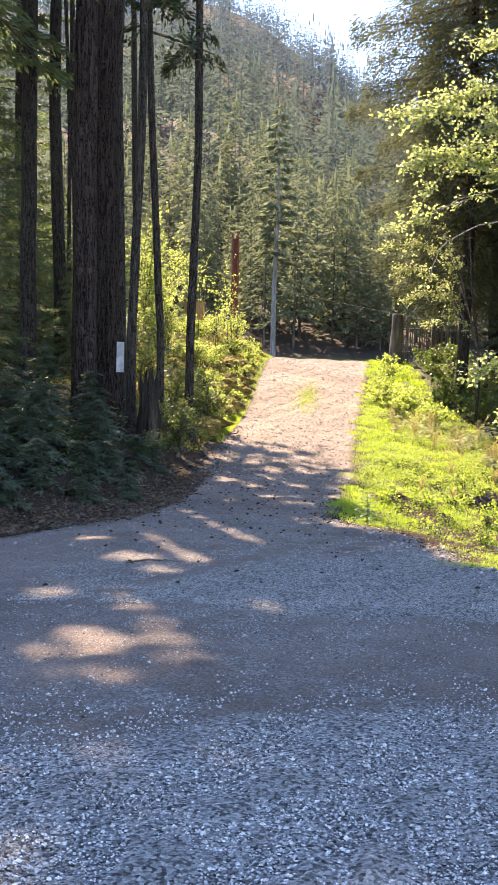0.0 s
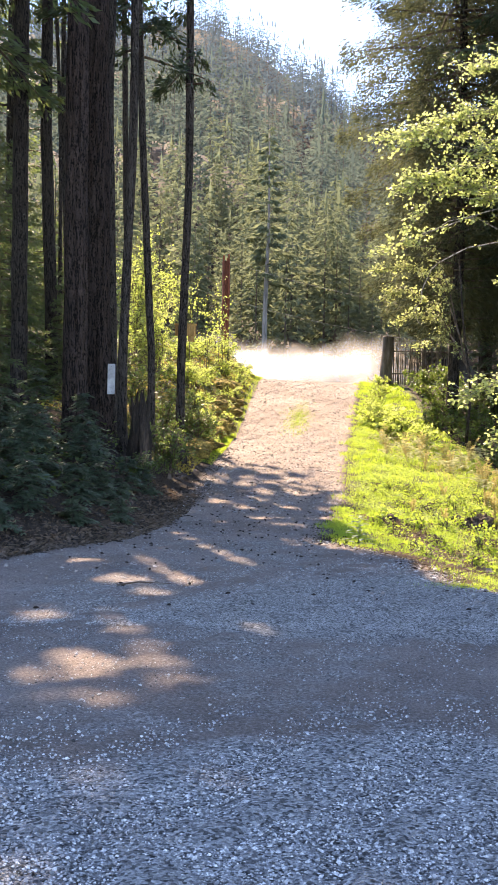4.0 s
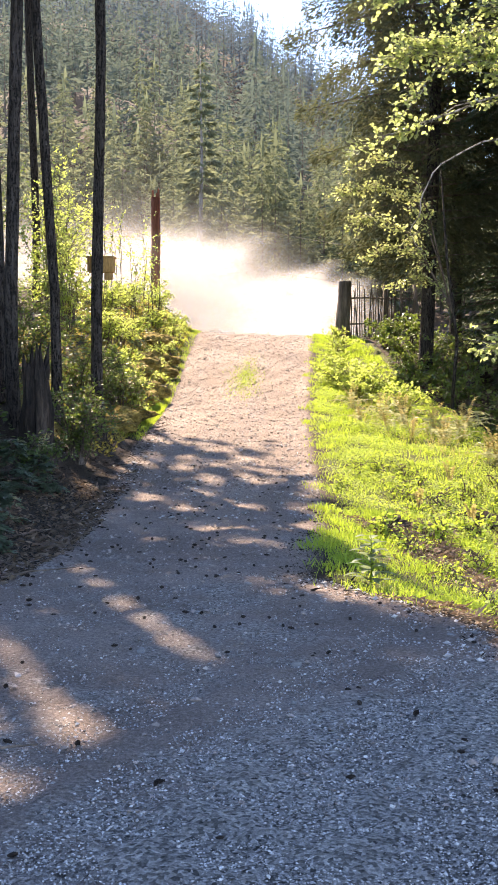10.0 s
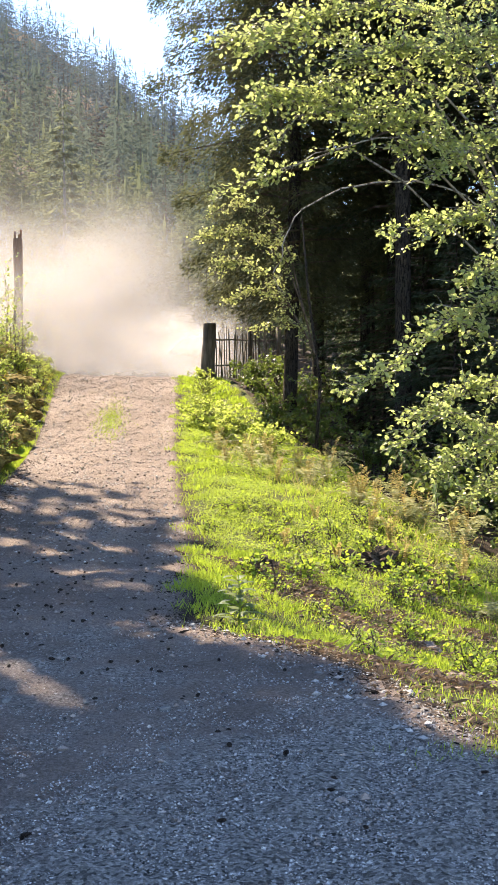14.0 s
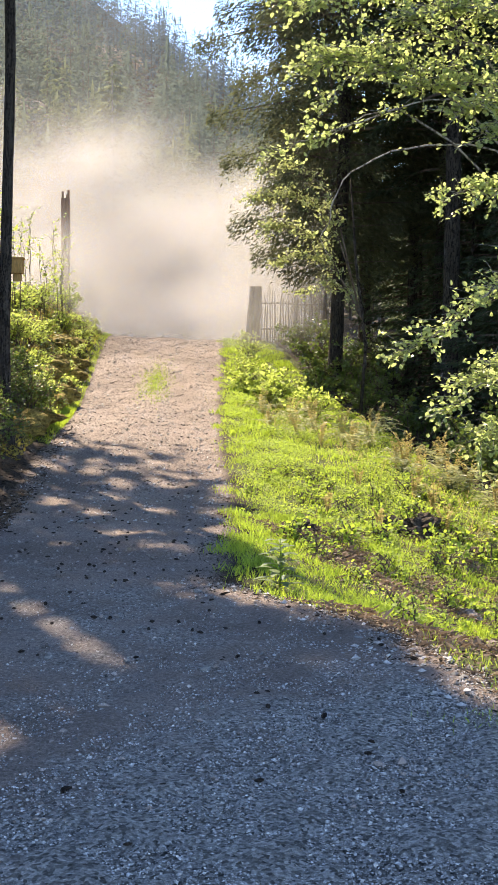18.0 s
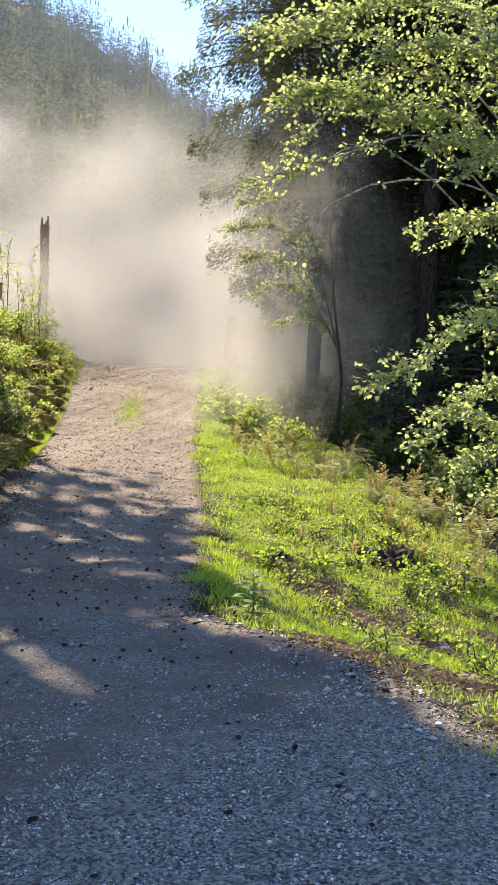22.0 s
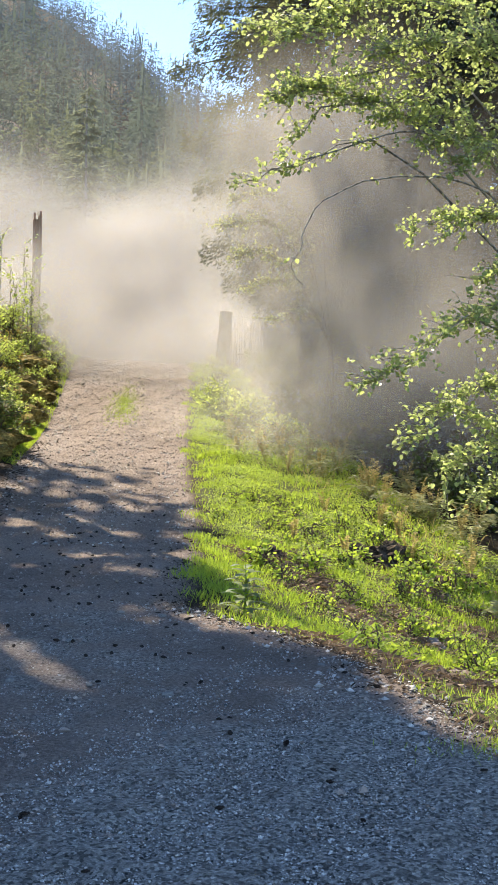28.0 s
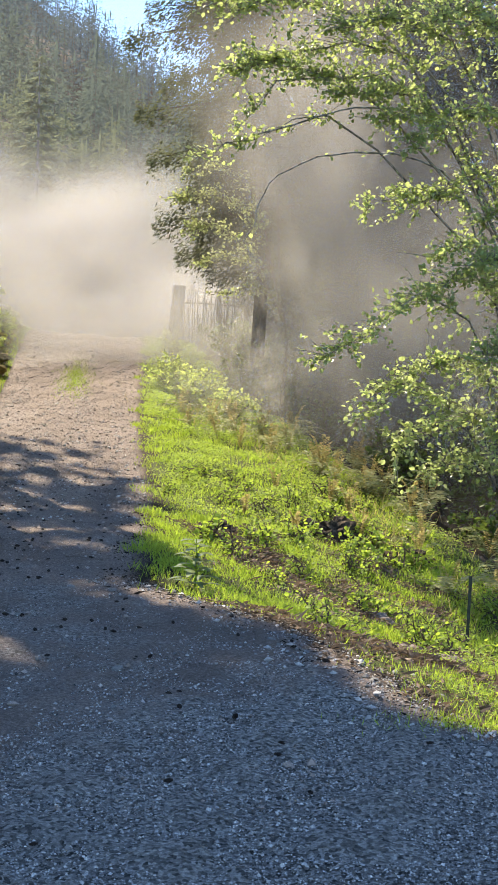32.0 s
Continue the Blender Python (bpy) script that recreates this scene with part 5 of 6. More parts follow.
def weeds():
    """Clover, buttercup leaves and other low broad leaves between the grass."""
    rng = np.random.default_rng(72)
    x, y = on_verge(rng, 125000, 5.2, 27, 5.9)
    patchy = np.sin(x * 2.7 + 1.1 * y) * np.sin(y * 2.1 - x) + 0.35 * np.sin(x * 7 + y * 5)
    right = x - curve(ROAD_RIGHT, y)
    keep = rng.random(len(x)) < np.clip(0.35 + 0.7 * patchy + 0.25 * (x > 2.4), 0, 1) * np.clip(right / 0.5, 0, 1) * (1 - bare(x, y)) ** 2
    x, y = x[keep], y[keep]
    n = len(x)
    z = land(x, y) + 0.015 + 0.11 * rng.random(n) * np.clip(patchy[keep] + 0.5, 0.1, 1.2)
    a = rng.uniform(0, 6.28, n)
    way = unit(np.stack([np.cos(a), np.sin(a), rng.uniform(-0.2, 0.7, n)], 1))
    side = unit(np.cross(way, np.array([0, 0, 1.0]) + rng.normal(0, 0.35, (n, 3))))
    ln = rng.uniform(0.008, 0.019, n) + 0.0011 * y
    v, f = kites_side(np.stack([x, y, z], 1), way, ln, ln * 0.75, side, 0.08)
    tagged(new("clover", mesh_data("clover", v, f, WEED)), "low broad-leaved weeds among the grass", "weeds", kind="stuff")


def litter():
    """Dead twigs and needles on the shaded bank."""
    rng = np.random.default_rng(73)
    n = 15000
    y = 6.0 + 16 * rng.random(n) ** 1.6
    x = curve(ROAD_LEFT, y) + 0.3 - np.abs(rng.normal(0, 1.0, n))
    a = rng.uniform(0, 6.28, n)
    way = unit(np.stack([np.cos(a), np.sin(a), rng.normal(0, 0.25, n)], 1))
    ln = rng.lognormal(-3.3, 0.55, n)
    v, f = kites(np.stack([x, y, land(x, y) + 0.012], 1), way, ln, ln * 0.12 + 0.004, rng)
    m = 2600
    ye = rng.uniform(4.3, 12, m)
    xe = edge_right(ye) + rng.normal(0.02, 0.16, m)
    ae = rng.uniform(0, 6.28, m)
    we = unit(np.stack([np.cos(ae), np.sin(ae), rng.normal(0, 0.3, m)], 1))
    le = rng.lognormal(-3.2, 0.5, m)
    v, f = join([(v, f), kites(np.stack([xe, ye, land(xe, ye) + 0.012], 1), we, le * 0.6, le * 0.1 + 0.002, rng)])
    tagged(new("forest_litter", mesh_data("forest_litter", v, f, ROTTEN)), "dead twigs and leaf litter on the shaded bank", "litter", kind="stuff")


def dry_verge():
    """Dead grass, brown leaves and twigs on the bare patches and along the wood's edge."""
    rng = np.random.default_rng(75)
    x, y = on_verge(rng, 60000, 4.6, 13.5, 5.4)
    patch = np.sin(x * 3.3 + 0.9 * y) * np.sin(y * 2.6 - 1.3 * x) + 0.4 * np.sin(x * 9 + y * 6)
    keep = rng.random(len(x)) < np.clip(0.9 * bare(x, y) + 0.28 * np.clip(patch - 0.35, 0, 1) + 0.10 * (x > 2.6) + 0.22 * (y < 7.5), 0, 1)
    x, y = x[keep], y[keep]
    n = len(x)
    a = rng.uniform(0, 6.28, n)
    way = unit(np.stack([np.cos(a), np.sin(a), rng.normal(0.12, 0.25, n)], 1))
    ln = np.clip(rng.lognormal(-3.1, 0.5, n), 0.015, 0.16)
    top = 0.012 + 0.05 * bare(x, y)
    v, f = kites(np.stack([x, y, land(x, y) + top], 1), way, ln, np.minimum(ln * 0.3, 0.018) + 0.002, rng)
    m = 14000
    yl = 4.6 + 10 * rng.random(m) ** 1.5
    xl = curve(ROAD_LEFT, yl) + 0.25 - np.abs(rng.normal(0, 0.75, m))
    al = rng.uniform(0, 6.28, m)
    wl = unit(np.stack([np.cos(al), np.sin(al), rng.normal(0.1, 0.3, m)], 1))
    ll = np.clip(rng.lognormal(-3.2, 0.5, m), 0.015, 0.14)
    v, f = join([(v, f), kites(np.stack([xl, yl, land(xl, yl) + 0.01], 1), wl, ll, np.minimum(ll * 0.4, 0.03) + 0.003, rng)])
    tagged(new("dead_leaves", mesh_data("dead_leaves", v, f, BROWN_LEAF)), "brown dead leaves and twigs at the edges of the lane", "litter", kind="stuff")
    xs, ys = on_verge(rng, 40000, 5.0, 12.5, 5.2)
    soil = rng.random(len(xs)) < bare(xs, ys) ** 1.5
    xs, ys = xs[soil], ys[soil]
    pebbles("soil_clods", xs, ys, np.clip(rng.lognormal(-4.2, 0.5, len(xs)), 0.006, 0.05), CLOD, "crumbs of brown soil on bare patches of the verge", rng)
    n = 2600
    k = rng.random(n)
    yc = 9.5 + 15 * k
    xc = np.interp(yc, (9.5, 12, 16, 20, 24.5), (4.9, 5.0, 5.1, 4.6, 3.9)) + rng.normal(0, 0.45, n)
    clump = np.sin(xc * 4.1 + yc * 2.2) * np.sin(yc * 3.1 - xc)
    ok = rng.random(n) < 0.35 + 0.6 * clump
    xc, yc = xc[ok], yc[ok]
    n = len(xc)
    a = rng.uniform(0, 6.28, n)
    way = unit(np.stack([np.cos(a) * 0.45, np.sin(a) * 0.45, np.ones(n)], 1) + rng.normal(0, 0.12, (n, 3)))
    v, f = kites(np.stack([xc, yc, land(xc, yc) - 0.01], 1), way, rng.uniform(0.12, 0.32, n), 0.008, rng)
    tagged(new("dry_grass", mesh_data("dry_grass", v, f, DRY)), "dry straw-coloured stalks along the edge of the wood", "grass", kind="stuff")


def undergrowth():
    """Moss, ivy and small leaves that cover the banks between the bushes."""
    rng = np.random.default_rng(74)
    n = 22000
    y = rng.uniform(17, 38, n)
    x = curve(ROAD_LEFT, y) - 0.25 - 3.2 * rng.random(n) ** 1.2
    a = rng.uniform(0, 6.28, n)
    way = unit(np.stack([np.cos(a), np.sin(a), rng.uniform(-0.1, 0.9, n)], 1))
    v, f = kites(np.stack([x, y, land(x, y) - 0.005], 1), way, rng.uniform(0.04, 0.11, n), rng.uniform(0.02, 0.05, n), rng)
    tagged(new("moss", mesh_data("moss", v, f, MOSS)), "golden moss on the sunny bank", "moss", kind="stuff")
    n = 30000
    y = rng.uniform(9, 40, n)
    left = rng.random(n) < 0.62
    x = np.where(left, curve(ROAD_LEFT, y) - 0.9 - 8.5 * rng.random(n), 5.9 + 9 * rng.random(n))
    a = rng.uniform(0, 6.28, n)
    way = unit(np.stack([np.cos(a), np.sin(a), rng.uniform(-0.3, 0.6, n)], 1))
    side = unit(np.cross(way, np.array([0, 0, 1.0]) + rng.normal(0, 0.4, (n, 3))))
    ln = rng.uniform(0.05, 0.10, n)
    z = land(x, y) + 0.03 + 0.28 * rng.random(n) ** 1.5
    v, f = leaves_side(np.stack([x, y, z], 1), way, ln, ln * 0.7, side)
    tagged(new("undergrowth", mesh_data("undergrowth", v, f, DARK_SHADE_LEAF)), "low green undergrowth on the woodland floor", "undergrowth", kind="stuff")


def fern(seed, x, y, size, dry, fresh, label):
    """A clump of arching fronds: upright dry ones and green ones."""
    rng = np.random.default_rng(seed)
    t = thing("sword_fern", (x, y, float(land(x, y)) - 0.02), label, "fern", "ferns along the verge")
    for k in range(dry + fresh):
        old = k < dry
        a = rng.uniform(0, 6.28)
        r = size * (rng.uniform(0.1, 0.45) if old else rng.uniform(0.6, 1.0))
        h = size * (rng.uniform(0.65, 1.1) if old else rng.uniform(0.35, 0.7))
        o, lat = np.array([math.cos(a), math.sin(a), 0]), np.array([-math.sin(a), math.cos(a), 0])
        s = np.linspace(0, 1, 9)
        axis = o * (r * s ** 1.2)[:, None] + np.array([0, 0, 1.0]) * (h * np.sin(s * (1.6 if old else 2.3)) / 1.0)[:, None]
        m = 17
        q = np.repeat(np.linspace(0.15, 1, m), 2)
        base = np.stack([np.interp(q, s, axis[:, i]) for i in range(3)], 1)
        sg = np.tile([1, -1], m)
        way = unit(lat * sg[:, None] + o * 0.3 + rng.normal(0, 0.12, (2 * m, 3)) + np.array([0, 0, 0.35 if old else 0.0]))
        ln = size * (0.09 if old else 0.16) * np.sin(0.35 + 2.6 * q) * rng.uniform(0.8, 1.1, 2 * m)
        pieces = [kites(base, way, np.abs(ln) + 0.012, 0.015, rng), tube(axis, np.linspace(0.005, 0.002, 9), 3, False)]
        part("frond", mesh_data("frond", *join(pieces), DRY if old else FERN), t, "dry upright rust-coloured frond" if old else "")


def ferns():
    spots = ((4.95, 16.9, 0.6, 12, 12), (5.4, 16.0, 0.6, 10, 18), (3.7, 23.0, 0.6, 5, 10), (4.6, 18.8, 0.55, 6, 9), (5.4, 20.6, 0.7, 6, 12), (6.0, 18.4, 0.7, 5, 12), (5.6, 14.6, 0.6, 7, 10), (4.35, 21.0, 0.6, 7, 9), (4.1, 22.0, 0.6, 6, 9), (4.75, 20.3, 0.6, 8, 8), (5.0, 19.2, 0.55, 5, 8), (4.5, 14.0, 0.45, 8, 0), (4.9, 12.5, 0.45, 7, 3), (6.2, 15.6, 0.7, 5, 12), (3.9, 15.6, 0.35, 6, 0), (3.0, 13.5, 0.3, 6, 0), (6.4, 13.8, 0.6, 3, 12), (6.0, 12.2, 0.55, 3, 12), (4.6, 22.6, 0.6, 5, 8), (5.3, 11.2, 0.5, 4, 8), (4.6, 10.8, 0.4, 2, 8), (5.0, 16.4, 0.5, 8, 3), (5.6, 15.8, 0.6, 6, 10), (4.9, 17.2, 0.45, 9, 0), (4.2, 19.6, 0.5, 7, 4), (3.95, 20.6, 0.5, 6, 6), (3.6, 21.6, 0.45, 5, 6), (4.3, 12.9, 0.4, 9, 0), (5.2, 13.2, 0.45, 6, 6), (4.6, 15.2, 0.4, 7, 2), (3.3, 12.2, 0.3, 7, 0), (5.9, 10.4, 0.45, 3, 9))
    for k, (x, y, s, d, g) in enumerate(spots):
        fern(400 + k, x, y, s, d, g, "sword fern with dry rust-coloured fronds in the grass" if d > g else "sword fern with arching green and dry fronds")
    fern(440, -1.62, 14.0, 0.6, 3, 7, "pale hanging dead fern below the stump")


def leafy_plant():
    rng = np.random.default_rng(81)
    x, y = 1.56, 8.75
    t = thing("foxglove_plant", Matrix.Translation((x, y, float(land(x, y)))) @ Matrix.Scale(1.2, 4), "upright plant with whorls of long green leaves", "plant")
    part("stem", mesh_data("plant_stem", *tube([(0, 0, 0), (0.01, 0, 0.18), (0, 0.01, 0.36)], [0.008, 0.006, 0.003], 6), WEED), t)
    for k in range(26):
        h = 0.03 + 0.32 * k / 26
        a = k * 2.4
        ln = 0.21 - 0.28 * h
        d = np.array([math.cos(a), math.sin(a), 0])
        lat = np.array([-math.sin(a), math.cos(a), 0])
        s = np.linspace(0, 1, 6)
        axis = np.array([0, 0, h]) + d * (ln * s)[:, None] + np.array([0, 0, 1.0]) * (0.5 * ln * s - 0.45 * ln * s ** 2)[:, None]
        w = 0.030 * np.sin(0.25 + s * 2.75)
        v = np.vstack([axis + lat * w[:, None], axis - lat * w[:, None]])
        f = [(i, i + 1, 7 + i, 6 + i) for i in range(5)]
        part("leaf", mesh_data("plant_leaf", v, f, PLANT_LEAF, True), t)


def lump(name, seed, x, y, rx, ry, rz, mat, label, category, rough=0.35, sink=0.35):
    """An uneven mound, rock or log end."""
    rng = np.random.default_rng(seed)
    bm = bmesh.new()
    bmesh.ops.create_icosphere(bm, subdivisions=4, radius=1)
    off = Vector(rng.uniform(-20, 20, 3))
    for v in bm.verts:
        n = noise.noise(v.co * 1.6 + off) + 0.5 * noise.noise(v.co * 4.3 + off) + 0.25 * noise.noise(v.co * 11 + off)
        v.co = Vector((v.co.x * rx, v.co.y * ry, v.co.z * rz)) * (1 + rough * n)
    me = bpy.data.meshes.new(name)
    bm.to_mesh(me)
    bm.free()
    me.materials.append(mat)
    ob = new(name, me)
    ob.matrix_world = pose(x, y, float(land(x, y)) + rz * (1 - 2 * sink) * 0.5, 0, 0, rng.uniform(0, 360))
    return tagged(ob, label, category)


def weed_clumps():
    rng = np.random.default_rng(77)
    for k, (x, y) in enumerate(((3.6, 12.5), (4.0, 12.4), (4.4, 12.0), (4.35, 12.7), (3.4, 12.9), (4.8, 12.1), (2.7, 11.6), (2.15, 11.4), (3.9, 11.6), (4.5, 13.3))):
        shrub("weed_clump", 740 + k, x, y, 0.22, 0.2 + 0.02 * (k % 4), 9, 200, 0.05, WEED, "leafy clump of green weeds round the rotten wood", "weeds", "weed clumps on the verge")
    for k in range(58):
        y = rng.uniform(6.8, 16)
        x = rng.uniform(max(2.1, float(edge_right(y)) + 0.35), 5.6)
        shrub("weed_clump", 700 + k, x, y, rng.uniform(0.14, 0.3), rng.uniform(0.12, 0.34), 9, 260, 0.036, WEED, "leafy clump of green weeds in the grass", "weeds", "weed clumps on the verge")


def mossy_bank():
    """Humps of moss and roots along the foot of the bank."""
    rng = np.random.default_rng(79)
    for k in range(16):
        y = 18.6 + 0.75 * k
        x = float(curve(ROAD_LEFT, y)) - rng.uniform(0.45, 0.9)
        ob = lump("mossy_hump", 820 + k, x, y, rng.uniform(0.22, 0.4), rng.uniform(0.3, 0.5), rng.uniform(0.14, 0.24), MOSS_COVER, "hump of golden-brown moss over roots on the bank", "moss", 0.35)
        tagged(ob, group="mossy humps on the bank")


def verge_clutter():
    mossy_bank()
    weed_clumps()
    lump("soil_mound", 91, 2.33, 11.85, 0.2, 0.16, 0.12, ROTTEN, "small dark mound of fresh soil in the grass", "mound", 0.7)
    lump("old_stump", 94, 4.0, 12.9, 0.3, 0.2, 0.17, STUMP_WOOD, "rotten stump overgrown with weeds", "stump", 0.85)
    lump("old_stump", 95, 4.3, 12.2, 0.22, 0.17, 0.1, STUMP_WOOD, "low mossy rotten stump in the grass", "stump", 0.85)
    lump("rock", 96, 2.95, 7.7, 0.13, 0.1, 0.06, STONE_WARM, "pinkish-brown rock at the edge of the grass", "rock", 0.3)
    lump("rock", 97, 3.2, 7.6, 0.15, 0.1, 0.05, STONE_WARM, "flat reddish rock in the grass", "rock", 0.3)
    lump("rock", 98, 2.45, 6.9, 0.12, 0.1, 0.05, SOIL, "clod of earth at the gravel edge", "rock", 0.3)
    lump("rock", 99, 3.3, 9.4, 0.16, 0.12, 0.07, STONE_WARM, "brown rock among weeds", "rock", 0.3)
    lump("old_stump", 85, 3.6, 12.9, 0.3, 0.12, 0.12, STUMP_WOOD, "dark rotten log half buried in the verge", "log", 0.8)
    lump("old_stump", 86, 4.75, 12.4, 0.3, 0.14, 0.1, STUMP_WOOD, "dark rotten log under weeds", "log", 0.8)
    lump("rock", 89, 2.75, 7.25, 0.09, 0.07, 0.04, STONE_WARM, "reddish stone at the grass edge", "rock", 0.3)
    rng = np.random.default_rng(101)
    for k in range(26):
        y = rng.uniform(3.2, 8.5)
        x = rng.uniform(-1.5, 3.0) if k % 2 else float(curve(ROAD_RIGHT, y)) + rng.normal(0, 0.2)
        s = rng.uniform(0.012, 0.026)
        lump("pebble", 110 + k, x, y, s * 1.3, s, s * 0.7, PEBBLE, "grey pebble loose on the gravel", "stone", 0.25)["group"] = "pebbles on the lot"
    x, y = 4.15, 9.3
    z = float(land(x, y))
    t = thing("stake", (x, y, z), "thin dark metal stake standing in the grass", "stake")
    bm = bmesh.new()
    for sx, sy, px in ((0.03, 0.004, 0.0), (0.004, 0.03, 0.0)):
        bmesh.ops.create_cube(bm, size=1, matrix=Matrix.Translation((px, 0.015 if sy > sx else 0, 0.32)) @ Matrix.Diagonal((sx, sy, 0.68, 1)))
    me = bpy.data.meshes.new("stake_bar")
    bm.to_mesh(me)
    bm.free()
    me.materials.append(METAL_STAKE)
    part("bar", me, t)
    # a fallen twig on the gravel
    for k, (x, y, a, ln) in enumerate(((-1.05, 4.6, 15, 0.5), (-1.3, 8.6, 40, 0.7), (-1.9, 9.0, -20, 0.6), (-1.4, 10.6, 60, 0.5))):
        v, f = tube([(0, 0, 0), (ln * 0.4, 0.03, 0.02), (ln * 0.7, -0.02, 0.015), (ln, 0.02, 0.0)], [0.009, 0.008, 0.006, 0.003], 6)
        ob = new("fallen_twig", mesh_data("fallen_twig", v, f, TWIG))
        ob.matrix_world = pose(x, y, float(land(x, y)) + 0.012, 0, 0, a)
        tagged(ob, "thin bare twig lying on the ground", "twig", "fallen twigs")


# ---- built things ----
def box_mesh(name, size, mat, bevel=0.006):
    bm = bmesh.new()
    bmesh.ops.create_cube(bm, size=1, matrix=Matrix.Diagonal((*size, 1)))
    bmesh.ops.bevel(bm, geom=bm.edges[:], offset=bevel, segments=2, affect="EDGES")
    me = bpy.data.meshes.new(name)
    bm.to_mesh(me)
    bm.free()
    me.materials.append(mat)
    return me


def fence():
    """A rustic fence of upright sticks, wired to two rails, between a thick stump post and a thin one."""
    rng = np.random.default_rng(121)
    x0, y0 = 5.3, 35.0
    z0 = float(land(x0, y0))
    t = thing("stick_fence", (x0, y0, z0), "rustic fence of upright grey sticks with a thick log post", "fence")
    v, f = bark_trunk(rng, [(0, 0, -0.2), (-0.02, 0, 0.5), (0.03, 0, 1.2), (0.05, 0, 1.72)], [0.24, 0.21, 0.2, 0.19], 24, 30, 0.12, 5.0)
    part("post", mesh_data("log_post", v, f, DEADWOOD, True), t, "thick weathered log post")
    for px in (1.35, 2.3):
        v, f = tube([(px, 0.2, -0.3), (px + 0.02, 0.2, 0.8), (px - 0.02, 0.2, 1.65)], [0.09, 0.08, 0.07], 10)
        part("post", mesh_data("fence_post", v, f, DEADWOOD, True), t)
    for h in (0.4, 1.2):
        v, f = tube([(0.05, 0.1, h), (0.8, 0.12, h + 0.03), (1.6, 0.15, h), (2.4, 0.2, h + 0.02)], [0.03, 0.028, 0.027, 0.02], 8)
        part("rail", mesh_data("fence_rail", v, f, DEADWOOD, True), t)
    x = 0.26
    while x < 2.35:
        lean, top = rng.normal(0, 0.06), rng.uniform(1.35, 1.8)
        r = rng.uniform(0.014, 0.026)
        v, f = tube([(x, 0.06, -0.1), (x + lean * 0.5 + rng.normal(0, 0.015), 0.06, top * 0.5), (x + lean, 0.07, top)], [r, r * 0.9, r * 0.6], 6)
        part("stick", mesh_data("fence_stick", v, f, DEADWOOD), t)
        x += rng.uniform(0.045, 0.08)


def gate_post():
    rng = np.random.default_rng(122)
    x, y = -0.56, 38.0
    z = float(land(x, y))
    t = thing("gate_post", (x, y, z), "tall red-brown timber post with a notched top", "post")
    h = 7.5 - z
    v, f = tube([(0, 0, -0.3), (0.0, 0, 1), (0.02, 0, h * 0.6), (0, 0, h - 0.2)], [0.16, 0.155, 0.15, 0.15], 10)
    part("shaft", mesh_data("post_shaft", v, f, RUST_WOOD, False), t)
    for dx, dz in ((-0.09, 0.16), (0.05, 0.1), (0.1, 0.2)):
        ob = part("splinter", box_mesh("splinter", (0.07, 0.12, dz * 2), RUST_WOOD, 0.01), t)
        ob.location = (dx, 0, h - 0.22 + dz / 2)


def utility_line():
    for k, (a, b) in enumerate((((-6.5, 78, 11.6), (8.5, 36, 4.0)), ((-5.0, 78, 14.0), (8.5, 36, 5.2)))):
        a, b = np.array(a), np.array(b)
        s = np.linspace(0, 1, 24)
        pts = a + (b - a) * s[:, None] + np.array([0, 0, -0.5]) * (4 * s * (1 - s))[:, None]
        tagged(new("overhead_wire", mesh_data("overhead_wire", *tube(pts, np.full(24, 0.008), 5), WIRE, True)), "thin grey overhead cable crossing above the lane", "cable", "overhead cables")


def tree_boards():
    """A white board on one fir, a brown box on another, and the broken stump between them."""
    t = thing("notice_board", pose(-2.22, 14.28, 2.10, 0, 0, 12), "narrow white board nailed to a fir stem", "sign")
    part("panel", box_mesh("board_panel", (0.13, 0.03, 0.53), WHITE_BOARD, 0.004), t)
    for dz in (-0.22, 0.22):
        ob = part("nail", mesh_data("nail", *tube([(0, -0.02, dz), (0, 0.0, dz)], [0.006, 0.006], 6), METAL_STAKE), t)
    b = thing("wooden_box", pose(-1.12, 18.12, 3.24, 0, 0, -8), "small brown wooden box fixed to a fir stem", "box")
    part("body", box_mesh("box_body", (0.42, 0.16, 0.22), BOX_WOOD, 0.008), b)
    lid = part("lid", box_mesh("box_lid", (0.45, 0.2, 0.03), BOX_WOOD, 0.006), b)
    lid.location = (0, 0, 0.125)
    foot = part("bracket", box_mesh("box_bracket", (0.12, 0.06, 0.12), BOX_WOOD, 0.006), b)
    foot.location = (0.12, 0, -0.17)
    rng = np.random.default_rng(131)
    x, y = -1.73, 14.5
    z = float(land(x, y)) - 0.1
    s = thing("broken_stump", (x, y, z), "dark broken stump with splintered top by the lane", "stump")
    v, f = bark_trunk(rng, [(0, 0, 0), (0, 0, 0.3), (0.02, 0, 0.8), (0.0, 0, 1.25)], [0.27, 0.21, 0.19, 0.16], 26, 40, 0.3, 4.0)
    part("bole", mesh_data("stump_bole", v, f, ROTTEN), s)
    for k in range(9):
        a = k * 0.7
        p = np.array([0.13 * math.cos(a), 0.13 * math.sin(a), 1.1])
        e = p + np.array([rng.normal(0, 0.03), rng.normal(0, 0.03), rng.uniform(0.2, 0.5)])
        part("splinter", mesh_data("stump_splinter", *tube([p, (p + e) / 2, e], [0.05, 0.035, 0.006], 5), ROTTEN), s)


cones()
grass()
weeds()
litter()
dry_verge()
undergrowth()
ferns()
leafy_plant()
verge_clutter()
fence()
gate_post()
utility_line()
tree_boards()


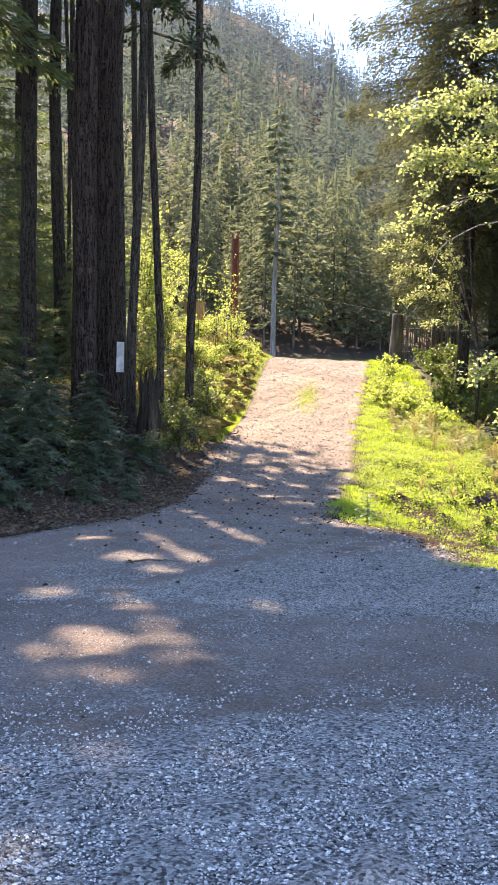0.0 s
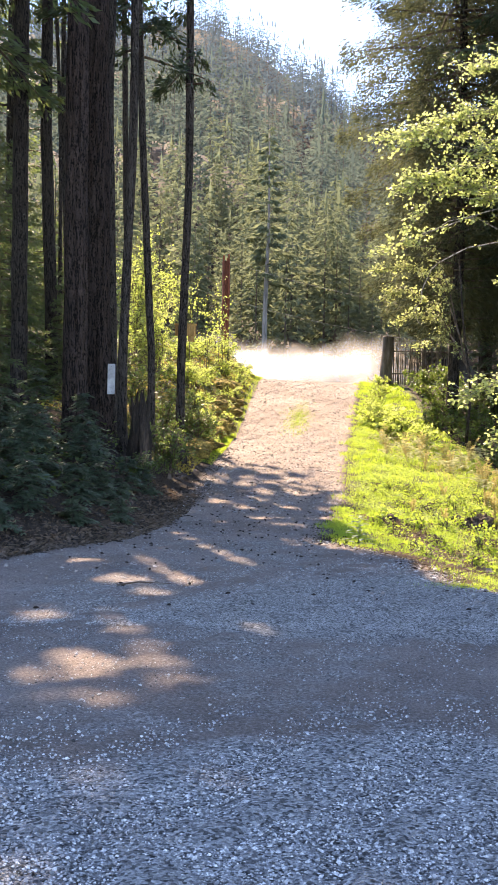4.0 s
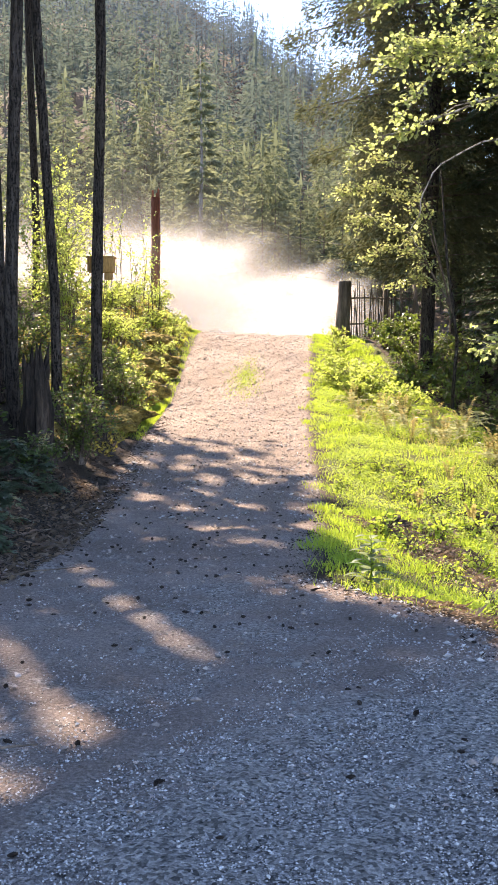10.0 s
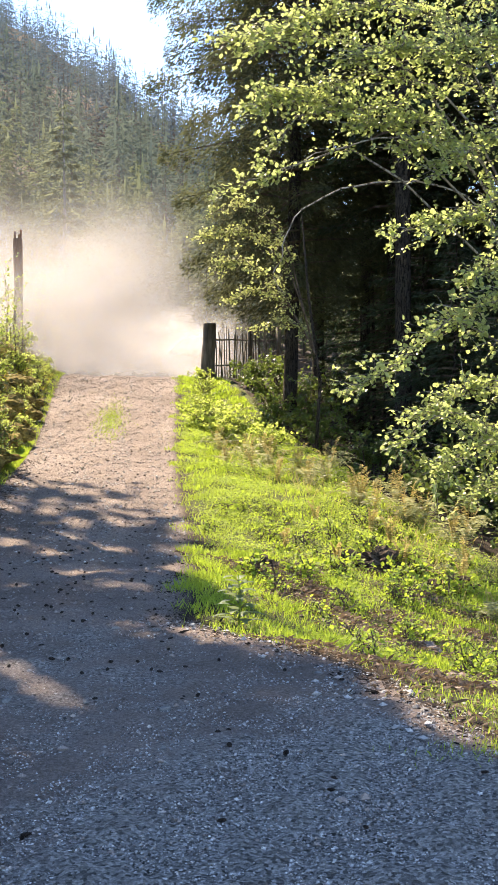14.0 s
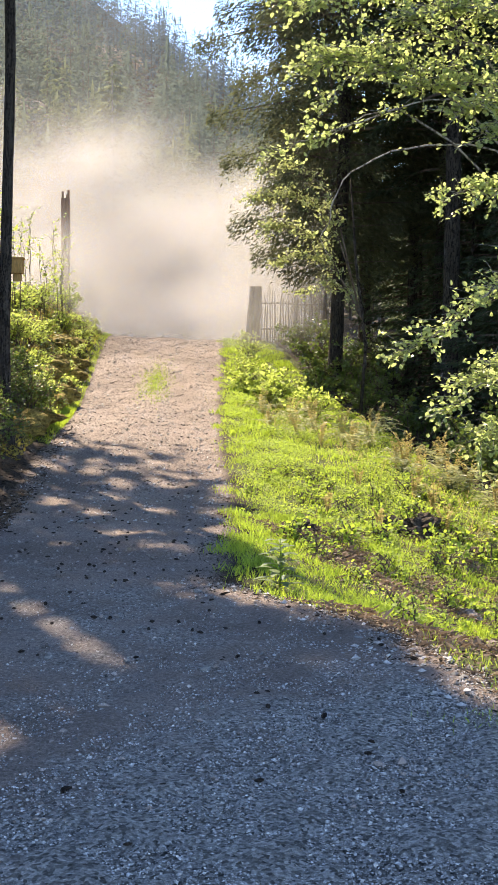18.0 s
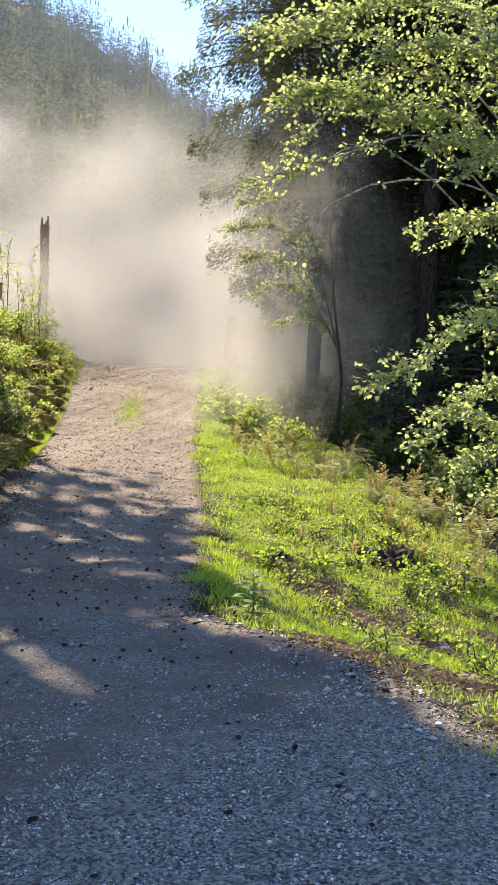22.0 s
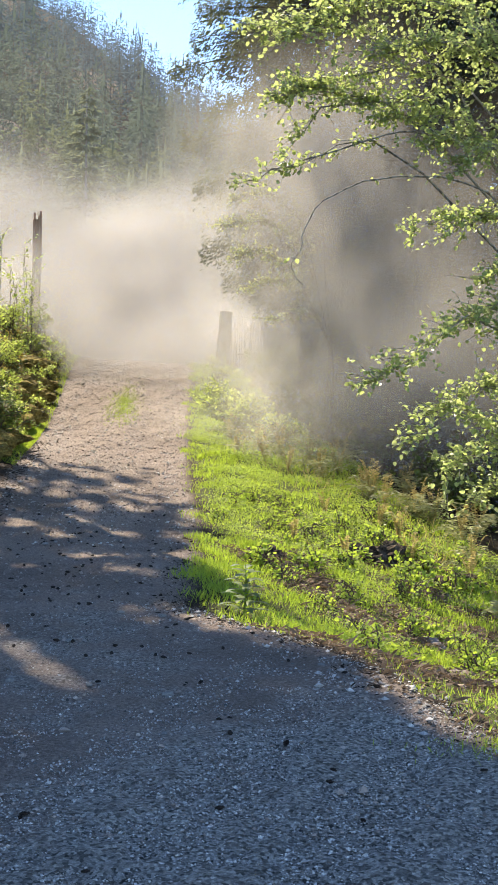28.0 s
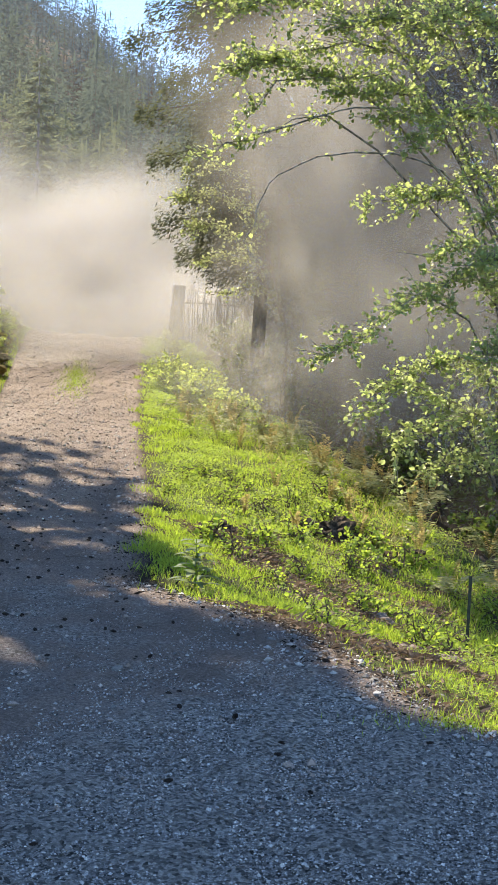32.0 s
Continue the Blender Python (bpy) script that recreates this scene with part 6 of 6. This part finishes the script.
# ---- dust ----
def puff_meshes(seed, mat, rx, ry, rz, shells=4):
    """The wisps of one rigid piece of dust cloud: bowed shells one behind another, each thinning out towards its rim."""
    rng = np.random.default_rng(seed)
    n = 13
    g = np.linspace(-1, 1, n)
    u, w = np.meshgrid(g, g)
    out = []
    for k in range(shells):
        depth = (k + 0.5) / shells * 2 - 1
        s = math.sqrt(max(0.15, 1 - depth * depth)) * rng.uniform(0.8, 1.0)
        r2 = np.clip(u * u + w * w, 0, 2)
        x = u * s * rx + rng.normal(0, 0.12 * rx)
        z = w * s * rz + rng.normal(0, 0.12 * rz)
        y = depth * ry + 0.35 * ry * (r2 - 0.4) * rng.choice([-1, 1]) + 0.2 * ry * np.sin(u * 3 + k) * np.sin(w * 2.6 + k)
        tilt = rng.uniform(-0.22, 0.22)
        x, y = x * math.cos(tilt) - y * math.sin(tilt), x * math.sin(tilt) + y * math.cos(tilt)
        wob = 0.2 * np.sin(3 * np.arctan2(w, u) + k * 2) + 0.15 * np.sin(5 * np.arctan2(w, u) + k) + 0.08 * np.sin(9 * np.arctan2(w, u) + 3 * k)
        fade = step(1.0 - np.sqrt(r2) * (1 + wob)) ** 1.1
        faces = grid_faces(n)
        faces = faces[fade.ravel()[faces].max(1) > 0.004]
        me = mesh_data("dust_wisp", np.stack([x, y, z], -1).reshape(-1, 3), faces, mat, True)
        at = me.attributes.new("fade", "FLOAT", "POINT")
        at.data.foreach_set("value", fade.astype(np.float32).ravel())
        out.append(me)
    return out


def grid_faces(n):
    i, j = np.meshgrid(np.arange(n - 1), np.arange(n - 1), indexing="ij")
    return np.stack([i * n + j, i * n + j + 1, (i + 1) * n + j + 1, (i + 1) * n + j], -1).reshape(-1, 4)


def extrude_profile(name, profile, half, mat, tuck=0.0, bevel=0.03):
    """A body from a side outline (x, z), half its width to either side, the top drawn in by tuck."""
    bm = bmesh.new()
    zmax, zmin = max(p[1] for p in profile), min(p[1] for p in profile)
    rows = []
    for side in (-1, 1):
        rows.append([bm.verts.new((x, side * (half - tuck * (z - zmin) / (zmax - zmin)), z)) for x, z in profile])
    n = len(profile)
    bm.faces.new(rows[0])
    bm.faces.new(rows[1][::-1])
    for i in range(n):
        j = (i + 1) % n
        bm.faces.new((rows[0][i], rows[1][i], rows[1][j], rows[0][j]))
    bmesh.ops.recalc_face_normals(bm, faces=bm.faces[:])
    bmesh.ops.bevel(bm, geom=bm.edges[:], offset=bevel, segments=2, affect="EDGES")
    me = bpy.data.meshes.new(name)
    bm.to_mesh(me)
    bm.free()
    me.materials.append(mat)
    return me


def wheel_mesh(name, r0, r1, wide, mat):
    v, f = [], []
    prof = [(r0, -wide), (r1 * 0.95, -wide), (r1, -wide * 0.7), (r1, wide * 0.7), (r1 * 0.95, wide), (r0, wide)]
    k = 24
    for i in range(k):
        a = i * 2 * math.pi / k
        v += [(r * math.cos(a), y, r * math.sin(a)) for r, y in prof]
    m = len(prof)
    for i in range(k):
        for j in range(m):
            f.append((i * m + j, i * m + (j + 1) % m, ((i + 1) % k) * m + (j + 1) % m, ((i + 1) % k) * m + j))
    return mesh_data(name, v, f, mat, True)


TRUCK_X = -3.3
WHEELS = []
TRUCK = []


def pickup():
    """A pickup truck, front towards +x, wheels on z = 0."""
    t = thing("pickup_truck", pose(-8, 76, 3.7), "silver-grey pickup truck driving past beyond the crest", "truck")
    TRUCK.append(t)
    low = [(-2.55, 0.55), (-2.58, 1.22), (-0.55, 1.24), (-0.5, 1.12), (1.25, 1.12), (2.35, 1.0), (2.55, 0.85), (2.55, 0.48), (1.95, 0.42), (1.9, 0.7), (1.65, 0.86), (1.35, 0.86), (1.1, 0.7), (1.05, 0.4), (-1.05, 0.4), (-1.1, 0.7), (-1.35, 0.86), (-1.65, 0.86), (-1.9, 0.7), (-1.95, 0.45)]
    part("body", extrude_profile("truck_body", low, 0.93, PAINT, 0.02), t)
    cab = [(-0.6, 1.13), (-0.42, 1.72), (-0.2, 1.8), (0.65, 1.8), (0.85, 1.74), (1.45, 1.14)]
    part("cab", extrude_profile("truck_cab", cab, 0.88, PAINT, 0.17), t)
    for s in (-1, 1):
        for a, b, c, d in ((-0.42, 0.42, -0.33, 0.36), (0.5, 1.2, 0.5, 0.82)):
            y0, y1 = 0.872, 0.742
            w = mesh_data("side_window", [(a, s * y0, 1.2), (b, s * y0, 1.2), (d, s * y1, 1.68), (c, s * y1, 1.68)], [(0, 1, 2, 3)], CAR_GLASS)
            part("side_window", w, t)
        mir = part("mirror", box_mesh("mirror", (0.12, 0.2, 0.15), TRIM, 0.02), t)
        mir.location = (1.05, s * 1.02, 1.25)
        hl = part("headlight", box_mesh("headlight", (0.12, 0.35, 0.16), CLEAR_LENS, 0.03), t)
        hl.location = (2.47, s * 0.68, 0.86)
        tl = part("tail_light", box_mesh("tail_light", (0.06, 0.14, 0.38), RED_LENS, 0.02), t)
        tl.location = (-2.56, s * 0.84, 0.98)
        for x in (-1.5, 1.5):
            w = new("wheel", wheel_mesh("rim", 0.05, 0.25, 0.09, RIM))
            w.parent = t
            w.location = (x, s * 0.82, 0.38)
            part("tyre", wheel_mesh("tyre", 0.24, 0.38, 0.12, RUBBER), w)
            WHEELS.append(w)
    part("windscreen", mesh_data("windscreen", [(1.44, -0.78, 1.17), (1.44, 0.78, 1.17), (0.89, 0.68, 1.72), (0.89, -0.68, 1.72)], [(0, 1, 2, 3)], CAR_GLASS), t)
    part("rear_window", mesh_data("rear_window", [(-0.595, -0.7, 1.22), (-0.595, 0.7, 1.22), (-0.45, 0.64, 1.68), (-0.45, -0.64, 1.68)], [(0, 1, 2, 3)], CAR_GLASS), t)
    for name, x, z in (("front_bumper", 2.58, 0.55), ("rear_bumper", -2.62, 0.58)):
        b = part(name, box_mesh(name, (0.14, 1.75, 0.2), TRIM if x > 0 else RIM, 0.04), t)
        b.location = (x, 0, z)
    rail = part("bed_rail", box_mesh("bed_rail", (1.95, 1.7, 0.05), TRIM, 0.015), t)
    rail.location = (-1.58, 0, 1.235)


pickup()

PUFFS = []


def dust():
    """Puffs with their ways: (object, rows of seconds, x, y, z, turn)."""
    rng = np.random.default_rng(141)
    low = [puff_meshes(500 + k, DUST_DENSE, 3.0, 1.2, 1.5, 2) for k in range(3)]
    tall = [puff_meshes(510 + k, DUST_THIN, 4.2, 1.6, 3.4, 2) for k in range(3)]
    haze = [puff_meshes(530 + k, DUST_HAZE, 7.0, 2.0, 5.5, 2) for k in range(2)]
    veil = [puff_meshes(520 + k, DUST_VEIL, 3.4, 1.4, 3.2, 2) for k in range(3)]

    def add(wisps, rows, label):
        ob = thing("dust_puff", (0, 0, 0), label, "dust cloud", "drifting dust")
        for me in wisps:
            part("wisp", me, ob)
        PUFFS.append((ob, rows))

    # bright dust that wells up behind the crest and stays
    for k in range(14):
        t0 = 0.05 + k * 0.36
        x1 = -2.2 + 1.8 * k if k < 5 else -2.5 + 9.5 * ((k * 0.618) % 1.0)
        y1 = 43.5 + 4.5 * rng.random()
        z1 = 2.9 + 1.6 * rng.random() * min(1, k / 7) + (0.5 if k > 8 else 0) + (0.8 if x1 < 1.5 and k > 4 else 0)
        a = rng.uniform(-8, 8)
        add(low[k % 3], [(0, x1 - 4 - 0.3 * k, y1 + 3, -0.6 - 0.15 * k, a), (t0 + 0.1, x1 - 3.5, y1 + 2, -0.5, a), (t0 + 1.7, x1, y1, z1, a + 2.4), (t0 + 9, x1 + 0.7, y1, z1 + 0.5, a + 4.8), (32, x1 + 1.8, y1 - 0.6, z1 + 0.6, a + 9)], "dense bright dust welling up behind the crest")
    for k in range(9):
        t0, x1, y1 = 2.6 + 0.4 * k, -0.6 + 0.8 * k, 40.2 + 1.2 * rng.random()
        a = rng.uniform(-8, 8)
        add(low[k % 3], [(0, x1 - 4, y1 + 4, -2.4, a), (t0, x1 - 2.5, y1 + 2, -1.6, a), (t0 + 2.2, x1, y1, 2.1, a + 2), (t0 + 9, x1 + 0.3, y1, 2.7, a + 5), (32, x1 + 0.6, y1 - 0.3, 2.5, a + 9)], "dense bright dust lying close behind the crest")
    # the trail that the truck throws up
    small = [puff_meshes(540 + k, DUST_FRESH, 2.0, 0.9, 1.05, 2) for k in range(3)]
    for k in range(13):
        x1 = TRUCK_X + 1.2 * k - 1.5
        y1 = 70.8 + 0.52 * k
        t0 = max(0.0, (x1 - 0.9 - TRUCK_X) / 7.0)
        z1 = float(land(x1, y1))
        a = rng.uniform(-8, 8)
        rows = [(0, x1 + 0.4, y1, z1 - 1.6, a)] if t0 > 0.05 else []
        add(small[k % 3], rows + [(max(t0, 0.0), x1 + 0.4, y1, z1 + (0.1 if t0 == 0 else -1.2), a), (t0 + 0.25, x1 + 0.3, y1, z1 + 0.5, a), (t0 + 1.2, x1, y1, z1 + 1.1, a + 2), (t0 + 4, x1, y1, z1 + 1.8, a + 4), (32, x1 + 2, y1, z1 - 1.8, a + 6)], "bright fresh dust behind the driving truck")
    # the plume that rises above it, layer upon layer
    for k in range(36):
        level = k % 9
        top = 3.9 + 0.85 * level + 0.5 * rng.random()
        t1 = (6.0, 7.5, 9.0, 10.0, 11.5, 13.0, 15.0, 17.0, 19.0)[level] + 1.5 * rng.random()
        x1 = -6.5 + 11.0 * ((k * 0.618 + 0.3) % 1.0)
        if t1 < 9:
            x1 = -6.0 + 8.5 * ((k * 0.618 + 0.3) % 1.0)
        y1 = 39.5 + 6 * rng.random()
        a = rng.uniform(-8, 8)
        add(tall[k % 3], [(0, x1 - 9, y1 + 5, -5.2, a), (t1 - 5, x1 - 4, y1 + 2, -4.2, a), (t1, x1 - 0.6, y1, top * 0.9, a + 3), (t1 + 3, x1 + 0.3, y1 - 0.3, top, a + 5), (25.5, x1 + 1.6, y1 - 0.8, top * 0.86, a + 8), (32.5, x1 + 2.2, y1 - 1, top * 0.74, a + 12)], "thin beige dust rising above the crest")
    # faint high haze that spreads over the whole gap
    for k in range(10):
        t0 = 5.5 + k * 1.25
        x1, y1, top = -7 + 13 * ((k * 0.618 + 0.5) % 1.0), 38 + 5 * rng.random(), 9.5 + 6.5 * ((k * 0.37) % 1.0)
        a = rng.uniform(-8, 8)
        add(haze[k % 2], [(0, x1 - 10, y1 + 5, -7.5, a), (t0 - 3, x1 - 6, y1 + 3, -5.5, a), (t0 + 5, x1 - 1, y1, top * 0.8, a + 3), (20, x1 + 2, y1 - 1, top, a + 6), (32.5, x1 + 4, y1 - 2, top - 2, a + 11.4)], "faint high haze of dust over the lane")
    # dust that hangs over the crest before the gap in the woods
    for k in range(8):
        x1, y1, z1 = 0.2 + 5.2 * ((k * 0.618 + 0.2) % 1.0), 41 + 4 * rng.random(), 4.6 + 0.45 * k
        t1 = 10.5 + 1.1 * k
        a = rng.uniform(-8, 8)
        add(tall[k % 3], [(0, x1 - 8, y1 + 5, -5.2, a), (t1 - 5, x1 - 4, y1 + 2, -4.2, a), (t1, x1 - 0.5, y1, z1 * 0.92, a + 3), (t1 + 5, x1, y1, z1, a + 5), (32.5, x1 + 0.5, y1 - 0.6, z1 * 0.95, a + 10)], "thin beige dust hanging over the crest")
    # dust that lies about the fence and the crest
    for k in range(8):
        x1, y1, z1 = 0.2 + 5.5 * ((k * 0.618) % 1.0), 29.5 + 5 * rng.random(), 2.1 + 1.5 * rng.random()
        a = rng.uniform(-8, 8)
        add(veil[k % 3], [(0, x1 - 9, 47, -4.5, a), (13 + k, x1 - 4, 44, -3.0, a), (18.5 + k, x1 - 1, 38, z1 + 0.4, a + 2.4), (25 + k, x1, y1, z1, a + 4.8), (32.5, x1 + 0.6, y1 - 0.5, z1, a + 7.2)], "thin dust lying over the crest of the lane")
    # dust that spreads round the old gate post and over the fence
    for k in range(9):
        x1, y1, z1 = (-2.6 + 0.95 * (k % 4), 33.5 + 0.6 * k, 3.6 + 0.8 * (k % 3)) if k < 5 else (4.2 + 0.9 * (k - 5), 30.0 + 0.7 * (k % 3), 2.5 + 0.5 * (k % 2))
        t1 = 9.5 + 1.1 * k if k < 5 else 13.2 + 0.9 * k
        a = rng.uniform(-8, 8)
        add((tall if k < 5 else veil)[k % 3], [(0, x1 - 7, 47, -4.5, a), (t1 - 4, x1 - 3, 45, -3.4, a), (t1 - 0.8, x1 - 0.8, 40, z1, a + 2.4), (t1 + 1.5, x1, y1, z1, a + 4.8), (32.5, x1 + 0.5, y1 - 0.4, z1 + 0.2, a + 7.2)], "thin dust spreading round the posts at the crest")
    # the veil that drifts in front of the wood and towards the lot
    for k in range(34):
        t0 = 15.0 + 11 * k / 34
        q = (k * 0.618 + 0.1) % 1.0
        far = k / 34
        x2, y2 = 4.7 + (1.8 + 4.2 * far) * q + 0.4 * far, 24.0 - 2.2 * far - 3.0 * ((k * 0.414) % 1.0)
        z2 = 1.0 + 7.4 * ((k * 0.755) % 1.0)
        x1, y1, z1 = 5.0 + 2.2 * rng.random(), 36.5, 3.4 + 0.6 * z2
        a = rng.uniform(-8, 8)
        end = min(t0 + 8.5, 31)
        add(veil[k % 3], [(0, x1 - 8, 47, -4.5, a), (t0 - 4.5, x1 - 4, 44, -3.0, a), (t0 + 0.5, x1, y1, z1, a + 2.4), (end, x2 - 0.7, y2, z2, a + 6.6), (32.5, x2 + 0.8, y2 - 0.8, z2 + 0.3, a + 9)], "thin veil of dust drifting before the wood")

    # the last of it, which reaches the shrubs by the alder
    for k in range(12):
        t0 = 19.0 + 6.0 * k / 12
        q, h = (k * 0.618 + 0.4) % 1.0, (k * 0.382 + 0.2) % 1.0
        x2, y2, z2 = 6.7 + 2.5 * q, 20.5 - 5.0 * ((k * 0.27) % 1.0), 0.8 + 4.6 * h
        a = rng.uniform(-8, 8)
        end = min(t0 + 6.5, 31)
        add(veil[k % 3], [(0, -3, 47, -4.5, a), (t0 - 5, 1, 44, -3.0, a), (t0, 6.5, 33, 3.2 + 0.4 * z2, a + 2.4), (t0 + 3, x2 + 0.6, 25.5, z2 + 0.6, a + 4), (end, x2 - 0.3, y2, z2, a + 6.6), (32.5, x2 + 0.5, y2 - 0.8, z2 + 0.2, a + 9)], "thin veil of dust among the shrubs by the wood")


dust()


def motions():
    # the truck crosses from left to right beyond the crest and drives on behind the wood
    truck = TRUCK[0]
    rows = []
    for t, x, y, pitch, yaw in ((0, 0, 73, 3, 24), (0.5, 3.5, 74.5, 4, 24), (1, 7, 76, 5, 24), (1.5, 10.5, 77.5, 5, 22), (2, 14, 78.5, 3, 18), (3, 21, 80, 0, 8), (4, 28, 80.5, 0, 4), (5.6, 36, 80.5, 0, 2), (32, 36.01, 80.5, 0, 2)):
        rows.append((t, pose(TRUCK_X + x, y, float(land(TRUCK_X + x, y)) + 0.04, 0, pitch, yaw)))
    walk(truck, rows)
    for wheel in WHEELS:
        at = wheel.location.copy()
        walk(wheel, [(k / 15, pose(at.x, at.y, at.z, 0, 80 * k, 0)) for k in range(84)] + [(32, pose(at.x, at.y, at.z, 0, 80 * 83, 0))])
    for ob, rows in PUFFS:
        walk(ob, [(t, pose(x, y, z, 0, 0, a)) for t, x, y, z, a in rows])


motions()
